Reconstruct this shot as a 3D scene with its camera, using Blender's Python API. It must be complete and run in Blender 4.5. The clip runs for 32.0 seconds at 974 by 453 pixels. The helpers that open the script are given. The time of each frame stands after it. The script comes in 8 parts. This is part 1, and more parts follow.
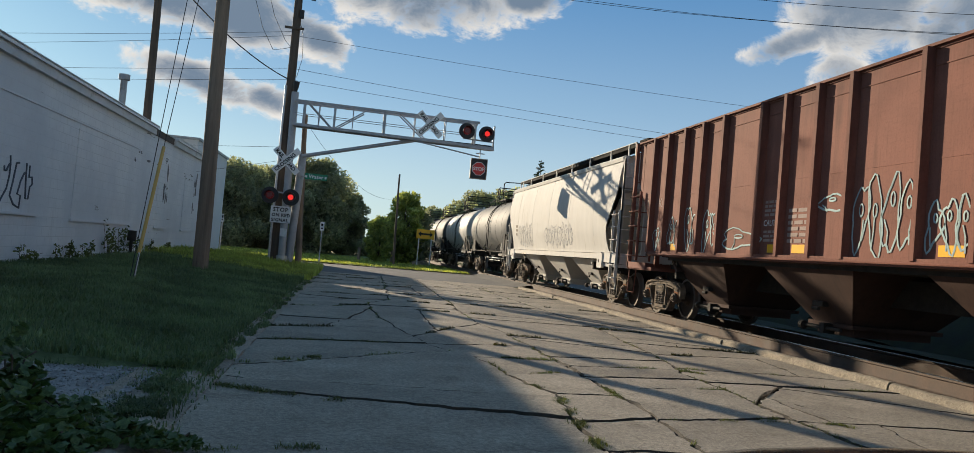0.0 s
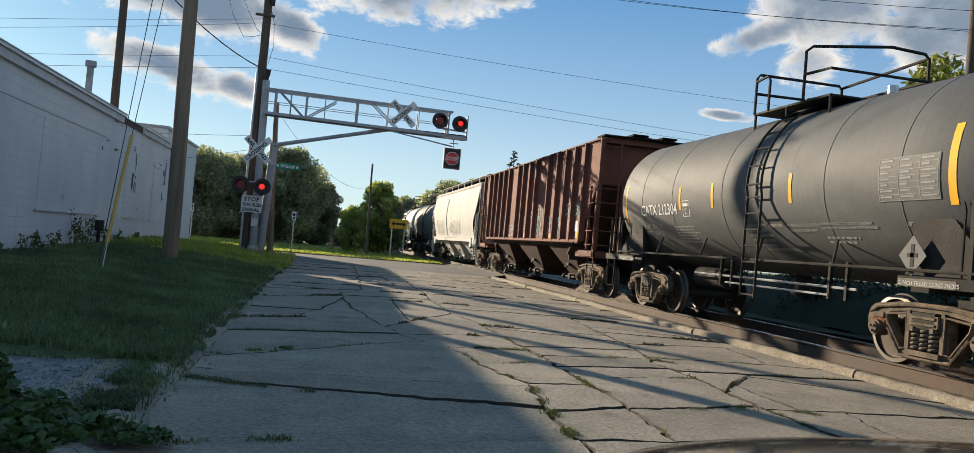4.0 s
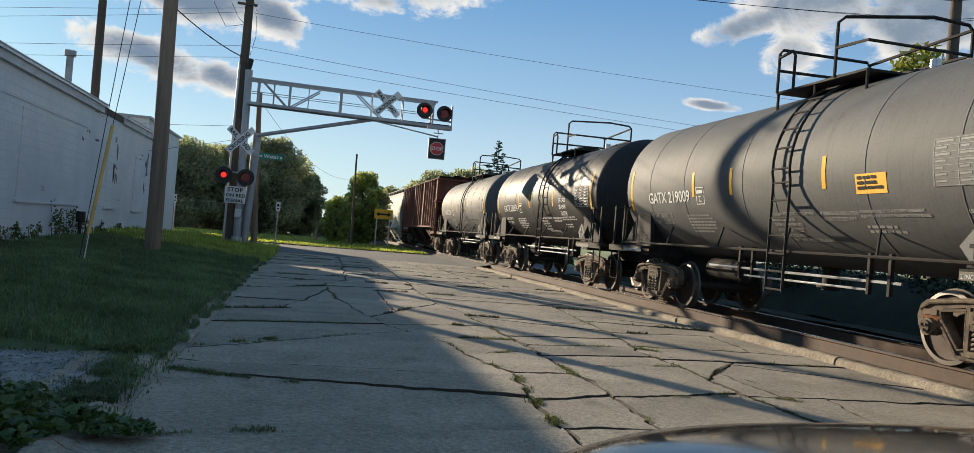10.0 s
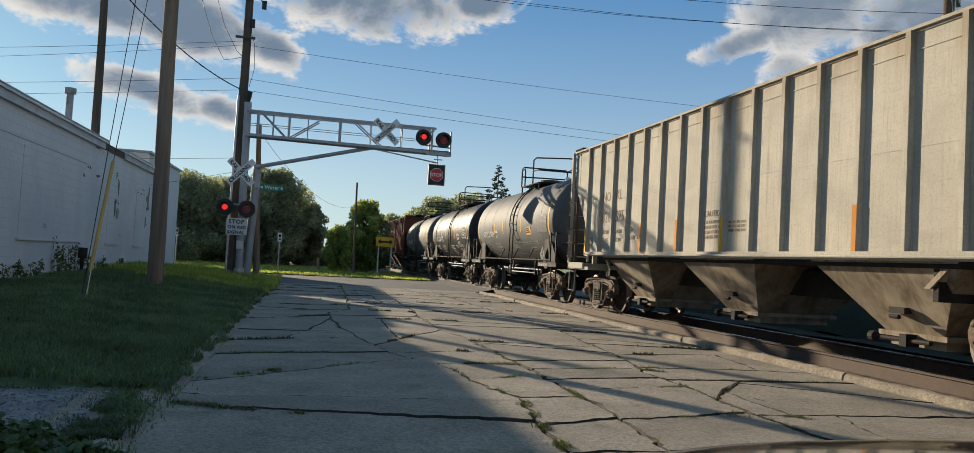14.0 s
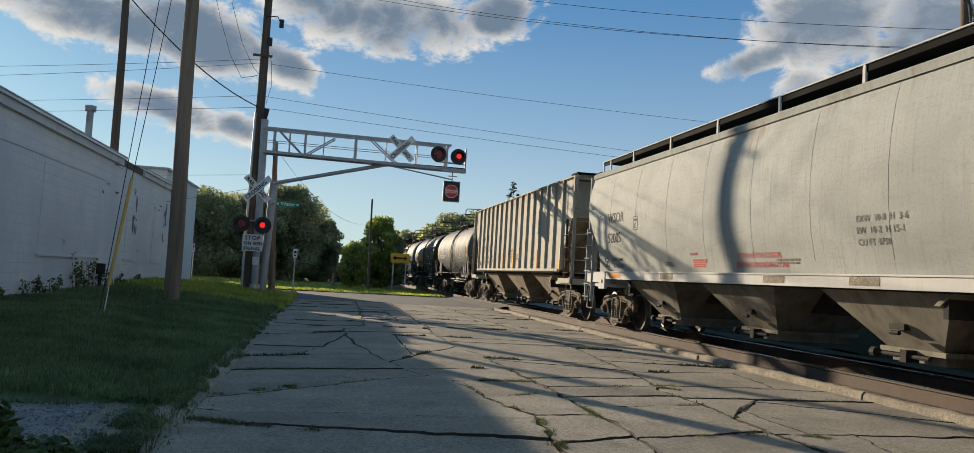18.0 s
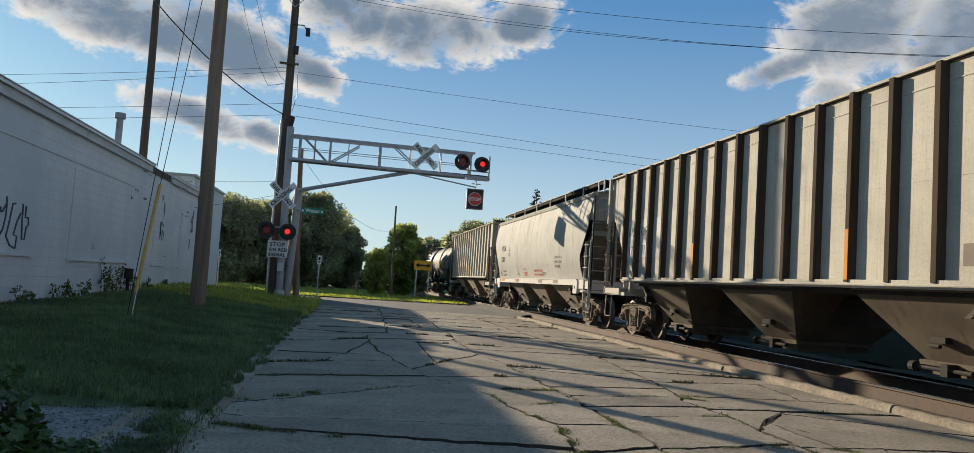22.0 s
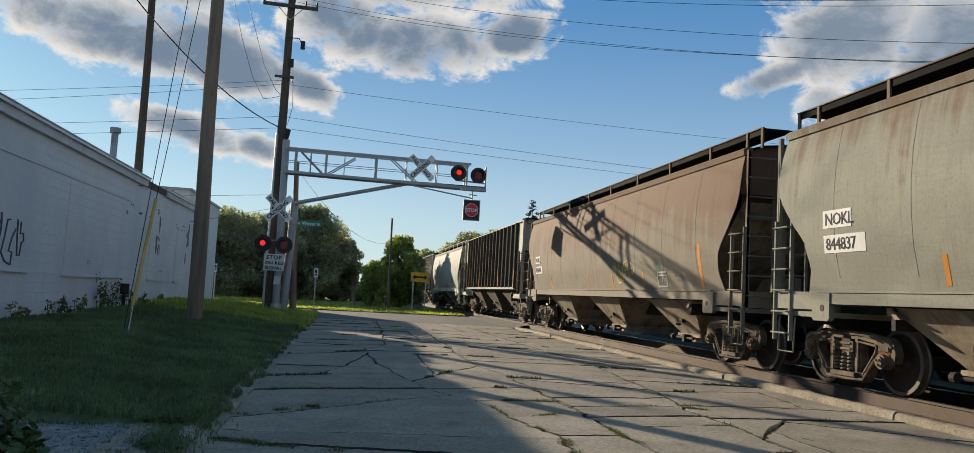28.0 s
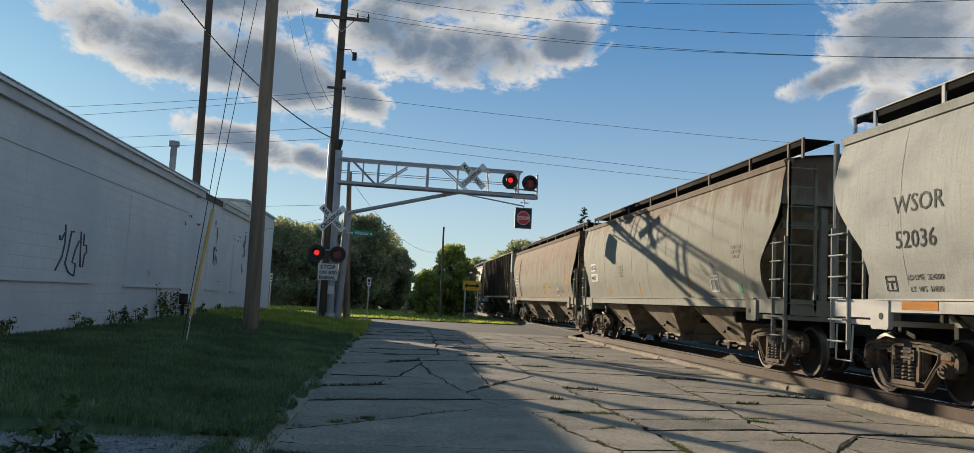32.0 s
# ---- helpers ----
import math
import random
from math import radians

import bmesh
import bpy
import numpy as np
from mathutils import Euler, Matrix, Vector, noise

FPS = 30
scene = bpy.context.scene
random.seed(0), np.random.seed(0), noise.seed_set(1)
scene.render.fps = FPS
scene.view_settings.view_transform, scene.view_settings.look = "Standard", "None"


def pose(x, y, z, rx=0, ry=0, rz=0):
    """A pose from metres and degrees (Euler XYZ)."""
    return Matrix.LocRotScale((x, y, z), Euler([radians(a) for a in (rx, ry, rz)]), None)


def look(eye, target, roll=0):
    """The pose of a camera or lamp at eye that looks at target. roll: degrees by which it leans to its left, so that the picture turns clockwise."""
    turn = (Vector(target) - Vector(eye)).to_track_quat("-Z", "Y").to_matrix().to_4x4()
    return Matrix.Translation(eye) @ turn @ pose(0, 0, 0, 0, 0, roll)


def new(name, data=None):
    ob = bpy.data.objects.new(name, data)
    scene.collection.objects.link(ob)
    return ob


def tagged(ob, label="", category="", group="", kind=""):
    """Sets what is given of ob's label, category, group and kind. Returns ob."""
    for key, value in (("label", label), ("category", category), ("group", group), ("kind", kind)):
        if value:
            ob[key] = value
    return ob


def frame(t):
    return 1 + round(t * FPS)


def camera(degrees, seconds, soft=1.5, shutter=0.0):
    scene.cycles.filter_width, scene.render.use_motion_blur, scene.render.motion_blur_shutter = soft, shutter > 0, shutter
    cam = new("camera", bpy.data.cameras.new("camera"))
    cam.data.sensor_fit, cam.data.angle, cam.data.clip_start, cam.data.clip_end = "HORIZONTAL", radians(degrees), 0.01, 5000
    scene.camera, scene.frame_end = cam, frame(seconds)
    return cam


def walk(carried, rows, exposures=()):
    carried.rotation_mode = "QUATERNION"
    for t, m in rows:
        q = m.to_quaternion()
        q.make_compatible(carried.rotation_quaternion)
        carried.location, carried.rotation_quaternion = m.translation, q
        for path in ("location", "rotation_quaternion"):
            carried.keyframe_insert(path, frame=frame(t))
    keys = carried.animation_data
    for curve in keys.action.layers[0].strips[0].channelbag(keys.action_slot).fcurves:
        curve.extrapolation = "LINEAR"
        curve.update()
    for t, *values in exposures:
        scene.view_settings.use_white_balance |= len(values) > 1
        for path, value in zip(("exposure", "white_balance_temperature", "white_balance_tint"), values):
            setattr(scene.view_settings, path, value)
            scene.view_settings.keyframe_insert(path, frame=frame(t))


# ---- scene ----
cam = camera(63.0, 32.0, soft=0.65)
# t, x, y, z, yaw, pitch, roll: a phone held almost still at the window of a parked car
PATH = [
    (0.0, 0.006, -0.019, 1.267, -9.844, 1.997, -5.057),
    (0.5, 0.004, -0.017, 1.269, -9.854, 1.782, -4.662),
    (1.0, 0.017, -0.019, 1.272, -9.842, 1.702, -4.447),
    (1.5, 0.006, -0.019, 1.272, -9.897, 1.619, -4.494),
    (2.0, 0.003, -0.025, 1.274, -9.984, 1.510, -4.588),
    (2.5, 0.005, -0.023, 1.273, -10.214, 1.402, -4.655),
    (3.0, 0.009, -0.017, 1.268, -10.629, 1.343, -4.792),
    (3.5, 0.010, -0.029, 1.273, -11.260, 1.362, -4.925),
    (4.0, 0.010, -0.023, 1.275, -11.769, 1.426, -5.052),
    (4.5, 0.010, -0.016, 1.268, -12.037, 1.406, -5.142),
    (6.5, 0.016, -0.024, 1.272, -12.495, 1.216, -4.692),
    (7.0, 0.015, -0.024, 1.274, -12.567, 1.161, -4.718),
    (7.5, 0.013, -0.021, 1.270, -12.642, 1.133, -4.801),
    (8.0, 0.013, -0.023, 1.271, -12.706, 1.063, -4.806),
    (8.5, 0.013, -0.022, 1.271, -12.769, 0.998, -4.808),
    (9.0, 0.018, -0.022, 1.272, -12.826, 0.938, -4.814),
    (9.5, 0.016, -0.026, 1.271, -12.844, 0.875, -4.854),
    (10.0, 0.018, -0.025, 1.273, -12.832, 0.801, -4.819),
    (10.5, 0.023, -0.022, 1.268, -12.880, 0.808, -4.763),
    (11.0, 0.020, -0.018, 1.266, -12.970, 0.818, -4.661),
    (11.5, 0.014, -0.029, 1.271, -13.022, 0.861, -4.486),
    (12.0, 0.017, -0.022, 1.273, -12.996, 0.999, -4.129),
    (12.5, 0.015, -0.028, 1.274, -12.871, 1.492, -3.693),
    (13.0, 0.015, -0.023, 1.277, -12.776, 2.186, -3.319),
    (13.5, 0.020, -0.023, 1.274, -12.710, 2.464, -3.208),
    (15.5, 0.016, -0.019, 1.274, -12.336, 2.992, -3.455),
    (16.0, 0.013, -0.032, 1.279, -12.141, 3.340, -3.561),
    (16.5, 0.015, -0.021, 1.279, -11.989, 3.611, -3.593),
    (17.0, 0.016, -0.016, 1.280, -11.896, 3.668, -3.533),
    (17.5, 0.011, -0.027, 1.276, -11.763, 3.706, -3.451),
    (18.0, 0.010, -0.027, 1.277, -11.627, 3.690, -3.322),
    (18.5, 0.013, -0.016, 1.274, -11.509, 3.699, -3.262),
    (19.0, 0.015, -0.023, 1.278, -11.397, 3.676, -3.264),
    (19.5, 0.010, -0.029, 1.276, -11.279, 3.723, -3.392),
    (20.0, 0.015, -0.016, 1.268, -11.186, 3.747, -3.471),
    (20.5, 0.019, -0.024, 1.278, -11.011, 3.650, -3.409),
    (21.0, 0.015, -0.022, 1.275, -10.831, 3.628, -3.298),
    (21.5, 0.008, -0.023, 1.274, -10.557, 3.833, -3.407),
    (22.0, 0.005, -0.028, 1.281, -9.984, 4.142, -3.784),
    (22.5, -0.015, -0.019, 1.276, -9.793, 4.555, -4.170),
    (23.0, -0.021, -0.019, 1.275, -10.753, 5.199, -4.480),
    (23.5, -0.023, -0.016, 1.278, -12.480, 5.583, -4.559),
    (24.0, -0.025, -0.018, 1.274, -14.176, 5.845, -4.606),
    (24.5, -0.018, -0.022, 1.278, -14.138, 5.979, -4.344),
    (25.0, -0.023, -0.017, 1.268, -12.883, 5.645, -3.895),
    (25.5, -0.022, -0.025, 1.265, -11.816, 5.370, -3.544),
    (26.0, -0.019, -0.016, 1.279, -11.311, 5.389, -3.389),
    (26.5, -0.024, -0.029, 1.273, -10.931, 5.215, -3.333),
    (28.5, -0.020, 0.034, 1.273, -9.663, 4.934, -3.082),
    (29.0, -0.018, 0.035, 1.277, -8.500, 5.176, -3.321),
    (29.5, -0.026, 0.072, 1.274, -7.606, 5.090, -3.257),
    (30.0, -0.025, 0.105, 1.281, -7.229, 4.765, -2.858),
    (30.5, -0.024, 0.127, 1.287, -6.951, 5.009, -2.730),
    (31.0, -0.038, 0.148, 1.286, -6.722, 5.376, -2.849),
    (31.5, -0.033, 0.164, 1.288, -6.619, 5.511, -2.868),
    (32.0, -0.040, 0.208, 1.287, -6.532, 5.347, -2.925),
]
walk(cam, [(t, pose(x, y, z, 90 + p, r, w)) for t, x, y, z, w, p, r in PATH],
     exposures=[(0.0, 0.66), (1.5, 0.68), (3.0, 0.9), (4.5, 0.84), (8.0, 0.70), (10.0, 0.84), (11.5, 0.80), (13.0, 0.70), (15.5, 0.57), (20.0, 0.60), (22.0, 0.66), (23.0, 0.72), (24.0, 0.62), (26.0, 0.62), (29.0, 0.70), (32.0, 0.60)])
# ---- world, sun ----
SUN_AZ, SUN_EL = 28.4, 14.7      # degrees to the left of +y, above the horizon
sun_from = Vector((-math.sin(radians(SUN_AZ)) * math.cos(radians(SUN_EL)), math.cos(radians(SUN_AZ)) * math.cos(radians(SUN_EL)), math.sin(radians(SUN_EL))))
sun = new("sun", bpy.data.lights.new("sun", "SUN"))
sun.data.energy, sun.data.angle, sun.data.color = 5.2, radians(0.55), (1.0, 0.835, 0.615)
sun.matrix_world = look((0, 0, 0), -sun_from)


class Nodes:
    """Small shorthand for node trees."""

    def __init__(self, tree):
        self.t = tree
        tree.nodes.clear()

    def n(self, kind, **values):
        node = self.t.nodes.new(kind)
        for key, value in values.items():
            if key in node.inputs:
                self.to(value, node.inputs[key])
        return node

    def to(self, value, socket):
        if isinstance(value, bpy.types.NodeSocket):
            self.t.links.new(value, socket)
        elif isinstance(value, (tuple, list)) and len(value) == 3 and socket.type == "RGBA":
            socket.default_value = (*value, 1)
        else:
            socket.default_value = value

    def math(self, op, a, b=0.0, c=0.0, clamp=False):
        node = self.t.nodes.new("ShaderNodeMath")
        node.operation, node.use_clamp = op, clamp
        for i, v in enumerate((a, b, c)):
            self.to(v, node.inputs[i])
        return node.outputs[0]

    def mix(self, fac, a, b, blend="MIX"):
        node = self.t.nodes.new("ShaderNodeMix")
        node.data_type, node.blend_type = "RGBA", blend
        self.to(fac, node.inputs[0])
        self.to(a, node.inputs[6])
        self.to(b, node.inputs[7])
        return node.outputs[2]

    def noise(self, vec, scale, detail=4.0, rough=0.55, distort=0.0):
        node = self.t.nodes.new("ShaderNodeTexNoise")
        self.to(vec, node.inputs["Vector"])
        node.inputs["Scale"].default_value, node.inputs["Detail"].default_value = scale, detail
        node.inputs["Roughness"].default_value, node.inputs["Distortion"].default_value = rough, distort
        return node.outputs["Fac"]

    def ramp(self, fac, lo, hi, a=0.0, b=1.0):
        node = self.t.nodes.new("ShaderNodeMapRange")
        node.interpolation_type = "SMOOTHSTEP"
        for i, v in enumerate((fac, lo, hi, a, b)):
            self.to(v, node.inputs[i])
        return node.outputs[0]

    def stretch(self, vec, scale, shift=(0, 0, 0)):
        node = self.t.nodes.new("ShaderNodeMapping")
        self.to(vec, node.inputs["Vector"])
        node.inputs["Scale"].default_value, node.inputs["Location"].default_value = scale, shift
        return node.outputs[0]


def sky_world():
    world = bpy.data.worlds.new("sky")
    scene.world, world.use_nodes = world, True
    k = Nodes(world.node_tree)
    sky = k.n("ShaderNodeTexSky")
    sky.sky_type, sky.sun_disc = "NISHITA", False
    sky.sun_elevation, sky.sun_rotation = radians(SUN_EL), -radians(SUN_AZ)
    sky.air_density, sky.dust_density, sky.ozone_density = 1.0, 0.4, 1.5
    way = k.n("ShaderNodeTexCoord").outputs["Generated"]
    xyz = k.n("ShaderNodeSeparateXYZ", Vector=way).outputs
    # bearing (degrees right of the track) and height (degrees) of the way
    flat = k.math("SQRT", k.math("ADD", k.math("MULTIPLY", xyz[0], xyz[0]), k.math("MULTIPLY", xyz[1], xyz[1])))
    az = k.math("MULTIPLY", k.math("ARCTAN2", xyz[0], xyz[1]), 57.2958)
    el = k.math("MULTIPLY", k.math("ARCTAN2", xyz[2], flat), 57.2958)
    # cumulus banks: bearing, height, half width, half height, lean
    banks = [(-16.5, 15.6, 8.5, 2.5, -0.16), (-9.5, 15.2, 6.5, 2.9, -0.22), (-3.6, 13.9, 3.2, 1.7, -0.35), (-11.0, 9.9, 5.4, 1.5, -0.22), (-6.5, 9.3, 2.6, 1.2, -0.1),
             (-1.5, 18.4, 5.0, 3.0, -0.1), (4.8, 17.6, 6.2, 2.7, 0.0), (11.4, 18.7, 3.6, 1.8, 0.1), (2.5, 22.5, 13.0, 3.5, 0.0), (-14, 21.0, 10, 4.0, 0.0),
             (34.5, 18.4, 5.2, 4.6, 0.15), (29.6, 15.6, 3.4, 1.2, 0.25), (41.5, 17.2, 6.0, 4.2, 0.0), (38, 23, 9, 4, 0.0), (32.8, 13.9, 2.2, 1.6, 0.0), (27.8, 10.4, 2.4, 0.42, -0.1),
             # banks out of view, added to whiten the light that reaches the shade
             (60, 20, 13, 6, 0.1), (-48, 20, 15, 6, 0), (110, 24, 26, 8, 0), (175, 26, 34, 9, 0), (-120, 26, 28, 8, 0)]
    cover = None
    for a, e, w, h, lean in banks:
        dx = k.math("SUBTRACT", az, float(a))
        dy = k.math("SUBTRACT", k.math("SUBTRACT", el, float(e)), k.math("MULTIPLY", dx, lean))
        u = k.math("DIVIDE", dx, float(w))
        v = k.math("DIVIDE", dy, float(h))
        one = k.math("SUBTRACT", 1.0, k.math("ADD", k.math("MULTIPLY", u, u), k.math("MULTIPLY", v, v)))
        cover = one if cover is None else k.math("MAXIMUM", cover, one)
    flatway = k.n("ShaderNodeCombineXYZ", X=az, Y=k.math("MULTIPLY", el, 1.5), Z=0.0).outputs[0]
    puff = k.noise(flatway, 0.30, 12.0, 0.66, 0.35)
    soft = k.noise(flatway, 0.12, 3.0, 0.5)
    cover = k.math("MAXIMUM", cover, -1.5)
    body = k.math("ADD", k.math("MULTIPLY", cover, 0.62), k.math("MULTIPLY", k.math("SUBTRACT", puff, 0.5), 2.4))
    body = k.math("ADD", body, k.math("MULTIPLY", k.math("SUBTRACT", soft, 0.5), 0.5))
    dense = k.ramp(body, -0.08, 0.42)
    core = k.ramp(k.math("ADD", k.math("ADD", k.math("MULTIPLY", cover, 0.75), k.math("MULTIPLY", k.math("SUBTRACT", puff, 0.5), 0.9)), k.math("MULTIPLY", k.math("SUBTRACT", soft, 0.5), 1.0)), 0.12, 0.75)
    # the banks towards the sun show their shaded side, those away from it are lit
    toward = k.math("MULTIPLY", k.ramp(az, 14.0, 30.0, 0.97, 0.92), k.ramp(k.math("ABSOLUTE", az), 60.0, 110.0, 1.0, 0.45))
    grey = k.mix(k.math("MULTIPLY", core, toward), (7.6, 7.25, 6.75), (1.35, 1.95, 2.75))
    # milky air low over the ground, deeper blue above
    low = k.ramp(el, -2.0, 24.0, 1.0, 0.0)
    air = k.mix(low, (0.70, 2.15, 4.5), (4.6, 5.8, 6.6))
    air = k.mix(k.ramp(el, -1.0, 11.0, 0.75, 0.0), air, (5.9, 6.3, 6.5))
    air = k.mix(k.ramp(el, 20.0, 50.0), air, (1.25, 2.4, 3.9))
    tinted = k.mix(1.0, sky.outputs[0], (0.52, 0.96, 1.22), "MULTIPLY")
    clear = k.mix(0.8, tinted, air)
    color = k.mix(dense, clear, grey)
    back = k.n("ShaderNodeBackground", Color=color, Strength=0.072)
    out = k.n("ShaderNodeOutputWorld")
    k.t.links.new(back.outputs[0], out.inputs[0])


sky_world()


# ---- materials ----
def surface(name, color, rough=0.8, metal=0.0, vary=0.25, grain=60.0, patch=1.2, bump=0.15, tint=None, each=0.0, dirt=None, dirt_at=(0.55, 0.75), stretch=(1, 1, 1), spec=0.5, coat=0.0, speck=0.0):
    """A procedural surface: a base colour with patches, fine grain, optional dirt, streaks by stretch, and relief."""
    m = bpy.data.materials.new(name)
    m.use_nodes = True
    k = Nodes(m.node_tree)
    at = k.stretch(k.n("ShaderNodeTexCoord").outputs["Object"], stretch)
    info = k.n("ShaderNodeObjectInfo").outputs["Random"]
    shift = k.n("ShaderNodeVectorMath", **{}).outputs[0]
    node = shift.node
    node.operation = "ADD"
    k.to(at, node.inputs[0])
    k.to(k.n("ShaderNodeCombineXYZ", X=k.math("MULTIPLY", info, 37.0), Y=k.math("MULTIPLY", info, 19.0), Z=0.0).outputs[0], node.inputs[1])
    big, fine = k.noise(shift, patch, 5.0, 0.6), k.noise(shift, grain, 3.0, 0.6)
    dark = tuple(c * (1 - vary) for c in color)
    light = tuple(min(1.0, c * (1 + vary)) for c in (tint or color))
    col = k.mix(k.ramp(big, 0.3, 0.7), dark, light)
    col = k.mix(k.math("MULTIPLY", k.ramp(fine, 0.35, 0.75), 0.35 * min(1, vary * 3)), col, tuple(c * 0.6 for c in color))
    if dirt:
        stain = k.noise(shift, patch * 2.7, 6.0, 0.65, 0.4)
        col = k.mix(k.ramp(stain, dirt_at[0], dirt_at[1], 0.0, 0.85), col, dirt)
    if speck:
        dots = k.math("MULTIPLY", k.noise(shift, 26.0, 6.0, 0.75), k.noise(shift, 140.0, 2.0, 0.7))
        col = k.mix(1.0, col, k.n("ShaderNodeCombineColor", Red=k.ramp(dots, 0.12, 0.42, 1 - speck, 1 + speck), Green=k.ramp(dots, 0.12, 0.42, 1 - speck, 1 + speck), Blue=k.ramp(dots, 0.12, 0.42, 1 - speck, 1 + speck)).outputs[0], "MULTIPLY")
    if each:
        col = k.mix(1.0, col, k.n("ShaderNodeCombineColor", Red=k.math("ADD", 1 - each, k.math("MULTIPLY", info, 2 * each)), Green=k.math("ADD", 1 - each, k.math("MULTIPLY", info, 2 * each)), Blue=k.math("ADD", 1 - each, k.math("MULTIPLY", info, 2 * each))).outputs[0], "MULTIPLY")
    b = k.n("ShaderNodeBsdfPrincipled", **{"Base Color": col, "Metallic": metal, "Roughness": k.ramp(big, 0.2, 0.8, max(0.02, rough - 0.1), min(1, rough + 0.08)), "Specular IOR Level": spec, "Coat Weight": coat})
    if bump:
        r = k.n("ShaderNodeBump", Strength=bump, Distance=0.02, Height=k.math("ADD", fine, k.math("MULTIPLY", big, 1.5)))
        k.t.links.new(r.outputs[0], b.inputs["Normal"])
    out = k.n("ShaderNodeOutputMaterial")
    k.t.links.new(b.outputs[0], out.inputs[0])
    return m


def glowing(name, color, strength):
    m = bpy.data.materials.new(name)
    m.use_nodes = True
    k = Nodes(m.node_tree)
    e = k.n("ShaderNodeEmission", Color=color, Strength=strength)
    k.t.links.new(e.outputs[0], k.n("ShaderNodeOutputMaterial").inputs[0])
    return m


concrete = surface("road_concrete", (0.30, 0.262, 0.208), 0.9, vary=0.2, grain=70, patch=0.9, bump=0.4, each=0.09, dirt=(0.19, 0.162, 0.126), dirt_at=(0.48, 0.76), spec=0.25, speck=0.46)
kerb_stone = surface("kerb_concrete", (0.275, 0.235, 0.178), 0.9, vary=0.25, grain=50, patch=2.0, bump=0.5, dirt=(0.17, 0.14, 0.105), spec=0.25, speck=0.45)
soil = surface("soil", (0.030, 0.025, 0.018), 0.95, vary=0.4, grain=40, patch=2, bump=0.5)
asphalt = surface("asphalt", (0.085, 0.083, 0.08), 0.9, vary=0.25, grain=120, patch=0.5, bump=0.3)
# rough ground behind the train, with the train's shade put into its near-black colour
shaded_scrub = surface("shaded_scrub", (0.022, 0.028, 0.012), 0.95, vary=0.5, grain=30, patch=1.5, bump=0.6)
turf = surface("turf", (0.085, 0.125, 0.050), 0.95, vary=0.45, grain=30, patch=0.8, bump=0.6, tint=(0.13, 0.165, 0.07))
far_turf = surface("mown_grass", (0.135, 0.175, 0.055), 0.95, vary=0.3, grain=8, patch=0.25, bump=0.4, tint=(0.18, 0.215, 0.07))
gravel_mat = surface("gravel", (0.27, 0.27, 0.265), 0.95, vary=0.3, grain=90, patch=6, bump=0.8)
ballast_mat = surface("ballast", (0.055, 0.043, 0.034), 0.95, vary=0.45, grain=45, patch=7, bump=0.9, tint=(0.10, 0.076, 0.058), spec=0.2)
white_wall = surface("white_painted_block", (0.60, 0.61, 0.62), 0.75, vary=0.05, grain=25, patch=0.35, bump=0.12, dirt=(0.48, 0.49, 0.50), dirt_at=(0.58, 0.85))


def painted_block(name):
    """White paint over block courses, scuffed and peeling along the joints."""
    m = bpy.data.materials.new(name)
    m.use_nodes = True
    k = Nodes(m.node_tree)
    at = k.n("ShaderNodeTexCoord").outputs["Object"]
    xyz = k.n("ShaderNodeSeparateXYZ", Vector=at).outputs
    flat = k.n("ShaderNodeCombineXYZ", X=xyz[1], Y=xyz[2], Z=0.0).outputs[0]
    brick = k.t.nodes.new("ShaderNodeTexBrick")
    k.to(flat, brick.inputs["Vector"])
    for key, value in (("Scale", 1.0), ("Mortar Size", 0.008), ("Mortar Smooth", 0.4), ("Brick Width", 0.41), ("Row Height", 0.205)):
        brick.inputs[key].default_value = value
    joint = brick.outputs["Fac"]
    long = k.stretch(flat, (0.35, 2.6, 1.0))
    drip = k.stretch(flat, (2.4, 0.22, 1.0))
    scuff, peel, run = k.noise(flat, 0.45, 5.0, 0.6), k.noise(long, 1.6, 7.0, 0.7, 0.5), k.noise(drip, 1.4, 6.0, 0.65)
    col = k.mix(k.ramp(scuff, 0.35, 0.7), (0.55, 0.57, 0.59), (0.68, 0.69, 0.69))
    col = k.mix(k.ramp(run, 0.55, 0.8, 0.0, 0.35), col, (0.40, 0.40, 0.39))
    col = k.mix(k.math("MULTIPLY", joint, k.ramp(scuff, 0.42, 0.66, 0.05, 0.42)), col, (0.31, 0.31, 0.31))
    col = k.mix(k.ramp(peel, 0.66, 0.71, 0.0, 0.8), col, (0.20, 0.19, 0.18))
    col = k.mix(k.ramp(k.noise(flat, 7.0, 6.0, 0.7), 0.52, 0.72, 0.0, 0.22), col, (0.36, 0.37, 0.38))
    b = k.n("ShaderNodeBsdfPrincipled", **{"Base Color": col, "Roughness": 0.75, "Specular IOR Level": 0.3})
    r = k.n("ShaderNodeBump", Strength=0.35, Distance=0.01, Height=k.math("SUBTRACT", k.noise(flat, 22.0, 3.0), joint))
    k.t.links.new(r.outputs[0], b.inputs["Normal"])
    k.t.links.new(b.outputs[0], k.n("ShaderNodeOutputMaterial").inputs[0])
    return m


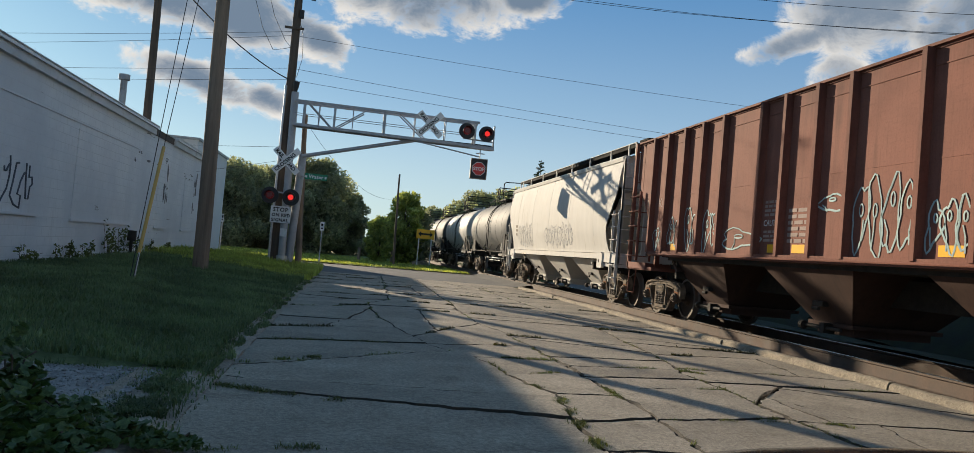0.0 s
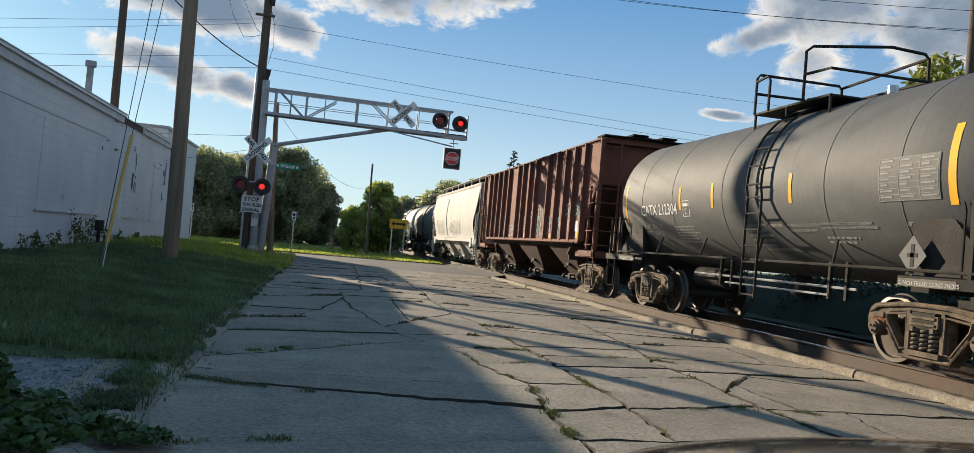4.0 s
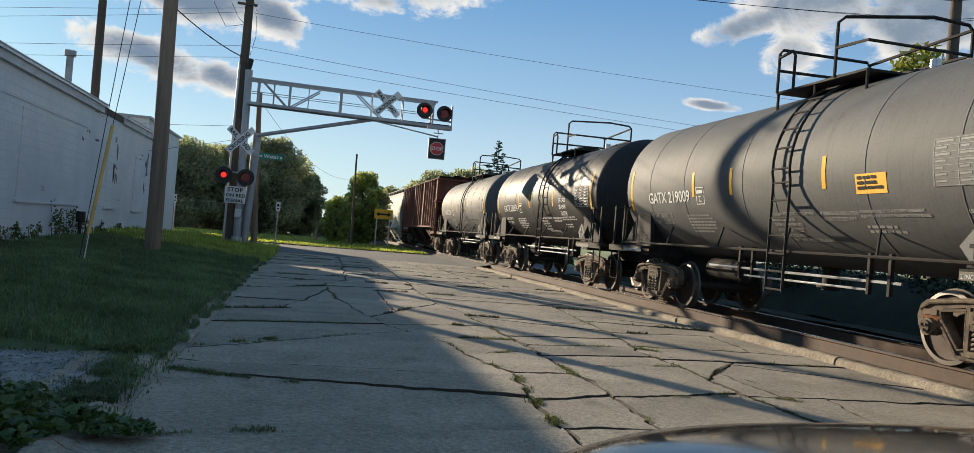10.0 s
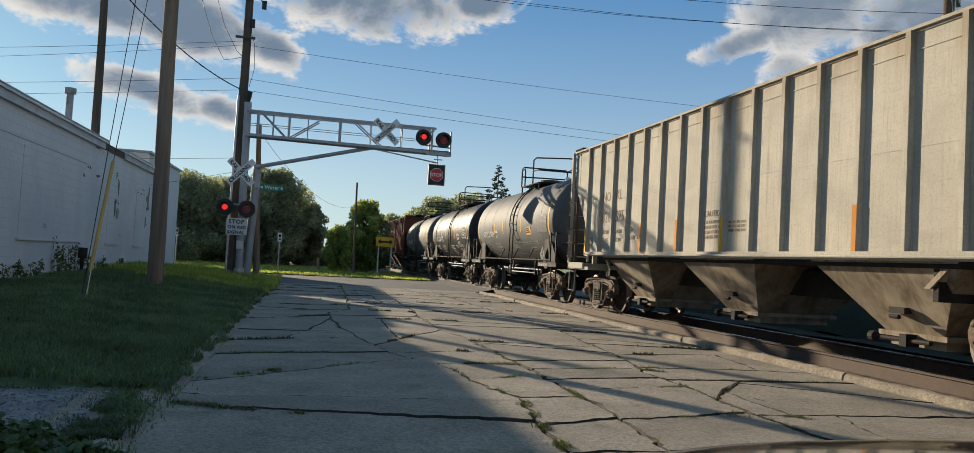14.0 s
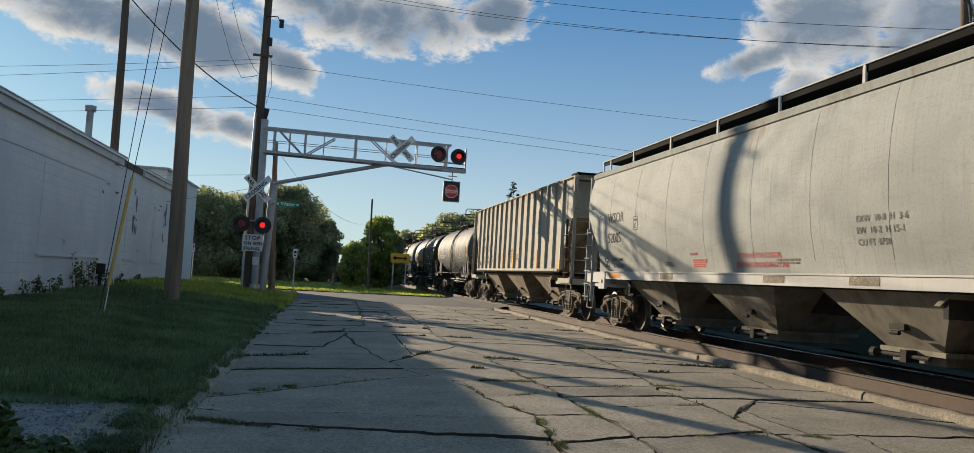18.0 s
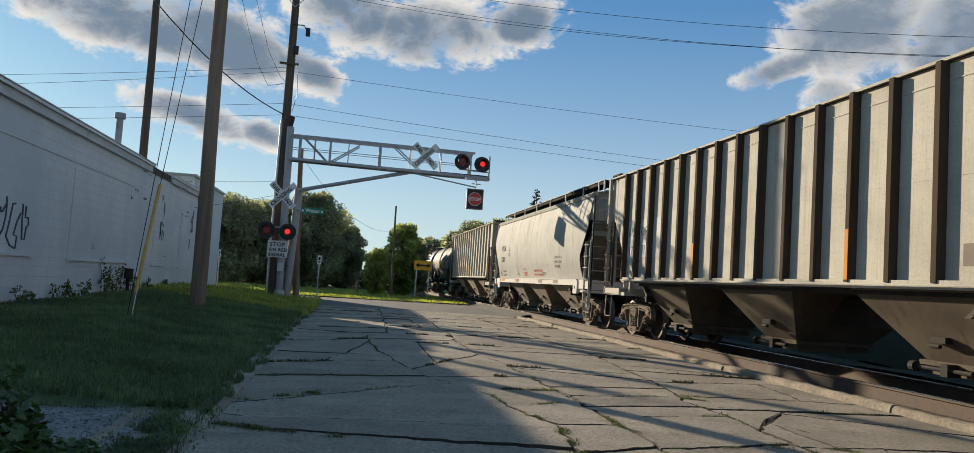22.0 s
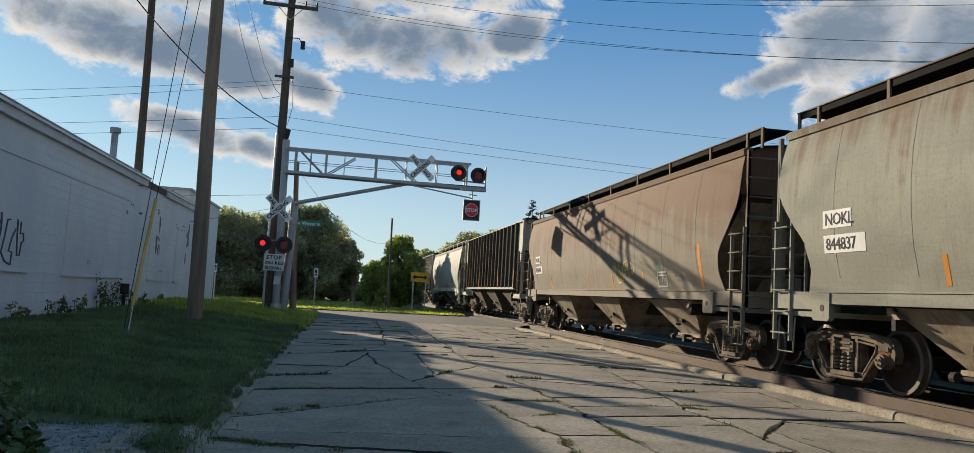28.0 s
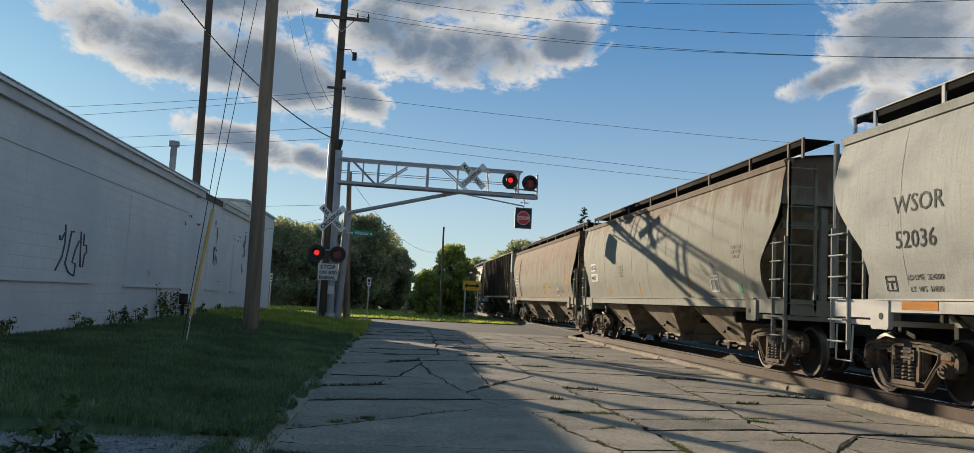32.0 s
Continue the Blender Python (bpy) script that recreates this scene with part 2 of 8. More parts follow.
block_wall = painted_block("peeling_white_block_wall")
bare_block = surface("bare_block", (0.17, 0.165, 0.16), 0.9, vary=0.3, grain=30, patch=3, bump=0.3)
fascia_white = surface("dull_white_fascia", (0.50, 0.51, 0.52), 0.6, vary=0.15, grain=30, patch=1.0, bump=0.05, dirt=(0.26, 0.25, 0.24))
roof_metal = surface("roof_edge_metal", (0.30, 0.31, 0.32), 0.5, 0.4, vary=0.2, patch=1.5, dirt=(0.12, 0.09, 0.07))
pole_wood = surface("weathered_pole_wood", (0.205, 0.150, 0.108), 0.9, vary=0.3, grain=14, patch=1.2, bump=0.5, stretch=(6, 6, 0.35), dirt=(0.08, 0.055, 0.04))
dark_wood = surface("creosote_pole_wood", (0.098, 0.072, 0.054), 0.9, vary=0.3, grain=14, patch=1.2, bump=0.5, stretch=(6, 6, 0.35))
galvanized = surface("galvanized_steel", (0.50, 0.51, 0.52), 0.45, 0.75, vary=0.15, grain=30, patch=6, bump=0.05)
alu_paint = surface("aluminium_paint", (0.31, 0.32, 0.34), 0.5, 0.35, vary=0.12, grain=30, patch=4, bump=0.05)
black_paint = surface("black_paint", (0.012, 0.012, 0.013), 0.55, vary=0.3, bump=0.05)
white_sign = surface("white_sign_sheet", (0.64, 0.64, 0.63), 0.5, vary=0.05, bump=0.02)
yellow_sign = surface("yellow_sign_sheet", (0.78, 0.40, 0.015), 0.5, vary=0.06, bump=0.02)
green_sign = surface("green_sign_sheet", (0.012, 0.20, 0.10), 0.5, vary=0.06, bump=0.02)
red_sign = surface("red_sign_sheet", (0.50, 0.03, 0.025), 0.5, vary=0.06, bump=0.02)
guard_yellow = surface("yellow_plastic", (0.55, 0.34, 0.08), 0.5, vary=0.1, bump=0.03)
rail_rust = surface("rusty_rail", (0.088, 0.060, 0.044), 0.85, 0.0, vary=0.3, grain=40, patch=3, bump=0.25)
rail_top = surface("polished_rail", (0.35, 0.34, 0.33), 0.28, 0.95, vary=0.1, bump=0.03)
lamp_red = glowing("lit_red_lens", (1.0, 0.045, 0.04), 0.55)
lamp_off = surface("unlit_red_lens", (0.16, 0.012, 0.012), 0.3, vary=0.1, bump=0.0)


def weathered(name, color, rust, line=3.3, spread=0.8, rough=0.8, amount=0.9):
    """Faded car paint with rust and grime run down from the roof, and road dirt along the sill."""
    m = bpy.data.materials.new(name)
    m.use_nodes = True
    k = Nodes(m.node_tree)
    at = k.n("ShaderNodeTexCoord").outputs["Object"]
    z = k.n("ShaderNodeSeparateXYZ", Vector=at).outputs[2]
    run = k.noise(k.stretch(at, (1.0, 2.2, 0.10)), 1.7, 6.0, 0.65)
    blot = k.noise(k.stretch(at, (1.0, 0.5, 0.8)), 1.1, 6.0, 0.6, 0.6)
    fine = k.noise(at, 30.0, 3.0, 0.6)
    col = k.mix(k.ramp(blot, 0.3, 0.7), tuple(c * 0.88 for c in color), tuple(c * 1.12 for c in color))
    down = k.math("ADD", k.math("SUBTRACT", z, line), k.math("MULTIPLY", k.math("SUBTRACT", k.math("ADD", run, blot), 1.0), 2.4))
    col = k.mix(k.ramp(down, -spread * 0.45, spread * 0.55, 0.0, amount), col, rust)
    col = k.mix(k.ramp(k.math("ADD", k.math("MULTIPLY", run, 0.9), k.math("MULTIPLY", blot, 0.5)), 0.78, 1.0, 0.0, 0.55), col, tuple(c * 0.6 for c in rust))
    brush = k.noise(k.stretch(at, (1.0, 7.0, 0.5)), 3.0, 7.0, 0.75)
    cross = k.noise(k.stretch(at, (1.0, 0.8, 9.0)), 2.2, 6.0, 0.75)
    col = k.mix(k.ramp(brush, 0.48, 0.76, 0.0, 0.55), col, tuple(c * 0.55 for c in color))
    col = k.mix(k.ramp(cross, 0.53, 0.78, 0.0, 0.45), col, tuple(c * 0.5 for c in color))
    col = k.mix(k.math("MULTIPLY", k.ramp(fine, 0.45, 0.8), 0.35), col, tuple(c * 0.45 for c in color))
    scratch = k.noise(k.stretch(at, (1.0, 1.6, 16.0)), 2.6, 7.0, 0.8)
    col = k.mix(k.ramp(scratch, 0.58, 0.74, 0.0, 0.35), col, tuple(min(1.0, c * 1.45) for c in color))
    rub = k.noise(k.stretch(at, (1.0, 14.0, 1.1)), 1.8, 7.0, 0.8)
    col = k.mix(k.ramp(rub, 0.60, 0.76, 0.0, 0.30), col, tuple(min(1.0, c * 1.4) for c in color))
    b = k.n("ShaderNodeBsdfPrincipled", **{"Base Color": col, "Roughness": rough, "Specular IOR Level": 0.2})
    r = k.n("ShaderNodeBump", Strength=0.06, Distance=0.02, Height=k.math("ADD", fine, k.math("MULTIPLY", k.noise(at, 1.3, 3.0), 6.0)))
    k.t.links.new(r.outputs[0], b.inputs["Normal"])
    k.t.links.new(b.outputs[0], k.n("ShaderNodeOutputMaterial").inputs[0])
    return m
# ---- mesh tools ----
class Shape:
    """Collects vertices and faces; cheap boxes, tubes and lofts."""

    def __init__(self):
        self.v, self.f = [], []

    def add(self, verts, faces):
        o = len(self.v)
        self.v += [tuple(p) for p in verts]
        self.f += [tuple(i + o for i in q) for q in faces]
        return self

    def box(self, x0, y0, z0, x1, y1, z1):
        v = [(x, y, z) for z in (z0, z1) for y in (y0, y1) for x in (x0, x1)]
        return self.add(v, [(0, 2, 3, 1), (4, 5, 7, 6), (0, 1, 5, 4), (2, 6, 7, 3), (0, 4, 6, 2), (1, 3, 7, 5)])

    def tube(self, points, r, n=8, r1=None, caps=True):
        """A round tube along points; r may taper to r1."""
        pts = [Vector(p) for p in points]
        rings, side = [], None
        for i, p in enumerate(pts):
            d = (pts[min(i + 1, len(pts) - 1)] - pts[max(i - 1, 0)]).normalized()
            if side is None or abs(side.dot(d)) > 0.98:
                side = d.orthogonal().normalized()
            side = (side - d * side.dot(d)).normalized()
            up = d.cross(side)
            rr = r if r1 is None else r + (r1 - r) * i / max(1, len(pts) - 1)
            rings.append([p + (side * math.cos(a) + up * math.sin(a)) * rr for a in [2 * math.pi * j / n for j in range(n)]])
        return self.loft(rings, True, caps)

    def loft(self, rings, closed=True, caps=True):
        n = len(rings[0])
        v = [p for ring in rings for p in ring]
        f = []
        for i in range(len(rings) - 1):
            for j in range(n if closed else n - 1):
                k = (j + 1) % n
                f.append((i * n + j, i * n + k, (i + 1) * n + k, (i + 1) * n + j))
        if caps and closed:
            f += [tuple(range(n - 1, -1, -1)), tuple(range((len(rings) - 1) * n, len(rings) * n))]
        return self.add(v, f)

    def prism(self, outline, lo, hi, axis="x"):
        """A flat outline (two coordinates) pulled out along an axis."""
        put = {"x": lambda a, b, c: (c, a, b), "y": lambda a, b, c: (a, c, b), "z": lambda a, b, c: (a, b, c)}[axis]
        n = len(outline)
        v = [put(a, b, lo) for a, b in outline] + [put(a, b, hi) for a, b in outline]
        f = [tuple(range(n - 1, -1, -1)), tuple(range(n, 2 * n))] + [(j, (j + 1) % n, n + (j + 1) % n, n + j) for j in range(n)]
        return self.add(v, f)

    def disc(self, centre, r, axis, thick, n=24):
        c, a = Vector(centre), Vector(axis).normalized()
        return self.tube([c - a * thick / 2, c + a * thick / 2], r, n)

    def moved(self, m):
        self.v = [tuple(m @ Vector(p)) for p in self.v]
        return self

    def mesh(self, name, mat, sharp=35, smooth=True):
        me = bpy.data.meshes.new(name)
        me.from_pydata(self.v, [], self.f)
        bm = bmesh.new()
        bm.from_mesh(me)
        bmesh.ops.recalc_face_normals(bm, faces=bm.faces)
        bm.to_mesh(me)
        bm.free()
        if smooth:
            me.shade_smooth()
            me.set_sharp_from_angle(angle=radians(sharp))
        me.materials.append(mat)
        return me


def part(name, shape, mat, parent=None, label="", at=None, sharp=35):
    """One mesh object, under its thing or part."""
    me = shape if isinstance(shape, bpy.types.Mesh) else shape.mesh(name, mat, sharp)
    ob = new(name, me)
    if parent:
        ob.parent = parent
    if at is not None:
        ob.matrix_basis = at if isinstance(at, Matrix) else Matrix.Translation(at)
    if label:
        ob["label"] = label
    return ob


def thing(name, label, category, at=(0, 0, 0), group="", kind=""):
    ob = new(name)
    ob.empty_display_size = 0.3
    ob.matrix_basis = at if isinstance(at, Matrix) else Matrix.Translation(at)
    return tagged(ob, label, category, group, kind)


def lettering(name, text, size, mat, parent, m, spread=1.0, label="", bold=0.0):
    """Raised flat lettering as a mesh; m puts its left baseline corner (x right, y up, z out)."""
    cu = bpy.data.curves.new(name, "FONT")
    cu.body, cu.size, cu.extrude, cu.space_character, cu.offset, cu.resolution_u = text, size, 0.001, spread, bold, 2
    tmp = bpy.data.objects.new(name, cu)
    me = bpy.data.meshes.new_from_object(tmp)
    bpy.data.objects.remove(tmp)
    bpy.data.curves.remove(cu)
    me.materials.clear()
    me.materials.append(mat)
    ob = new(name, me)
    ob.parent, ob.matrix_basis = parent, m
    if label:
        ob["label"] = label
    return ob


def bars(shape, x, y, w, h, lines, rng, depth=0.001):
    """Unreadable small print as plain bars in the xy plane."""
    step = h / lines
    for i in range(lines):
        c = x
        end = x + w * rng.uniform(0.7, 1.0)
        while c < end - step * 0.5:
            l = min(step * rng.uniform(1.0, 3.2), end - c)
            shape.box(c, y - i * step - step * 0.6, 0, c + l, y - i * step, depth)
            c += l + step * 0.45
    return shape


# ---- setting ----
TRACK_X, RAIL_Z = 8.47, 0.20     # track centre line, rail top
KERB_L, KERB_R = -1.10, 6.87     # road edges
SIDE = 1.52                      # half width of the cars


def bank(x, y):
    """Height of the lawn beside the road."""
    up = min(1.0, max(0.0, (KERB_L - 0.1 - x) / 3.0))
    h = 0.10 + 0.22 * up * up * (3 - 2 * up)
    if y < 7.1:                  # the drive is dug in a little
        return 0.02
    near = min(1.0, max(0.0, (y - 5.0) / 5.0))
    h = 0.07 + (h - 0.07) * (0.35 + 0.65 * near)
    far = min(1.0, max(0.0, (y - 33.0) / 6.0))
    return h * (1 - far) + 0.03 * noise.noise((x * 0.7, y * 0.7, 0)) * (1 - far) + 0.02 * far


def sheet(name, x0, x1, y0, y1, nx, ny, height, mat, label, category, kind="structure"):
    s = Shape()
    s.v = [(x0 + (x1 - x0) * i / nx, y0 + (y1 - y0) * j / ny, 0) for j in range(ny + 1) for i in range(nx + 1)]
    s.v = [(x, y, height(x, y)) for x, y, _ in s.v]
    s.f = [(j * (nx + 1) + i, j * (nx + 1) + i + 1, (j + 1) * (nx + 1) + i + 1, (j + 1) * (nx + 1) + i) for j in range(ny) for i in range(nx)]
    return tagged(part(name, s, mat), label, category, kind=kind)


def build_ground():
    g = Shape()
    rings = [[(r * math.cos(a) + 0, 40 + r * math.sin(a), -0.10 if r < 300 else -0.10 - (r - 300) * 0.002) for a in [2 * math.pi * i / 48 for i in range(48)]] for r in (0.5, 60, 150, 300, 800, 2500)]
    g.loft(rings, True, False)
    g.add(rings[0], [tuple(range(48))])
    tagged(part("ground", g, far_turf), "wide flat grassy ground reaching the horizon", "ground", kind="structure")
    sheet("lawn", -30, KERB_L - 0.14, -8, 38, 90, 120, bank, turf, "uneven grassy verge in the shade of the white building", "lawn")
    # street across the end of the concrete road
    s = Shape()
    s.add([(-60, 32.6, -0.012), (7.0, 32.6, -0.012), (7.0, 45.2, -0.012), (-1.5, 44.2, -0.012), (-60, 43.8, -0.012)], [(0, 1, 2, 3, 4)])
    s.add([(9.95, 33.0, 0.0), (60, 33.0, 0.0), (60, 44.0, 0.0), (9.95, 44.0, 0.0)], [(0, 1, 2, 3)])
    s.add([(7.0, 32.6, -0.012), (7.69, 32.6, 0.13), (7.69, 45.2, 0.13), (7.0, 45.2, -0.012)], [(0, 1, 2, 3)])
    s.add([(7.83, 32.6, 0.13), (9.11, 32.6, 0.13), (9.11, 45.2, 0.13), (7.83, 45.2, 0.13)], [(0, 1, 2, 3)])
    tagged(part("cross_street", s, asphalt), "worn grey asphalt street crossing the railway track", "street", kind="structure")
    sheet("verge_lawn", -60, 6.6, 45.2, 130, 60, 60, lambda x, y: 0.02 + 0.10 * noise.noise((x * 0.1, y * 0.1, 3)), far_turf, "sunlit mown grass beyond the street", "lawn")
    # bed under the road slabs
    sheet("road_bed", KERB_L - 0.15, KERB_R + 0.05, -14, 33, 4, 40, lambda x, y: -0.055, soil, "dark soil showing in the road's cracks", "soil")
    # ballast
    def bed(x, y):
        return (-0.05 if x < 7.6 else -0.01) + 0.012 * noise.noise((x * 9, y * 9, 0))
    sheet("track_ballast", KERB_R + 0.19, 11.2, -14, 32.6, 60, 420, bed, ballast_mat, "dark oily gravel ballast under the track", "ballast")
    sheet("track_ballast", 6.9, 10.3, 45.2, 150, 20, 200, bed, ballast_mat, "dark oily gravel ballast under the track", "ballast")
    sheet("far_side_ground", 11.2, 40, -14, 33, 30, 40, lambda x, y: 0.02 + 0.05 * noise.noise((x * 0.4, y * 0.4, 9)), shaded_scrub, "rough weedy ground behind the railway track", "ground")
    # kerbs
    kerb = thing("kerb", "low cracked concrete kerb between road and track", "kerb", kind="structure")
    rng = random.Random(5)
    y = -14.0
    while y < 31.5:
        l = rng.choice((1.6, 2.3, 3.0, 1.1))
        l = min(l, 31.6 - y)
        dx, dz = rng.uniform(-0.015, 0.015), rng.uniform(-0.012, 0.012)
        prof = [(KERB_R, -0.1), (KERB_R + 0.025, 0.05), (KERB_R + 0.045, 0.07), (KERB_R + 0.07, 0.082), (KERB_R + 0.14, 0.085), (KERB_R + 0.18, 0.065), (KERB_R + 0.20, -0.1)]
        k = Shape()
        n = max(2, int(l / 0.12))
        k.loft([[(a + dx + 0.012 * noise.noise((a * 5, y + l * i / n, 1)), y + 0.012 + (l - 0.024) * i / n, b + dz + (0.018 * noise.noise((a * 4, (y + l * i / n) * 3, 2)) + 0.014 * noise.noise((a * 9, (y + l * i / n) * 9, 4)) if b > 0 else 0)) for a, b in prof] for i in range(n + 1)])
        part("kerb_stone", k, kerb_stone, kerb)
        y += l
    left = thing("kerb", "broken low kerb at the lawn's edge, overgrown with grass", "kerb", kind="structure")
    y = -3.0
    while y < 29.5:
        l = rng.choice((1.5, 2.2, 3.0))
        if not 5.0 < y < 6.2:
            k = Shape()
            n = 16
            prof = [(KERB_L - 0.16, -0.1), (KERB_L - 0.15, 0.05), (KERB_L - 0.05, 0.055), (KERB_L + 0.02, 0.03), (KERB_L + 0.10, 0.006), (KERB_L + 0.12, -0.1)]
            k.loft([[(a + 0.03 * noise.noise((a * 3, (y + l * i / n), 7)), y + 0.01 + (l - 0.02) * i / n, b + (0.035 * noise.noise((a * 4, (y + l * i / n) * 2, 2)) + 0.025 * noise.noise((a * 7, (y + l * i / n) * 7, 3)) if b > 0 else 0)) for a, b in prof] for i in range(n + 1)])
            part("kerb_stone", k, concrete, left)
        y += l


def build_track():
    for side in (-1, 1):
        x = TRACK_X + side * 0.7525
        rail = thing("rail", "rust-brown steel railway rail with a polished top", "rail", (x, 0, 0), "rails of the track", "structure")
        web = Shape().prism([(-0.075, -0.05), (-0.075, -0.03), (-0.016, 0.0), (-0.012, RAIL_Z - 0.045), (-0.036, RAIL_Z - 0.032), (-0.036, RAIL_Z - 0.006), (0.036, RAIL_Z - 0.006), (0.036, RAIL_Z - 0.032), (0.012, RAIL_Z - 0.045), (0.016, 0.0), (0.075, -0.03), (0.075, -0.05)], -150, 200, "y")
        part("web", web, rail_rust, rail, "rust-brown web")
        head = Shape().prism([(-0.034, RAIL_Z - 0.006), (-0.028, RAIL_Z), (0.028, RAIL_Z), (0.034, RAIL_Z - 0.006)], -150, 200, "y")
        part("head", head, rail_top, rail, "polished head")
    tie = Shape().box(-1.28, -0.11, -0.18, 1.28, 0.11, -0.03).mesh("sleeper", dark_wood)
    track = thing("sleepers", "dark creosoted wooden railway sleepers in ballast", "sleepers", (TRACK_X, 0, 0), kind="structure")
    for i in range(84):
        part("sleeper", tie, dark_wood, track, at=(0, -13 + i * 0.54, 0))


def build_building():
    """Long white-painted block building with a metal eave."""
    wx, y0, y1, top = -6.3, -20.0, 34.6, 4.22
    b = thing("building", "long low white-painted block building with a metal roof edge", "building", (0, 0, 0))
    s = Shape()
    s.box(-24, y0, -0.2, wx, y1, top)
    part("wall", s, block_wall, b, "white-painted block wall with faint graffiti")
    # sills and ledges of bricked-up windows
    for a, c, z in ((11.5, 17.4, 1.26), (19.35, 24.3, 1.22), (27.2, 28.9, 1.19), (31.3, 33.1, 1.15)):
        part("ledge", Shape().box(wx, a, z - 0.035, wx + 0.05, c, z + 0.02), white_wall, b)
        part("blocked_window", Shape().box(wx, a + 0.08, z + 0.02, wx + 0.012, c - 0.08, z + 2.1), block_wall, b)
    # cracked course line high on the wall
    part("band", Shape().box(wx, y0, 3.43, wx + 0.022, 24.7, 3.465), white_wall, b)
    # bare stretches where the paint has come off
    rng = random.Random(19)
    for y, z, w, hh, n in ((28.4, 2.62, 0.55, 1.0, 16), (28.2, 3.45, 0.4, 0.2, 5), (24.7, 3.36, 0.5, 0.05, 4), (26.4, 3.2, 1.6, 0.05, 5), (24.3, 3.15, 0.3, 0.25, 4), (31.8, 3.2, 1.8, 0.4, 7), (33.4, 2.6, 0.6, 1.6, 9), (25.8, 4.0, 1.3, 0.05, 4)):
        for i in range(n):
            cy, cz = y + rng.uniform(-w, w) / 2, z + rng.uniform(-hh, hh) / 2
            tall, wide = rng.uniform(0.04, 0.30) * (1.0 if hh > 0.5 and w < 0.7 else 0.15), rng.uniform(0.03, 0.12) * (1.0 if w < 0.7 else 2.0)
            flake = [(cy + wide * math.cos(a) * rng.uniform(0.6, 1.0), cz + max(0.012, tall) * math.sin(a) * rng.uniform(0.6, 1.0)) for a in [2 * math.pi * j / 9 for j in range(9)]]
            part("bare_patch", Shape().prism(flake, wx + 0.001, wx + 0.0145), bare_block, b)
    # fascia and gutter, gone between two stretches
    for a, c in ((y0, 26.0), (28.9, y1)):
        part("fascia", Shape().box(wx - 0.02, a, top - 0.16, wx + 0.10, c + 0.05, top + 0.02), fascia_white, b, "white-painted fascia board")
        part("gutter", Shape().box(wx - 0.3, a, top + 0.02, wx + 0.16, c + 0.1, top + 0.10), galvanized, b, "grey metal gutter")
        part("gutter_lip", Shape().tube([(wx + 0.165, a, top + 0.10), (wx + 0.165, c + 0.1, top + 0.10)], 0.018, 6), fascia_white, b)
    part("open_eave", Shape().box(wx - 0.3, 26.1, top - 0.14, wx + 0.03, 28.9, top + 0.07), dark_wood, b, "dark bare eave where the fascia is gone")
    roof = Shape().add([(wx + 0.05, y0, top + 0.06), (wx + 0.05, y1, top + 0.06), (-15, y1, top + 0.55), (-15, y0, top + 0.55), (-24, y0, top), (-24, y1, top)], [(0, 1, 2, 3), (3, 2, 5, 4)])
    part("roof", roof, roof_metal, b, "low grey metal roof")
    ext = thing("building", "lower white-painted annex at the end of the long building", "building", (0, 0, 0))
    part("wall", Shape().box(-15, 44.0, -0.2, -8.35, 54, 5.93), white_wall, ext)
    part("roof", Shape().box(-15.1, 43.9, 5.93, -8.25, 54.1, 6.06), roof_metal, ext)
    v = thing("vent_pipe", "galvanized roof vent pipe with a flat cap", "vent pipe", (-9.4, 33.5, 4.4))
    part("pipe", Shape().tube([(0, 0, 0), (0, 0, 2.55)], 0.13, 14), roof_metal, v)
    part("cap", Shape().tube([(0, 0, 2.5), (0, 0, 2.72)], 0.21, 14), roof_metal, v)


build_ground()
build_track()
build_building()


# ---- poles, wires ----
def utility_pole(at, height, r, lean, mat, label):
    """A tapered wooden pole; lean shifts its top in x and y."""
    p = thing("utility_pole", label, "utility pole", at)
    n = 10
    pts = [(lean[0] * i / n + 0.012 * math.sin(i * 1.3), lean[1] * i / n, -0.2 + (height + 0.2) * i / n) for i in range(n + 1)]
    part("pole", Shape().tube(pts, r, 14, r * 0.68), mat, p)
    return p


def crossarm(p, at, half, axis, pins, mat=None):
    a = Vector(axis).normalized()
    c = Vector(at)
    q = Vector((-a.y, a.x, 0)) * 0.05
    arm = Shape()
    z = Vector((0, 0, 0.06))
    e0, e1 = c - a * half, c + a * half
    arm.add([e0 - q - z, e0 + q - z, e0 + q + z, e0 - q + z, e1 - q - z, e1 + q - z, e1 + q + z, e1 - q + z], [(0, 1, 2, 3), (7, 6, 5, 4), (0, 4, 5, 1), (1, 5, 6, 2), (2, 6, 7, 3), (3, 7, 4, 0)])
    part("crossarm", arm, mat or dark_wood, p)
    for u in pins:
        b = c + a * u * half
        part("insulator", Shape().tube([b + z, b + z + Vector((0, 0, 0.08)), b + z + Vector((0, 0, 0.10)), b + z + Vector((0, 0, 0.2))], 0.045, 8, 0.03), black_paint, p)
    for s in (-1, 1):
        part("brace", Shape().tube([c + a * s * half * 0.45 - z, c - Vector((0, 0, 0.55))], 0.016, 6), galvanized, p)


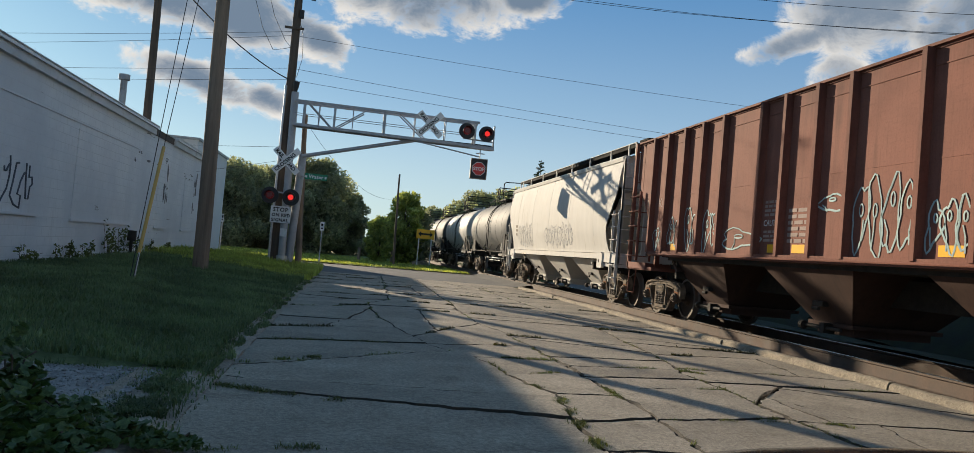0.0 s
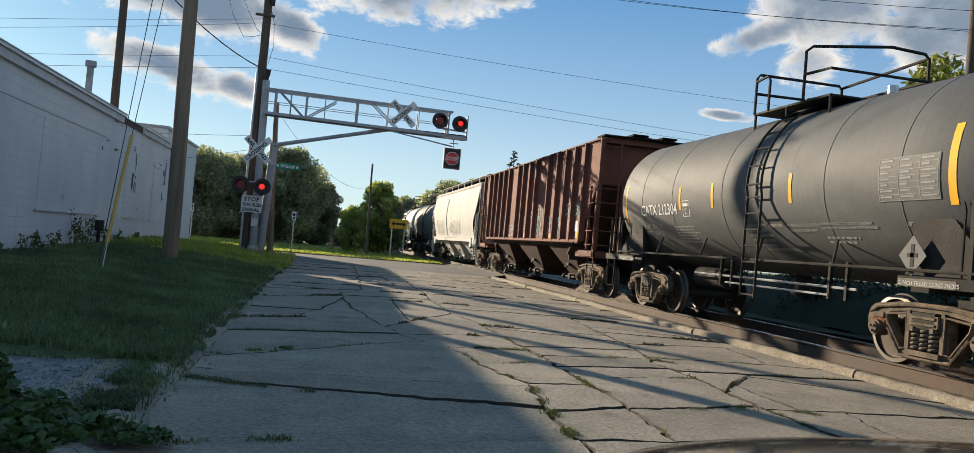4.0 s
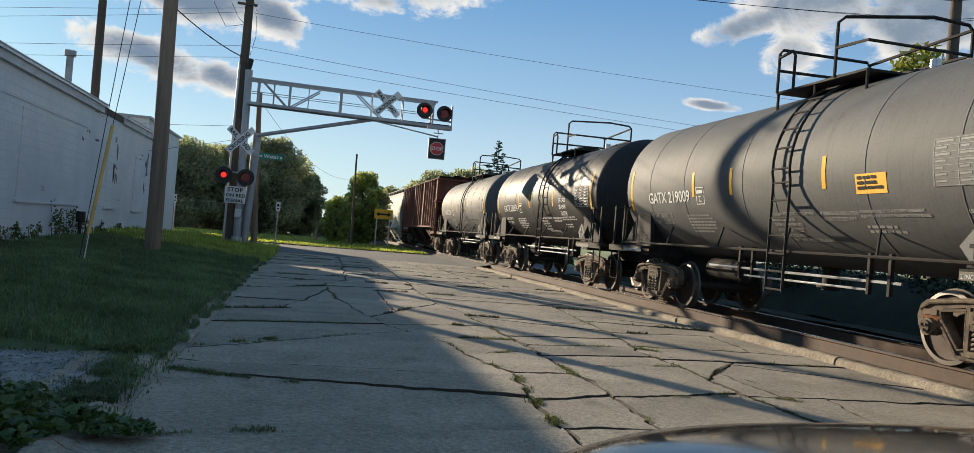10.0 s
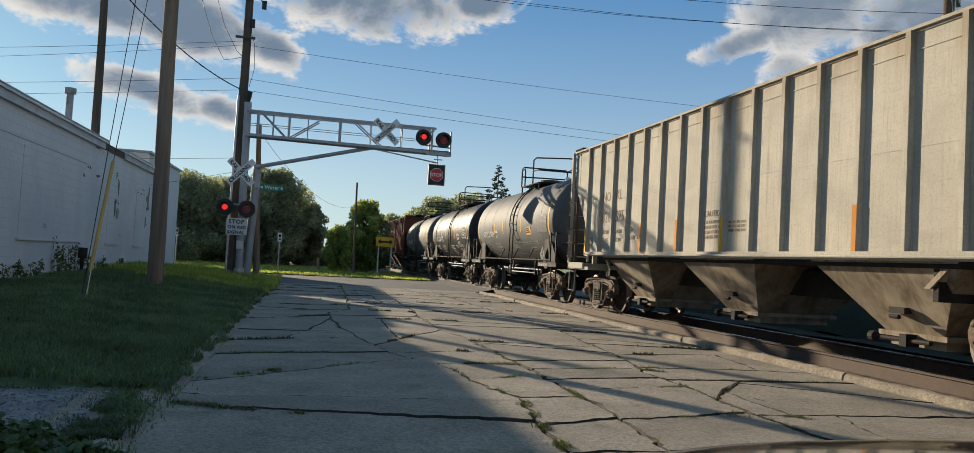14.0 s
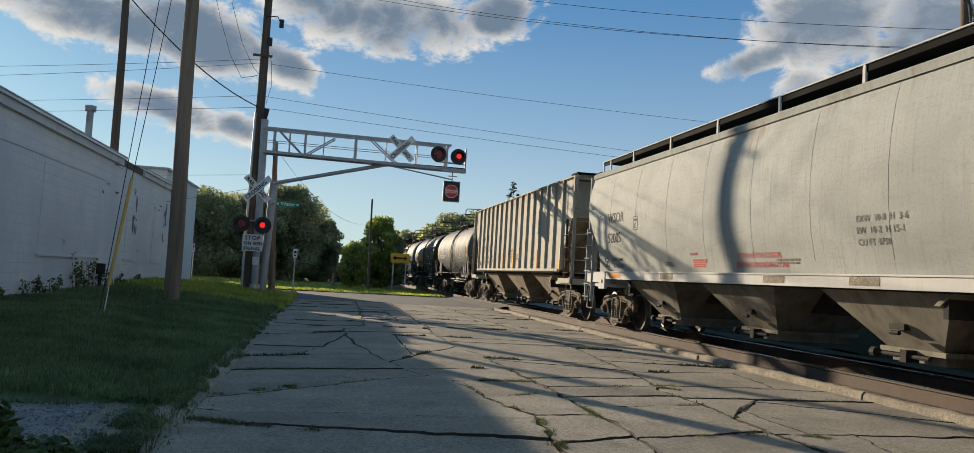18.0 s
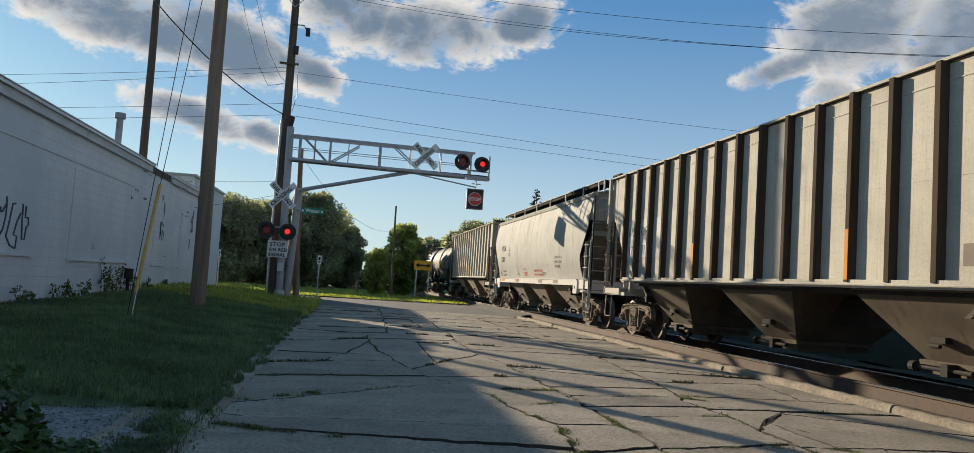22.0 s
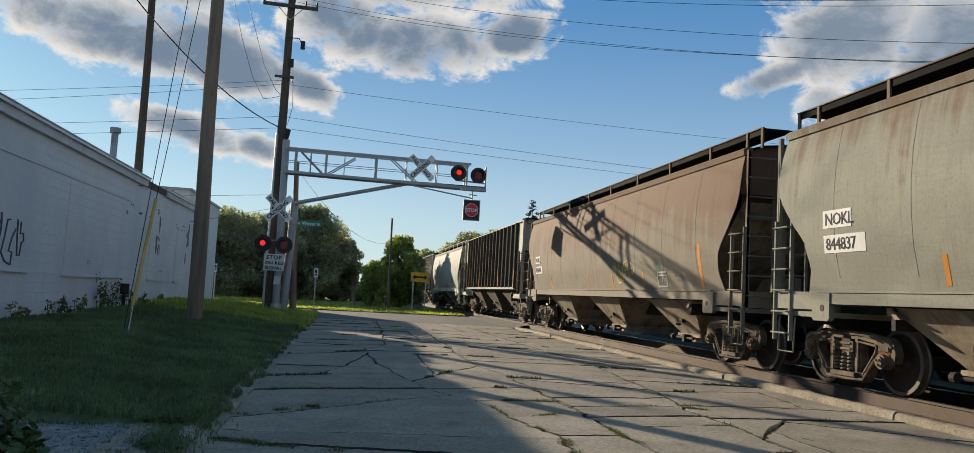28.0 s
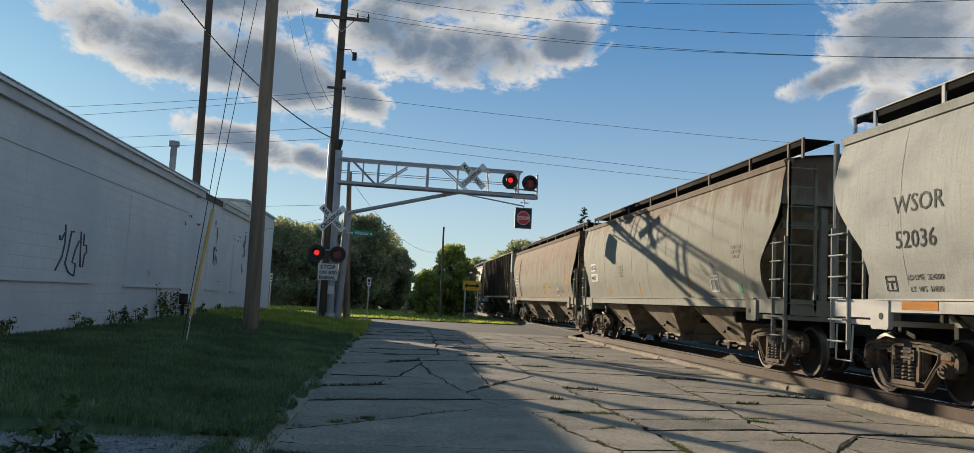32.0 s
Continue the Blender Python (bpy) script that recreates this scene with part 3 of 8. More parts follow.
pole_near = utility_pole((-3.50, 20.2, 0.2), 15.4, 0.19, (-0.18, 0.0), pole_wood, "weathered brown wooden utility pole standing in the grass")
pole_main = utility_pole((-2.77, 30.65, 0.3), 12.6, 0.20, (0.06, 0), dark_wood, "tall dark wooden utility pole with a crossarm")
crossarm(pole_main, (0.04, -0.18, 11.55), 1.02, (1, 0.05, 0), (-0.95, 0.55, 0.95))
pole_back = utility_pole((-9.0, 36.2, 0), 17.0, 0.195, (-0.2, 0), dark_wood, "tall dark wooden pole behind the white building")
pole_far = utility_pole((2.95, 52.5, 0), 6.0, 0.085, (-0.12, 0), dark_wood, "thin dark pole standing beside the bushes")
pole_short = utility_pole((-1.86, 31.2, 0.3), 5.7, 0.13, (-0.25, 0), pole_wood, "short wooden post behind the crossing signal")


def wire(a, b, sag=0.3, r=0.012, label="black overhead wire between utility poles"):
    a, b = Vector(a), Vector(b)
    n = 14
    pts = [a.lerp(b, i / n) - Vector((0, 0, sag * 4 * (i / n) * (1 - i / n))) for i in range(n + 1)]
    return tagged(part("overhead_wire", Shape().tube(pts, r, 5, caps=False), black_paint), label, "wire", "overhead wires")


# ---- the train ----
from mathutils import geometry

STREAK = (0.9, 0.9, 0.10)


def car_paint(name, color, dirt, rough=0.55, vary=0.12, dirt_at=(0.52, 0.72), metal=0.0, spec=0.2):
    return surface(name, color, rough, metal, vary=vary, grain=22, patch=1.6, bump=0.05, dirt=dirt, dirt_at=dirt_at, stretch=STREAK, spec=spec)


brown_paint = weathered("oxide_brown_paint", (0.19, 0.077, 0.054), (0.075, 0.035, 0.027), 4.3, 1.6, 0.8, 0.85)
tan_paint = weathered("dirty_tan_paint", (0.415, 0.385, 0.315), (0.28, 0.215, 0.145), 4.1, 1.2, 0.8, 0.75)
cream_paint = weathered("dirty_cream_paint", (0.43, 0.41, 0.345), (0.29, 0.25, 0.185), 4.3, 1.0, 0.8, 0.6)
white_paint = car_paint("chalky_white_paint", (0.50, 0.485, 0.45), (0.31, 0.28, 0.23), 0.8, 0.08, (0.56, 0.8))
grey_paint = weathered("light_grey_paint", (0.315, 0.32, 0.295), (0.21, 0.185, 0.145), 4.1, 0.9, 0.75, 0.7)
rust_paint = weathered("rusted_buff_paint", (0.195, 0.172, 0.135), (0.120, 0.062, 0.036), 2.65, 1.3)
olive_paint = weathered("grimy_grey_green_paint", (0.225, 0.225, 0.185), (0.13, 0.085, 0.055), 3.55, 0.8)
tank_black = car_paint("black_tank_paint", (0.026, 0.026, 0.027), (0.055, 0.05, 0.046), 0.52, 0.2, (0.55, 0.85), spec=0.15)
tank_grey = weathered("sooty_grey_tank_paint", (0.096, 0.099, 0.100), (0.070, 0.066, 0.060), 3.9, 1.0, 0.66, 0.6)
tank_light = car_paint("white_tank_paint", (0.36, 0.36, 0.34), (0.12, 0.10, 0.08), 0.6, 0.1)
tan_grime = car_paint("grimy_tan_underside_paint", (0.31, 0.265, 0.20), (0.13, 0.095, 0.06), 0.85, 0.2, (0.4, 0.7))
# cream car's underside: dirt and the shade beneath in one dark colour
cream_grime_shade = car_paint("grimy_shaded_brown_underside", (0.10, 0.082, 0.06), (0.06, 0.045, 0.032), 0.85, 0.2)
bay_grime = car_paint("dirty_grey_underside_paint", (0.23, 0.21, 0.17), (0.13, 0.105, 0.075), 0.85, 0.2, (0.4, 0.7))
# brown car's underside: black grime, with the shade below darkening it further
brown_grime_shade = car_paint("grimy_shaded_red_brown_underside", (0.055, 0.032, 0.025), (0.03, 0.02, 0.017), 0.85, 0.25)
post_rust_ladder_shade = car_paint("grimy_post_shaded_ladder_paint", (0.066, 0.05, 0.037), (0.04, 0.029, 0.021), 0.9, 0.25, spec=0.06)
gear_black = surface("grimy_black_steel", (0.030, 0.027, 0.024), 0.8, vary=0.4, grain=30, patch=4, bump=0.2, dirt=(0.045, 0.034, 0.025), spec=0.2)
frame_dust = surface("dusty_cast_steel", (0.105, 0.086, 0.066), 0.85, vary=0.4, grain=40, patch=5, bump=0.3, tint=(0.145, 0.112, 0.082), dirt=(0.04, 0.03, 0.024), spec=0.2)
spring_steel = surface("dusty_spring_steel", (0.15, 0.125, 0.10), 0.8, vary=0.3, grain=30, patch=5, bump=0.1, spec=0.2)
bearing_rust = surface("rusty_bearing_adapter", (0.17, 0.075, 0.035), 0.9, vary=0.3, grain=30, patch=6, bump=0.2, spec=0.1)
wheel_steel = surface("brown_wheel_steel", (0.055, 0.038, 0.028), 0.7, 0.4, vary=0.3, grain=30, patch=6, bump=0.1)
tread_steel = surface("worn_wheel_rim", (0.15, 0.135, 0.12), 0.5, 0.7, vary=0.15, bump=0.03)
reflector = surface("yellow_reflector", (0.72, 0.38, 0.02), 0.6, vary=0.06, bump=0.0, spec=0.12)
orange_dull = surface("faded_orange_reflector", (0.50, 0.20, 0.035), 0.7, vary=0.15, bump=0.0, spec=0.1)
white_ink = surface("white_stencil", (0.62, 0.62, 0.60), 0.6, vary=0.10, bump=0.0, spec=0.06)
faint_ink = surface("faded_stencil", (0.32, 0.25, 0.22), 0.7, vary=0.2, bump=0.0, spec=0.06)
black_ink = surface("black_stencil", (0.035, 0.035, 0.033), 0.6, vary=0.15, bump=0.0, spec=0.06)
tan_ink = surface("worn_brown_stencil", (0.25, 0.195, 0.145), 0.8, vary=0.4, patch=6, bump=0.0, spec=0.06)
grey_ink = surface("grey_stencil", (0.20, 0.18, 0.15), 0.7, vary=0.2, bump=0.0, spec=0.06)
spray_blue = surface("pale_blue_spray_paint", (0.34, 0.44, 0.43), 0.7, vary=0.15, bump=0.0, spec=0.06)
spray_yellow = surface("yellow_spray_paint", (0.72, 0.55, 0.06), 0.7, vary=0.15, bump=0.0, spec=0.06)
spray_dark = surface("dark_grey_spray_paint", (0.10, 0.11, 0.13), 0.7, vary=0.2, bump=0.0, spec=0.06)
spray_grey = surface("grey_spray_paint", (0.30, 0.31, 0.33), 0.7, vary=0.15, bump=0.0, spec=0.06)
placard_grey = surface("dull_grey_plate", (0.16, 0.16, 0.155), 0.6, vary=0.15, bump=0.05, spec=0.06)
grate_mat = surface("dark_grating_steel", (0.010, 0.010, 0.010), 0.9, 0.0, vary=0.3, bump=0.1, spec=0.08)

CACHE = {}
PANEL = 1.395                    # half width to the panels between the posts
CURVE = [(1.42, 1.40), (1.46, 1.60), (1.545, 2.0), (1.58, 2.4), (1.585, 2.8), (1.56, 3.2), (1.50, 3.6), (1.44, 3.85), (1.40, 4.0)]


def curve_x(z):
    if z <= CURVE[0][1]:
        return CURVE[0][0]
    for (xa, za), (xb, zb) in zip(CURVE, CURVE[1:]):
        if z <= zb:
            return xa + (xb - xa) * (z - za) / (zb - za)
    return CURVE[-1][0]


def tank_x(z, R=1.44, zc=2.49):
    return math.sqrt(max(0.01, R * R - (z - zc) ** 2))


def wrapped(ob, form, lift=0.006):
    """Lay a flat mark onto a curved flank."""
    m = ob.matrix_basis.copy()
    back = m.inverted()
    for v in ob.data.vertices:
        p = m @ v.co
        out = lift + (0.002 if v.co.z > 0.0005 else 0.0)
        v.co = back @ Vector((-(form(p.z) + out), p.y, p.z))
    ob.data.update()
    return ob


def strip(car, y, z0, z1, w, mat, label, name="reflector"):
    """A thin stuck-on strip that follows the bulging flank."""
    s = Shape()
    s.loft([[(-curve_x(z) - 0.004, y - w, z), (-curve_x(z) - 0.004, y + w, z), (-curve_x(z) + 0.01, y + w, z), (-curve_x(z) + 0.01, y - w, z)] for z in [z0 + (z1 - z0) * i / 6 for i in range(7)]])
    return part(name, s, mat, car, label)


def kept(key, make):
    if key not in CACHE:
        CACHE[key] = make()
    return CACHE[key]


def wheelset_mesh():
    s = Shape()
    prof = [(0.0, 0.085), (0.10, 0.085), (0.60, 0.09), (0.66, 0.13), (0.66, 0.17), (0.700, 0.22), (0.706, 0.36), (0.685, 0.40), (0.680, 0.480), (0.705, 0.482), (0.722, 0.460), (0.805, 0.453), (0.810, 0.40), (0.775, 0.385), (0.758, 0.25), (0.775, 0.16), (0.84, 0.13), (0.86, 0.08), (1.02, 0.075), (1.02, 0.0)]
    for side in (-1, 1):
        s.loft([[(side * x, r * math.cos(2 * math.pi * j / 40), r * math.sin(2 * math.pi * j / 40)) for j in range(40)] for x, r in prof], True, False)
    me = s.mesh("wheelset", wheel_steel, 30)
    me.materials.append(tread_steel)
    for p in me.polygons:
        r = math.hypot(p.center.y, p.center.z)
        if r > 0.398:
            p.material_index = 1
    return me


def sideframe_mesh():
    """One cast frame: arched top, jaws over the bearings, windows beside and for the springs."""
    half = [(0.36, 0.845), (0.80, 0.80), (0.98, 0.78), (1.08, 0.71), (1.125, 0.58), (1.10, 0.45), (1.03, 0.44), (1.02, 0.60), (0.77, 0.60), (0.755, 0.44), (0.67, 0.43), (0.47, 0.165), (0.42, 0.12)]
    outer = half + [(-y, z) for y, z in half[::-1]]
    win = [(0.37, 0.73), (0.70, 0.69), (0.69, 0.55), (0.47, 0.245), (0.37, 0.245)]
    loops = [outer, win, [(-y, z) for y, z in win[::-1]], [(-0.27, 0.735), (0.27, 0.735), (0.27, 0.255), (-0.27, 0.255)]]
    flat = [p for l in loops for p in l]
    tris = geometry.tessellate_polygon([[Vector((y, z, 0)) for y, z in l] for l in loops])
    n = len(flat)
    s = Shape()
    faces = [tuple(t) for t in tris] + [tuple(i + n for i in reversed(t)) for t in tris]
    o = 0
    for l in loops:
        m = len(l)
        faces += [(o + i, o + (i + 1) % m, n + o + (i + 1) % m, n + o + i) for i in range(m)]
        o += m
    s.add([(-0.065, y, z) for y, z in flat] + [(0.065, y, z) for y, z in flat], faces)
    # rims along the lower arms, the top and the spring window, and the pads over the jaws
    for k in (-1, 1):
        s.tube([(-0.075, k * 1.06, 0.66), (-0.080, k * 0.90, 0.745), (-0.080, k * 0.36, 0.805), (-0.080, 0, 0.81)], 0.022, 6)
        s.tube([(-0.075, k * 0.70, 0.47), (-0.085, k * 0.44, 0.16), (-0.085, 0.0, 0.15)], 0.024, 6)
        s.tube([(-0.075, k * 0.74, 0.66), (-0.085, k * 0.335, 0.70), (-0.085, k * 0.325, 0.26), (-0.075, k * 0.44, 0.24), (-0.075, k * 0.71, 0.56), (-0.075, k * 0.74, 0.66)], 0.020, 6)
        s.box(-0.09, k * 0.895 - 0.11, 0.60, 0.09, k * 0.895 + 0.11, 0.665)
        s.box(-0.10, k * 0.30 - 0.03, 0.25, -0.05, k * 0.30 + 0.03, 0.74)
    s.box(-0.13, -0.29, 0.185, 0.10, 0.29, 0.25)
    s.v = [(x, y * 0.962, z) for x, y, z in s.v]
    return s.mesh("sideframe", frame_dust, 40)


def bolster_end_mesh():
    """The end of the cross beam that rests on the springs, in the frame's window."""
    s = Shape().box(-0.13, -0.245, 0.545, 0.05, 0.245, 0.70)
    s.box(-0.145, -0.20, 0.57, -0.13, 0.20, 0.60).box(-0.145, -0.20, 0.65, -0.13, 0.20, 0.68)
    for y in (-0.17, 0.17):
        s.box(-0.15, y - 0.03, 0.49, -0.10, y + 0.03, 0.55)
    return s.mesh("bolster_end", frame_dust)


def shoe_mesh():
    s = Shape()
    arc = [radians(a) for a in range(-24, 25, 8)]
    s.loft([[(x, r * math.cos(a), 0.457 + r * math.sin(a)) for x, r in ((-0.80, 0.47), (-0.80, 0.54), (-0.70, 0.54), (-0.70, 0.47))] for a in arc])
    s.box(-0.79, 0.53, 0.40, -0.71, 0.62, 0.52)
    return s.mesh("brake_shoe", wheel_steel)


def spring_mesh():
    s = Shape()
    turns, r = 5, 0.055
    pts = [(r * math.cos(a), r * math.sin(a), 0.26 + 0.27 * a / (2 * math.pi * turns)) for a in [2 * math.pi * turns * i / 45 for i in range(46)]]
    return s.tube(pts, 0.019, 6).mesh("spring", spring_steel)


def cap_mesh():
    s = Shape()
    s.disc((0, 0, 0), 0.105, (1, 0, 0), 0.16, 18)
    s.disc((-0.09, 0, 0), 0.075, (1, 0, 0), 0.05, 14)
    for i in range(3):
        a = 2.1 * i + 0.5
        s.disc((-0.125, 0.042 * math.cos(a), 0.042 * math.sin(a)), 0.017, (1, 0, 0), 0.03, 6)
    return s.mesh("bearing", frame_dust)


def adapter_mesh():
    s = Shape()
    arc = [radians(a) for a in range(0, 181, 20)]
    s.loft([[(-0.075, r * math.cos(a), r * math.sin(a)), (0.075, r * math.cos(a), r * math.sin(a)), (0.075, (r + 0.035) * math.cos(a), (r + 0.035) * math.sin(a)), (-0.075, (r + 0.035) * math.cos(a), (r + 0.035) * math.sin(a))] for a in arc for r in (0.107,)])
    s.box(-0.07, -0.13, 0.10, 0.07, 0.13, 0.15)
    return s.mesh("bearing_adapter", bearing_rust)


WHEELS = []


def truck(car, y, start):
    b = Shape().box(-1.12, -0.19, 0.53, 1.12, 0.19, 0.73)
    b.box(-0.4, -0.25, 0.70, 0.4, 0.25, 0.92)
    bolster = part("truck", kept("bolster", lambda: b.mesh("truck", gear_black)), gear_black, car, "cast steel wheel truck with coil springs", (0, y, 0))
    sf, sp, cp, ws = kept("sf", sideframe_mesh), kept("sp", spring_mesh), kept("cp", cap_mesh), kept("ws", wheelset_mesh)
    for x in (-0.99, 0.99):
        part("sideframe", sf, frame_dust, bolster, at=(x, 0, 0))
        for dy in (-0.15, 0.0, 0.15):
            part("spring", sp, spring_steel, bolster, at=(x - (0.07 if x < 0 else -0.07), dy, 0))
        part("bolster_end", kept("be", bolster_end_mesh), frame_dust, bolster, at=pose(x, 0, 0, 0, 0, 0 if x < 0 else 180))
        for dy in (-0.855, 0.855):
            part("bearing", cp, frame_dust, bolster, at=pose(x - (0.05 if x < 0 else -0.05), dy, 0.457, 0, 0, 0 if x < 0 else 180))
            part("bearing_adapter", kept("ad", adapter_mesh), bearing_rust, bolster, at=(x, dy, 0.457))
    for dy in (-0.855, 0.855):
        WHEELS.append((part("wheelset", ws, wheel_steel, bolster, at=(0, dy, 0.457)), (0, dy, 0.457), start + y + dy))
    for k in (-1, 1):
        part("brake_shoe", kept("sh", shoe_mesh), wheel_steel, bolster, at=pose(0, k * 0.855, 0) if k < 0 else Matrix.Translation((0, 0.855, 0)) @ Matrix.Diagonal((1, -1, 1, 1)))
    # brake beam
    part("brake_beam", kept("bb", lambda: Shape().tube([(-0.7, 0, 0.38), (0.7, 0, 0.38)], 0.035, 6).box(-0.78, -0.05, 0.3, -0.70, 0.05, 0.5).mesh("brake_beam", gear_black)), gear_black, bolster, at=(0, 0.36, 0))


def ladder(car, x, y0, y1, z0, z1, rungs, mat, stile=0.05, name="ladder", rung_mat=None):
    """Side ladder in the plane x, between two stiles."""
    s = Shape()
    for y in (y0, y1):
        s.box(x - 0.012, y - stile / 2, z0, x + 0.05, y + stile / 2, z1)
    l = part(name, s, mat, car)
    rung = Shape()
    o = -0.06 if x < 0 else 0.06
    rung.tube([(x, y0, 0), (x + o, y0 + 0.02, 0), (x + o, y1 - 0.02, 0), (x, y1, 0)], 0.014, 6)
    me = rung.mesh("rung", rung_mat or mat)
    for i in range(rungs):
        part("rung", me, mat, l, at=(0, 0, z0 + 0.12 + (z1 - z0 - 0.24) * i / max(1, rungs - 1)))
    return l


def end_ladder(car, y, x0, x1, z0, z1, rungs, mat):
    s = Shape()
    for x in (x0, x1):
        s.box(x - 0.025, y - 0.02, z0, x + 0.025, y + 0.02, z1)
    l = part("end_ladder", s, mat, car)
    sg = 0.06 if y > 0 else -0.06
    me = Shape().tube([(x0, y, 0), (x0 + 0.02, y + sg, 0), (x1 - 0.02, y + sg, 0), (x1, y, 0)], 0.014, 6).mesh("rung", mat)
    for i in range(rungs):
        part("rung", me, mat, l, at=(0, 0, z0 + 0.12 + (z1 - z0 - 0.24) * i / max(1, rungs - 1)))


def couplers(car, h, reach=0.62):
    for k in (-1, 1):
        s = Shape()
        s.box(-0.075, k * (h - 0.2), 0.80, 0.075, k * (h + reach - 0.28), 0.93)
        s.box(-0.17, k * (h + reach - 0.30), 0.70, 0.10, k * (h + reach), 1.0)
        s.box(0.06, k * (h + reach - 0.18), 0.72, 0.18, k * (h + reach + 0.1), 0.98)
        part("coupler", s, gear_black, car)
        hose = Shape().tube([(-0.35, k * h, 0.85), (-0.36, k * (h + 0.18), 0.62), (-0.30, k * (h + 0.42), 0.42), (-0.26, k * (h + reach), 0.48)], 0.028, 6)
        part("air_hose", hose, black_paint, car)


def side_text(car, text, y, z, size, mat, spread=1.0, x=-SIDE - 0.004, bold=0.0):
    """Lettering on the near side; y is the end towards which it begins (+y is left for a reader)."""
    m = Matrix.Translation((x, y, z)) @ pose(0, 0, 0, 90, 0, -90)
    return lettering("lettering", text, size, mat, car, m, spread, bold=bold)


def side_bars(car, y, z, w, h, lines, mat, seed, x=-SIDE - 0.004):
    s = bars(Shape(), 0, 0, w, h, lines, random.Random(seed), 0.0015)
    return part("stencil", s, mat, car, "small worn stencilled text", Matrix.Translation((x, y, z)) @ pose(0, 0, 0, 90, 0, -90))


def scrawl(car, y, z, w, h, letters, mat, seed, x=-SIDE - 0.006, r=0.016, name="graffiti"):
    """Sprayed loops and strokes, letter-like but no words."""
    rng = random.Random(seed)
    s = Shape()
    step = w / letters
    for i in range(letters):
        c = i * step + step * 0.5
        tall, tilt, wob, ph = h * rng.uniform(0.36, 0.5), rng.uniform(-0.12, 0.2), rng.uniform(0.12, 0.28), rng.uniform(0, 6.28)
        lobes = rng.choice((2, 3, 3, 4))
        # swollen outline of one letter, its counter, and a spur
        ring = []
        for j in range(25):
            a = 6.2832 * j / 24
            q = 1 + wob * math.sin(lobes * a + ph) + 0.06 * math.sin(7 * a + ph)
            v = tall * math.sin(a) * q
            ring.append((c + step * 0.52 * math.cos(a) * q + tilt * v, h / 2 + v, 0.0))
        s.tube(ring, r, 4)
        q = rng.uniform(0.15, 0.45) * tall
        hole = [(c + step * 0.13 * math.cos(6.2832 * j / 9) + tilt * q, h / 2 + q + tall * 0.2 * math.sin(6.2832 * j / 9), 0.0) for j in range(10)]
        s.tube(hole, r * 0.9, 4)
        x0 = c + step * rng.uniform(-0.2, 0.2)
        s.tube([(x0, h * rng.uniform(0.0, 0.12), 0), (x0 + step * rng.uniform(-0.12, 0.12), h * 0.28, 0), (x0 + step * rng.uniform(-0.25, 0.25), h * rng.uniform(0.42, 0.55), 0)], r, 4)
    s.v = [(a, b, max(-0.001, min(0.003, c))) for a, b, c in s.v]
    return part(name, s, mat, car, "sprayed graffiti scrawl", Matrix.Translation((x, y, z)) @ pose(0, 0, 0, 90, 0, -90))


def bay(car, y0, y1, yb, z0, z1, mat, half=0.50, x0=1.37, x1=0.72):
    """One discharge hopper under a covered hopper, with its outlet gate."""
    s = Shape()
    a = [(-x0, y0, z0), (x0, y0, z0), (x0, y1, z0), (-x0, y1, z0)]
    b = [(-x1, yb - half, z1), (x1, yb - half, z1), (x1, yb + half, z1), (-x1, yb + half, z1)]
    s.loft([a, b])
    s.box(-x1 - 0.05, yb - half - 0.06, z1 + 0.08, -x1 + 0.05, yb + half + 0.06, z1 + 0.10)
    p = part("discharge_hopper", s, mat, car)
    g = Shape()
    g.box(-x1 - 0.06, yb - half - 0.10, z1 - 0.05, x1 + 0.06, yb + half + 0.10, z1 + 0.015)
    g.box(-x1 + 0.05, yb - half + 0.02, z1 - 0.17, x1 - 0.05, yb + half - 0.02, z1 - 0.05)
    gate = part("outlet_gate", g, mat, p)
    m = Shape().tube([(-x1 - 0.16, yb - 0.45, z1 - 0.08), (-x1 - 0.16, yb + 0.55, z1 - 0.08)], 0.03, 8)
    m.disc((-x1 - 0.18, yb + 0.55, z1 - 0.08), 0.07, (0, 1, 0), 0.09, 10)
    m.box(-x1 - 0.22, yb - 0.1, z1 - 0.16, x1 * -1 - 0.02, yb + 0.02, z1)
    part("gate_gear", m, gear_black, p)
    v = Shape().box(-x0 * 0.4 - x1 * 0.6 - 0.05, yb - 0.16, z1 + 0.26, -x0 * 0.4 - x1 * 0.6 + 0.06, yb + 0.12, z1 + 0.34).tube([(-x0 * 0.4 - x1 * 0.6 - 0.07, yb - 0.1, z1 + 0.22), (-x0 * 0.4 - x1 * 0.6 - 0.07, yb + 0.06, z1 + 0.22)], 0.03, 8)
    part("vibrator_bracket", v, gear_black, p)
    return p


def lay_bays(car, reach, bays, z0, mat):
    """A row of discharge hoppers below an added dark sheet, for the shade between them; reach is half the row's length.
    """
    part("floor_sheet", Shape().box(-1.34, -reach, z0 - 0.10, 1.34, reach, z0 + 0.02), gear_black, car)
    for i in range(bays):
        c = (reach - 1.36) * (2 * i / (bays - 1) - 1)
        bay(car, c - 1.36, c + 1.36, c, z0, 0.45, mat)


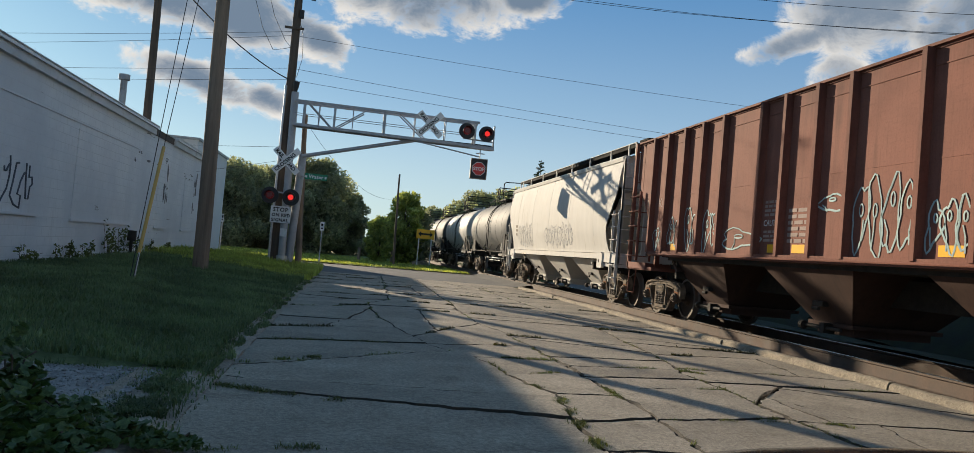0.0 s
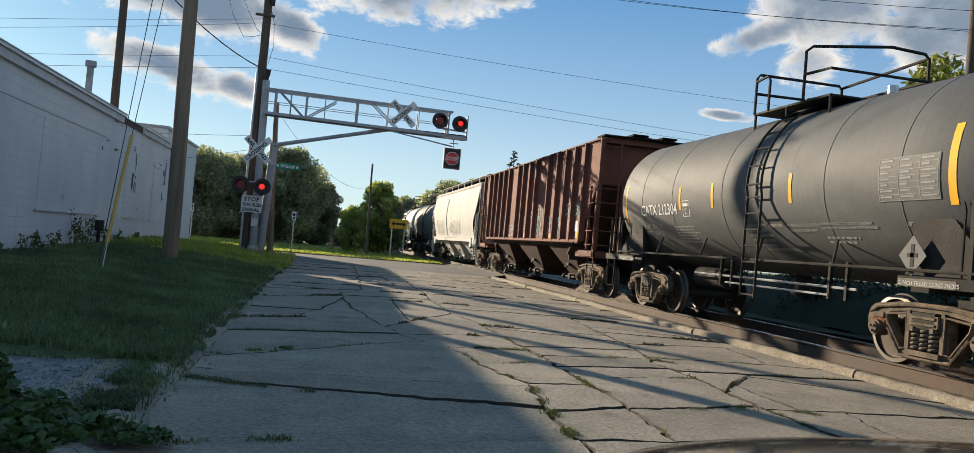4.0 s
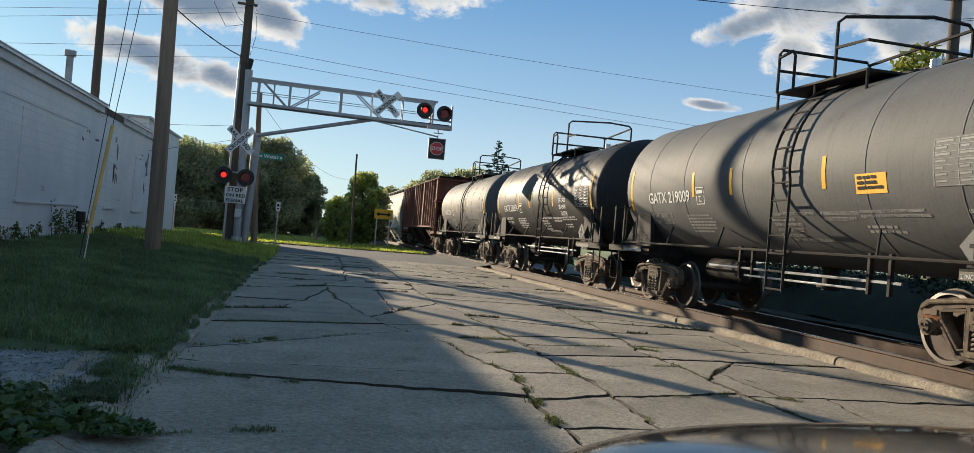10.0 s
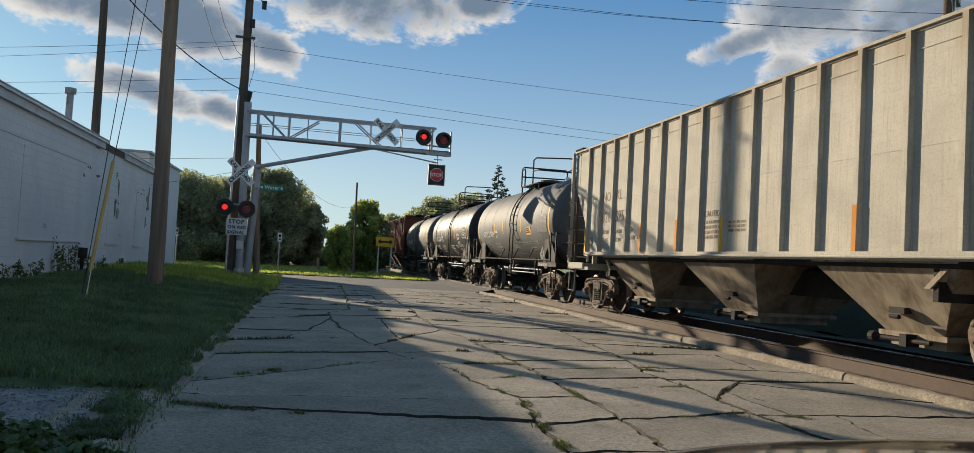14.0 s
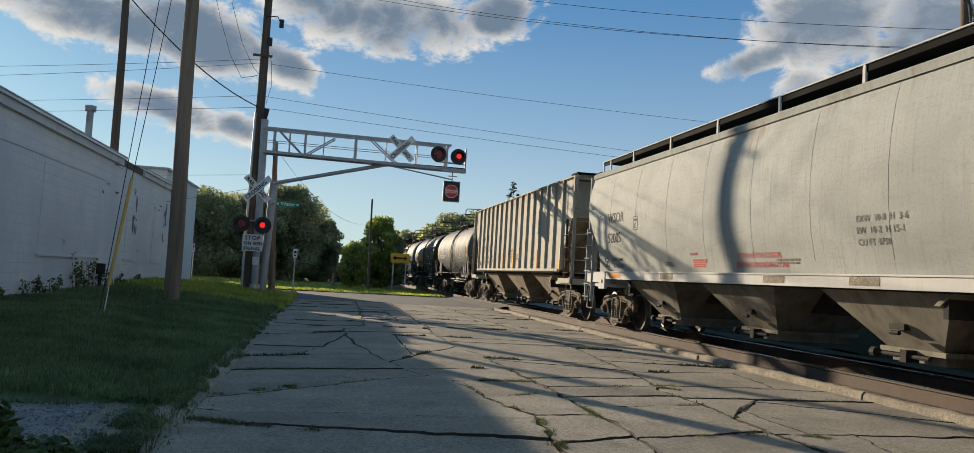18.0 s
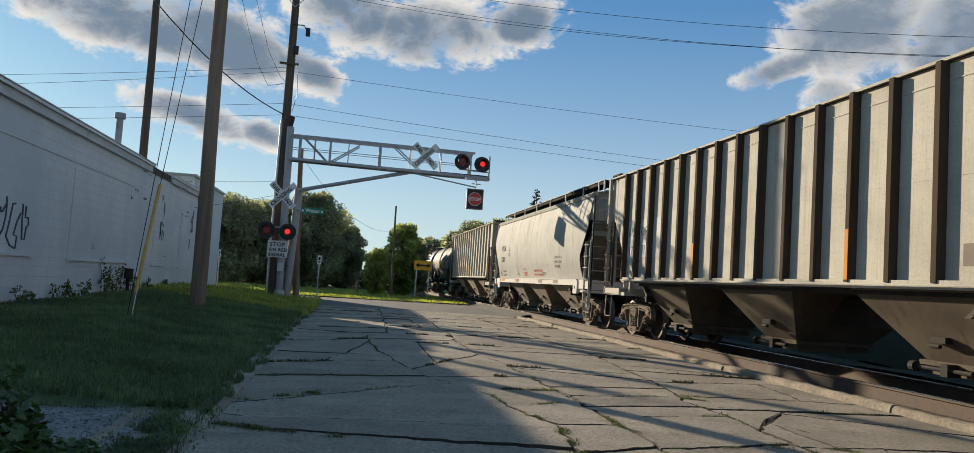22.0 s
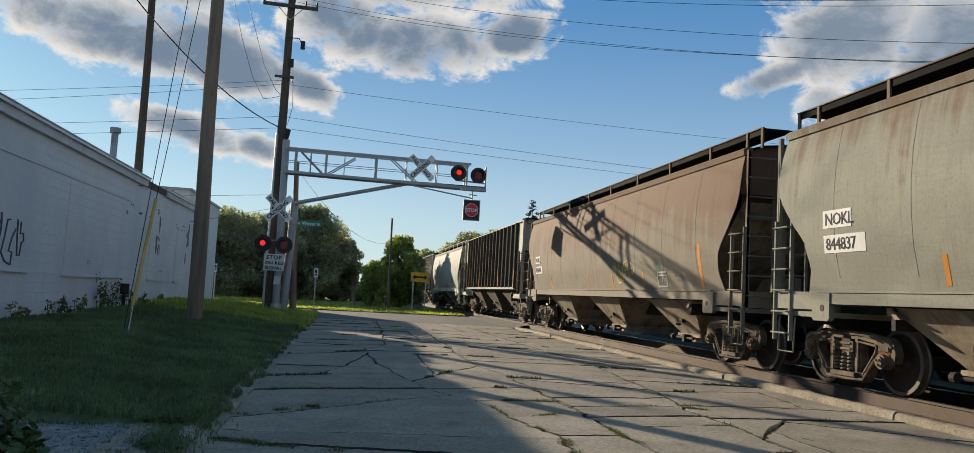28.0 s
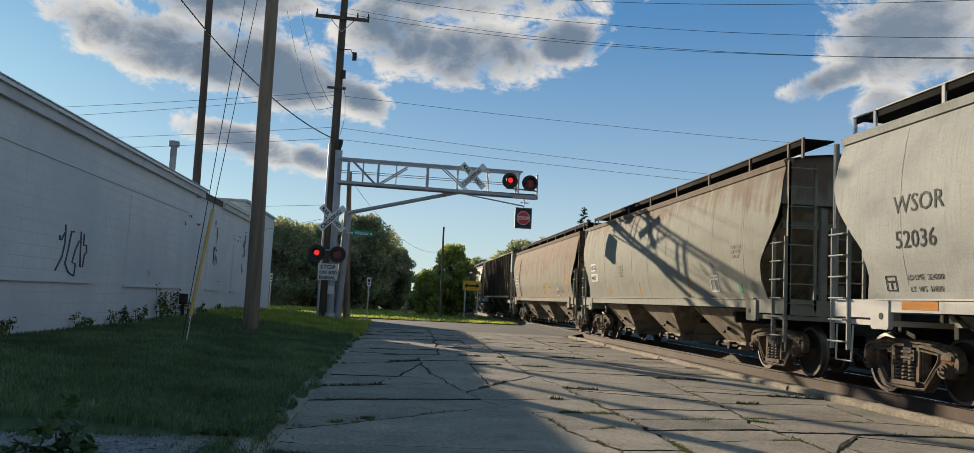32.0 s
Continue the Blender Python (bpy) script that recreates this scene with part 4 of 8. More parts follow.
def hopper_base(car, h, body, sill_mat, trucks, start, sill=(1.05, 1.20), under=None):
    s = Shape().box(-0.34, -h, 0.80, 0.34, h, 1.22)
    part("centre_sill", s, gear_black, car)
    couplers(car, h)
    for k in (-1, 1):
        truck(car, k * trucks, start)
        s = Shape().box(-1.46, k * (h - 1.55), 1.02, 1.46, k * (h - 0.02), 1.10)
        s.box(-1.48, k * (h - 0.08), sill[0] - 0.02, 1.48, k * (h - 0.0), sill[1])
        part("end_platform", s, sill_mat, car)
        s = Shape().box(-1.50, min(k * (h - 1.24), k * (h - 0.02)), sill[0], -1.46, max(k * (h - 1.24), k * (h - 0.02)), sill[1])
        part("end_sill", s, sill_mat, car)
        # stirrup step
        s = Shape().tube([(-1.44, k * (h - 0.08), 1.0), (-1.46, k * (h - 0.09), 0.45), (-1.46, k * (h - 0.52), 0.45), (-1.44, k * (h - 0.53), 1.0)], 0.016, 6)
        part("stirrup", s, sill_mat, car)
        # slope sheet of the end, in dirty paint darkened for the deep shade there
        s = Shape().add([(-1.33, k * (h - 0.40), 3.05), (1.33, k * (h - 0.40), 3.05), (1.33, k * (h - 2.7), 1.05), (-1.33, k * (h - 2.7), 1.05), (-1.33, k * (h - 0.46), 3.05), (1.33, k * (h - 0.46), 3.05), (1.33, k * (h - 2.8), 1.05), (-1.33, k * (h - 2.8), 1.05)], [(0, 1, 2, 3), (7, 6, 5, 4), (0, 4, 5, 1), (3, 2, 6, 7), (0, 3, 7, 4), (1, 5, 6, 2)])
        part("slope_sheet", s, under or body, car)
        # three added filler plates keep the car's end dark against the sky behind
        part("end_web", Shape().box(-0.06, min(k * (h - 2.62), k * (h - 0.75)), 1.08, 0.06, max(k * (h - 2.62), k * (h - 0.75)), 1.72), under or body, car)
        part("side_plate", Shape().box(1.22, min(k * (h - 2.66), k * (h - 0.50)), 0.80, 1.26, max(k * (h - 2.66), k * (h - 0.50)), 2.9), gear_black, car)
        part("bulkhead", Shape().box(-1.3, min(k * (h - 2.6), k * (h - 2.68)), 0.9, 1.3, max(k * (h - 2.6), k * (h - 2.68)), 1.9), gear_black, car)
        for x in (-0.75, 0.75):
            part("end_post", Shape().box(x - 0.06, k * (h - 0.14), 1.1, x + 0.06, k * (h - 0.06), 3.1), body, car)
        part("brake_cylinder" if k > 0 else "air_reservoir", Shape().tube([(-0.25, k * (h - 1.15), 1.38), (0.45, k * (h - 1.15), 1.38)], 0.17, 14), gear_black, car)


def ribbed_hopper(name, label, lo, hi, body, rib, offsets, bays, top=4.20, hopper=None, deep=SIDE - PANEL):
    """Covered hopper with outside posts."""
    L = hi - lo
    h, mid = L / 2, (lo + hi) / 2
    car = thing(name, label, "freight car", pose(TRACK_X, mid, RAIL_Z))
    zs = 1.47
    cut = [(-h + 0.10, top), (-h + 0.10, 3.30), (-h + 1.26, 1.95), (-h + 1.26, zs), (h - 1.26, zs), (h - 1.26, 1.95), (h - 0.10, 3.30), (h - 0.10, top)]
    for x in (-PANEL, PANEL - 0.055):
        part("side_sheet", Shape().prism(cut, x, x + 0.055), body, car)
    for k in (-1, 1):
        part("end_sheet", Shape().box(-1.40, k * (h - 0.46), 3.0, 1.40, k * (h - 0.38), top), body, car)
        part("end_cap", Shape().box(-1.40, min(k * (h - 0.12), k * (h - 0.46)), top - 0.10, 1.40, max(k * (h - 0.12), k * (h - 0.46)), top - 0.02), body, car)
        for x in (-1.50, 1.43):
            part("corner_post", Shape().box(x, min(k * (h - 0.10), k * h), 1.05, x + 0.07, max(k * (h - 0.10), k * h), top), body, car)
        # the dark post paint on a pale car's ladder stands for the panel's shade
        ladder(car, -1.50, min(k * (h - 0.58), k * (h - 0.05)), max(k * (h - 0.58), k * (h - 0.05)), 1.24, 2.95, 5, body if body == brown_paint else post_rust_ladder_shade, 0.045)
        end_ladder(car, k * (h - 0.02), -1.42, -0.92, 1.24, top - 0.1, 8, body)
        end_ladder(car, k * (h - 0.02), 0.92, 1.42, 1.24, 2.9, 5, body)
    # sills and top chord
    for x in (-1.50, 1.42):
        part("side_sill", Shape().box(x, -h + 1.38, zs - 0.10, x + 0.08, h - 1.38, zs + 0.012), body, car)
        part("top_chord", Shape().box(math.copysign(PANEL - 0.06, x), -h + 0.02, top - 0.05, math.copysign(PANEL + 0.02, x), h - 0.02, top + 0.02), rib, car)
        part("panel_lip", Shape().box(x + (0.095 if x < 0 else -0.035), -h + 1.3, top - 0.27, x + (0.115 if x < 0 else -0.015), h - 1.3, top - 0.255), body, car)
    s = Shape().prism([(-PANEL - deep, -0.045), (-PANEL, -0.055), (-PANEL, 0.055), (-PANEL - deep, 0.045)], zs - 0.02, top - 0.02, "z")
    rm = s.mesh("rib", rib)
    s = Shape().prism([(PANEL + deep, -0.045), (PANEL, -0.055), (PANEL, 0.055), (PANEL + deep, 0.045)], zs - 0.02, top - 0.02, "z")
    rf = s.mesh("rib", rib)
    rib_y = [-h + o for o in offsets]
    for y in rib_y:
        part("rib", rm, rib, car, at=(0, y, 0))
        part("rib", rf, rib, car, at=(0, y, 0))
    seam = Shape().box(-PANEL - 0.004, -h + 1.45, 2.74, -PANEL + 0.002, h - 1.45, 2.755)
    part("seam", seam, body, car)
    roof = Shape().prism([(-1.46, top - 0.02), (-1.46, top + 0.02), (-0.5, top + 0.14), (0.5, top + 0.14), (1.46, top + 0.02), (1.46, top - 0.02)], -h + 0.14, h - 0.14, "y")
    part("roof", roof, body, car)
    walk_s = Shape().box(-0.62, -h + 0.02, top + 0.14, -0.2, h - 0.02, top + 0.19).box(0.2, -h + 0.02, top + 0.14, 0.62, h - 0.02, top + 0.19)
    for k in (-1, 1):
        walk_s.box(-1.42, min(k * (h - 0.02), k * (h - 0.62)), top + 0.05, 1.42, max(k * (h - 0.02), k * (h - 0.62)), top + 0.10)
    part("running_board", walk_s, grate_mat, car)
    hatch = Shape()
    for i in range(int(L / 1.3)):
        hatch.disc((0, -h + 0.9 + i * 1.3, top + 0.18), 0.30, (0, 0, 1), 0.10, 14)
    part("hatches", hatch, body, car)
    # grab iron along the sill
    part("grab_rail", Shape().tube([(-1.56, -h + 1.5, zs - 0.06), (-1.56, h - 1.5, zs - 0.06)], 0.018, 6), body, car)
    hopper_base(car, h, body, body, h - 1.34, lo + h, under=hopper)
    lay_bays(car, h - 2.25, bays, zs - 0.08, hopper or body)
    return car, h, mid, rib_y


def curved_hopper(name, label, lo, hi, body, sill, bays, seams, top=4.0, bay_mat=None):
    """Covered hopper with bulging welded sides."""
    L = hi - lo
    h, mid = L / 2, (lo + hi) / 2
    car = thing(name, label, "freight car", pose(TRACK_X, mid, RAIL_Z))
    # section from the sill over the roof, and the shell's half length at each height
    half = [(1.42, 1.40), (1.46, 1.60), (1.545, 2.0), (1.58, 2.4), (1.585, 2.8), (1.56, 3.2), (1.50, 3.6), (1.44, 3.85), (1.40, top), (1.05, top + 0.10), (0.5, top + 0.16), (0, top + 0.17)]

    def reach(z):
        if z < 1.76:
            return h - 0.88 - 0.15 * (z - 1.40) / 0.36
        if z < 2.19:
            return h - 1.03 + 0.10 * (z - 1.76) / 0.43
        if z < 2.9:
            return h - 0.93 + 0.68 * ((z - 2.19) / 0.71) ** 0.85
        if z < 3.2:
            return h - 0.25 + 0.10 * (z - 2.9) / 0.3
        return h - 0.15 - 0.08 * (z - 3.2) / 0.8
    section = [(-x, z) for x, z in half] + [(x, z) for x, z in half[-2::-1]]
    fine = []
    for (xa, za), (xb, zb) in zip(section, section[1:]):
        for i in range(3):
            fine.append((xa + (xb - xa) * i / 3, za + (zb - za) * i / 3))
    fine.append(section[-1])
    ny = 24
    rings = [[(x, reach(z) * (2 * j / ny - 1), z) for j in range(ny + 1)] for x, z in fine]
    shell = Shape().loft(rings, False, False)
    part("shell", shell, body, car, sharp=50)
    inner = Shape().loft([[(p[0] * 0.985, p[1] * 0.999, 1.40 + (p[2] - 1.40) * 0.992) for p in ring] for ring in rings], False, False)
    part("inner_shell", inner, body, car, sharp=50)
    for k in (-1, 1):
        part("end_sheet", Shape().prism([(-x * 0.98, z - 0.01) for x, z in half if z > 2.9] + [(x * 0.98, z - 0.01) for x, z in half[-2::-1] if z > 2.9], min(k * (h - 0.42), k * (h - 0.36)), max(k * (h - 0.42), k * (h - 0.36)), "y"), body, car)
        part("end_wall", Shape().box(-1.30, min(k * (h - 0.62), k * (h - 0.58)), 2.75, 1.30, max(k * (h - 0.62), k * (h - 0.58)), 3.3), body, car)
        ladder(car, -1.52, min(k * (h - 0.50), k * (h - 0.04)), max(k * (h - 0.50), k * (h - 0.04)), 0.62, 2.55, 6, body, 0.035)
        end_ladder(car, k * (h - 0.02), -1.46, -0.95, 1.2, top - 0.08, 8, body)
        end_ladder(car, k * (h - 0.02), 0.95, 1.46, 1.2, 2.6, 5, body)
        for x in (-1.48, 1.42):
            part("corner_post", Shape().box(x, min(k * (h - 0.07), k * h), 1.05, x + 0.06, max(k * (h - 0.07), k * h), top - 0.05), body, car)
        pad = Shape().prism([(k * (h - 1.18), 0.97), (k * (h - 1.53), 0.97), (k * (h - 1.57), 1.01), (k * (h - 1.57), 1.38), (k * (h - 1.14), 1.38), (k * (h - 1.14), 1.01)], -1.54, -1.46)
        jack = part("jacking_pad", pad, sill, car)
        part("pad_hole", Shape().disc((-1.542, k * (h - 1.40), 1.16), 0.05, (1, 0, 0), 0.008, 12), black_ink, jack)
    for x in (-1.52, 1.44):
        part("side_sill", Shape().box(x, -h + 1.25, 1.22, x + 0.08, h - 1.25, 1.405).box(x - 0.02, -h + 1.25, 1.385, x + 0.10, h - 1.25, 1.41), sill, car)
        part("top_chord", Shape().prism([(x * 0.955 - 0.01, top - 0.12), (x * 0.955 - 0.03 * (1 if x < 0 else -1), top - 0.02), (x * 0.93, top + 0.03), (x * 0.93 + (0.12 if x < 0 else -0.12), top + 0.03), (x * 0.93 + (0.12 if x < 0 else -0.12), top - 0.05)], -h + 0.2, h - 0.2, "y"), body, car)
    for y in seams:
        s = Shape()
        pts = [(x * 1.0 - 0.003, z) for x, z in section if x < -1.0 and z > 1.4]
        s.loft([[(a, y - 0.012, b), (a, y + 0.012, b), (a + 0.03, y + 0.012, b), (a + 0.03, y - 0.012, b)] for a, b in pts])
        part("weld_seam", s, body, car)
    # raised roof walk with side mesh
    zr = top + 0.06
    for x in (-0.87, 0.87):
        part("roof_walk", Shape().box(x - 0.29, -h + 0.05, zr + 0.29, x + 0.29, h - 0.05, zr + 0.32), grate_mat, car, "dark steel grating walkway")
    part("toe_mesh", Shape().box(-1.164, -h + 0.1, zr + 0.22, -1.156, h - 0.1, zr + 0.33), grate_mat, car)
    post = Shape().box(-1.185, -0.03, zr - 0.04, -1.150, 0.03, zr + 0.34).mesh("walk_post", sill)
    postf = Shape().box(1.150, -0.03, zr - 0.04, 1.185, 0.03, zr + 0.34).mesh("walk_post", sill)
    m = int(round(L / 2.2))
    for y in [-h + 0.65] + [-h + 0.1 + (L - 0.2) * i / m for i in range(m + 1)] + [h - 0.65]:
        part("walk_post", post, sill, car, at=(0, y, 0))
        part("walk_post", postf, sill, car, at=(0, y, 0))
    for x in (-1.17, 1.17):
        part("walk_rail", Shape().box(x - 0.02, -h + 0.06, zr + 0.325, x + 0.02, h - 0.06, zr + 0.345), sill, car)
    hatch = Shape().prism([(-0.4, top + 0.15), (-0.4, top + 0.26), (0.4, top + 0.26), (0.4, top + 0.15)], -h + 0.8, h - 0.8, "y")
    part("hatch_trough", hatch, body, car)
    hopper_base(car, h, body, sill, h - 1.28, lo + h, (1.13, 1.40), bay_mat)
    lay_bays(car, h - 2.45, bays, 1.30, bay_mat or body)
    return car, h, mid


# stencilled notices of the tanks: y, z, letter size, spacing, lines
TANK_WORDS = [
    (4.20, 1.80, 0.115, 1.0, ["LD LMT  220400 LB", "LT WT    65600 LB"]),
    (-0.20, 1.80, 0.066, 1.0, ["MAXIMUM OPERATING PRESSURE FOR", "HEATER COILS 25 PSI", "  EXTERIOR HEATER PIPES", "   NO INLET OR OUTLET", "   PIPE CAPS REQUIRED"]),
    (-0.50, 1.43, 0.066, 1.0, ["VENT TANK WHEN UNLOADING"]),
    (-1.48, 1.80, 0.066, 1.0, ["4\" FIBERGLASS INSULATION", "  DO NOT EXCEED 499 F"]),
    (-2.32, 1.82, 0.050, 1.0, ["OWNERSHIP SUBJECT TO A SECURITY AGREEMENT", "FILED WITH THE SURFACE TRANSPORTATION BOARD"]),
    (-4.12, 1.80, 0.060, 1.0, ["LIFT HERE"]),
]


def tank_car(label, mid, shell_mat, number="", detail=True, R=1.44, zc=2.49, body=5.35):
    """Tank car with a side ladder and a railed top platform."""
    car = thing("tank_car", label, "freight car", pose(TRACK_X, mid, RAIL_Z))
    s = Shape()
    prof = [(-body - 0.62, 0.02), (-body - 0.60, 0.35), (-body - 0.52, 0.75), (-body - 0.38, 1.08), (-body - 0.20, 1.30), (-body, R - 0.02), (-body + 0.04, R)] + [(y, R) for y in (-4.0, -2.6, -1.3, 0, 1.3, 2.6, 4.0)]
    prof += [(-y, r) for y, r in prof[6::-1]]
    s.loft([[(r * math.sin(2 * math.pi * j / 64), y, zc + r * math.cos(2 * math.pi * j / 64)) for j in range(64)] for y, r in prof])
    part("tank", s, shell_mat, car, sharp=60)
    for y in (-4.1, -2.55, -0.45, 0.45, 2.55, 4.1):
        ring = Shape().loft([[(r * math.sin(2 * math.pi * j / 64), y + d, zc + r * math.cos(2 * math.pi * j / 64)) for j in range(64)] for d, r in ((-0.014, R), (-0.010, R + 0.005), (0.010, R + 0.005), (0.014, R))], True, False)
        part("jacket_seam", ring, shell_mat, car, sharp=60)
    for k in (-1, 1):
        s = Shape().box(-0.36, min(k * 4.2, k * 6.0), 0.78, 0.36, max(k * 4.2, k * 6.0), 1.12)
        part("stub_sill", s, gear_black, car)
        # saddle with its gusset
        s = Shape().prism([(-1.28, 0.98), (1.28, 0.98), (1.28, 1.22), (1.15, 1.75), (0.85, 1.42), (-0.85, 1.42), (-1.15, 1.75), (-1.28, 1.22)], min(k * 4.25, k * 4.65), max(k * 4.25, k * 4.65), "y")
        part("saddle", s, gear_black, car)
        s = Shape().prism([(k * 4.15, 1.15), (k * 4.30, 2.05), (k * 4.62, 2.15), (k * 5.6, 1.15)], -1.30, -1.22)
        gus = part("gusset", s, gear_black, car)
        plate = Shape().prism([(0, -0.25), (0.23, 0), (0, 0.25), (-0.23, 0)], -0.004, 0.004)
        if k < 0:
            pl = part("placard_holder", plate, placard_grey, gus, "grey diamond placard holder", (-1.40, k * 4.38, 1.42))
            part("placard_bars", Shape().box(-0.008, -0.03, -0.14, -0.004, 0.03, 0.14).box(-0.008, -0.09, -0.02, -0.004, 0.09, 0.03), black_ink, pl)
        s = Shape().box(-1.45, min(k * 5.35, k * 6.05), 1.10, 1.45, max(k * 5.35, k * 6.05), 1.15)
        s.box(-1.48, min(k * 4.25, k * 6.05), 1.04, -1.44, max(k * 4.25, k * 6.05), 1.17)
        part("end_platform", s, gear_black, car)
        part("notice_strip", Shape().box(-1.486, k * 4.72 - 0.46, 1.045, -1.479, k * 4.72 + 0.46, 1.14), grey_ink, car)
        side_text(car, "2 INCH TREAD COND SHOES", k * 4.72 + 0.44, 1.06, 0.072, white_ink, 1.0, -1.488)
        # grab posts
        for x in (-1.44, 1.44):
            for y in (5.33, 5.87):
                part("grab_post", Shape().box(x - 0.02, k * y - 0.03, 1.04, x + 0.02, k * y + 0.03, 2.06), gear_black, car)
                part("post_bracket", Shape().tube([(x, k * y, 2.0), (x * 0.86, k * (y - 0.12), 2.05)], 0.016, 6), gear_black, car)
            part("hand_rail", Shape().tube([(x, k * 5.2, 1.12), (x, k * 5.2, 1.95), (x * 0.97, k * 5.12, 2.05)], 0.016, 6), gear_black, car)
            st = Shape().tube([(x, k * 5.5, 1.1), (x, k * 5.5, 0.40), (x, k * 5.95, 0.40), (x, k * 5.95, 1.1)], 0.018, 6)
            part("stirrup", st, gear_black, car)
        g = Shape().tube([(-1.35, k * 6.02, 1.7), (1.35, k * 6.02, 1.7)], 0.018, 6)
        part("end_rail", g, gear_black, car)
        truck(car, k * 4.30, mid)
    couplers(car, 6.0, 0.42)
    # running rail on brackets
    for x in (-1, 1):
        part("side_rail", Shape().tube([(x * 1.44, -5.4, 1.24), (x * 1.44, 5.4, 1.24)], 0.022, 6), gear_black, car)
        for y in (-2.9, -0.9, 1.1, 3.1):
            part("rail_bracket", Shape().tube([(x * 1.44, y, 1.24), (x * 1.18, y + 0.28, zc - 0.88)], 0.02, 6), gear_black, car)
    # brake rods and bottom outlet under the tank
    part("brake_rod", Shape().tube([(-0.95, -2.8, 0.92), (-0.95, 2.2, 0.92)], 0.022, 6).tube([(-0.98, -2.2, 0.80), (-0.98, 0.9, 0.80)], 0.018, 6), galvanized, car)
    part("air_reservoir", Shape().tube([(-0.5, 1.6, 0.85), (-0.5, 2.8, 0.85)], 0.2, 14), gear_black, car)
    part("outlet_valve", Shape().tube([(0, -0.1, 1.15), (0, -0.1, 0.68)], 0.14, 12).disc((0, -0.1, 0.75), 0.22, (0, 0, 1), 0.06, 14), gear_black, car)
    for y in (-2.6, -2.2, 0.7, 1.1):
        part("hanger", Shape().box(-0.99, y - 0.025, 0.74, -0.93, y + 0.025, 1.3), gear_black, car)
    # ladder over the flank at the middle
    lad = Shape()
    arc = [(-(R + 0.09) * math.sin(a), zc + (R + 0.09) * math.cos(a)) for a in [radians(22 + 7 * i) for i in range(11)]]
    arc = arc + [(-1.50, zc - 0.2), (-1.50, 0.62)]
    for y in (-1.02, -0.58):
        lad.tube([(x, y, z) for x, z in arc], 0.022, 6)
    ld = part("ladder", lad, gear_black, car)
    rung = Shape().tube([(0, -1.02, 0), (0, -0.58, 0)], 0.016, 6).mesh("rung", gear_black)
    for x, z in [(-1.50, 0.66 + 0.27 * i) for i in range(7)] + [((-(R + 0.09) * math.sin(radians(a))), zc + (R + 0.09) * math.cos(radians(a))) for a in (90, 78, 66, 54, 42, 30)]:
        part("rung", rung, gear_black, ld, at=(x, 0, z))
    # top platform
    zt = zc + R
    s = Shape().box(-0.88, -1.72, zt - 0.02, 0.88, 0.52, zt + 0.015)
    top = part("top_platform", s, gear_black, car)
    for x, y in ((-0.85, -1.7), (-0.85, -0.5), (-0.85, 0.5), (0.85, -1.7), (0.85, 0.5)):
        part("platform_leg", Shape().tube([(x, y, zt - 0.34), (x, y, zt)], 0.025, 6), gear_black, top)
    rails = [[(-0.88, 0.5, zt), (-0.88, 0.5, zt + 0.66), (-0.82, 0.5, zt + 0.74), (0.82, 0.5, zt + 0.74), (0.88, 0.5, zt + 0.66), (0.88, 0.5, zt)],
             [(-0.88, 0.5, zt + 0.6), (-0.88, 0.12, zt + 0.64), (-0.88, 0.05, zt + 0.55), (-0.88, 0.05, zt)],
             [(-0.88, -1.0, zt), (-0.88, -1.0, zt + 0.84), (-0.80, -1.06, zt + 0.92), (0.2, -1.68, zt + 0.90), (0.80, -1.70, zt + 0.86), (0.88, -1.70, zt + 0.78), (0.88, -1.70, zt)],
             [(0.88, 0.5, zt + 0.70), (0.88, -1.7, zt + 0.80)], [(-0.88, -1.0, zt + 0.45), (-0.88, -1.7, zt + 0.42), (0.88, -1.7, zt + 0.42), (0.88, 0.5, zt + 0.40), (-0.88, 0.5, zt + 0.38)]]
    for r in rails:
        part("platform_rail", Shape().tube(r, 0.026, 6), gear_black, top)
    part("manway", Shape().tube([(0, -0.4, zt - 0.1), (0, -0.4, zt + 0.16)], 0.36, 18).disc((0, -0.4, zt + 0.18), 0.40, (0, 0, 1), 0.06, 18), shell_mat, top)
    part("valve", Shape().tube([(0.1, -1.9, zt - 0.1), (0.1, -1.9, zt + 0.22)], 0.08, 10), galvanized, top)
    if detail:
        def patch(y, z, w, hh, mat, name, lab="", lift=0.006):
            """A thin sheet that hugs the tank's flank, below the height z."""
            s2 = Shape()
            n = 8
            a0, a1 = math.asin(max(-1, min(1, (z - zc) / R))), math.asin(max(-1, min(1, (z - hh - zc) / R)))
            rows = []
            for i in range(n + 1):
                a = a0 + (a1 - a0) * i / n
                rows.append([(-(R + lift) * math.cos(a), y, zc + (R + lift) * math.sin(a)), (-(R + lift) * math.cos(a), y - w, zc + (R + lift) * math.sin(a))])
            s2.loft(rows, False, False)
            return part(name, s2, mat, car, lab)
        for y in (5.1, 2.22, 0.86, -1.66):
            patch(y, 2.62 if y < 5 else 2.82, 0.085, 0.46 if y < 5 else 0.88, reflector, "reflector", "yellow reflective strip")
        patch(-4.9, 2.98, 0.12, 0.95, reflector, "reflector", "yellow reflective strip")
        rng = random.Random(int(mid * 7))
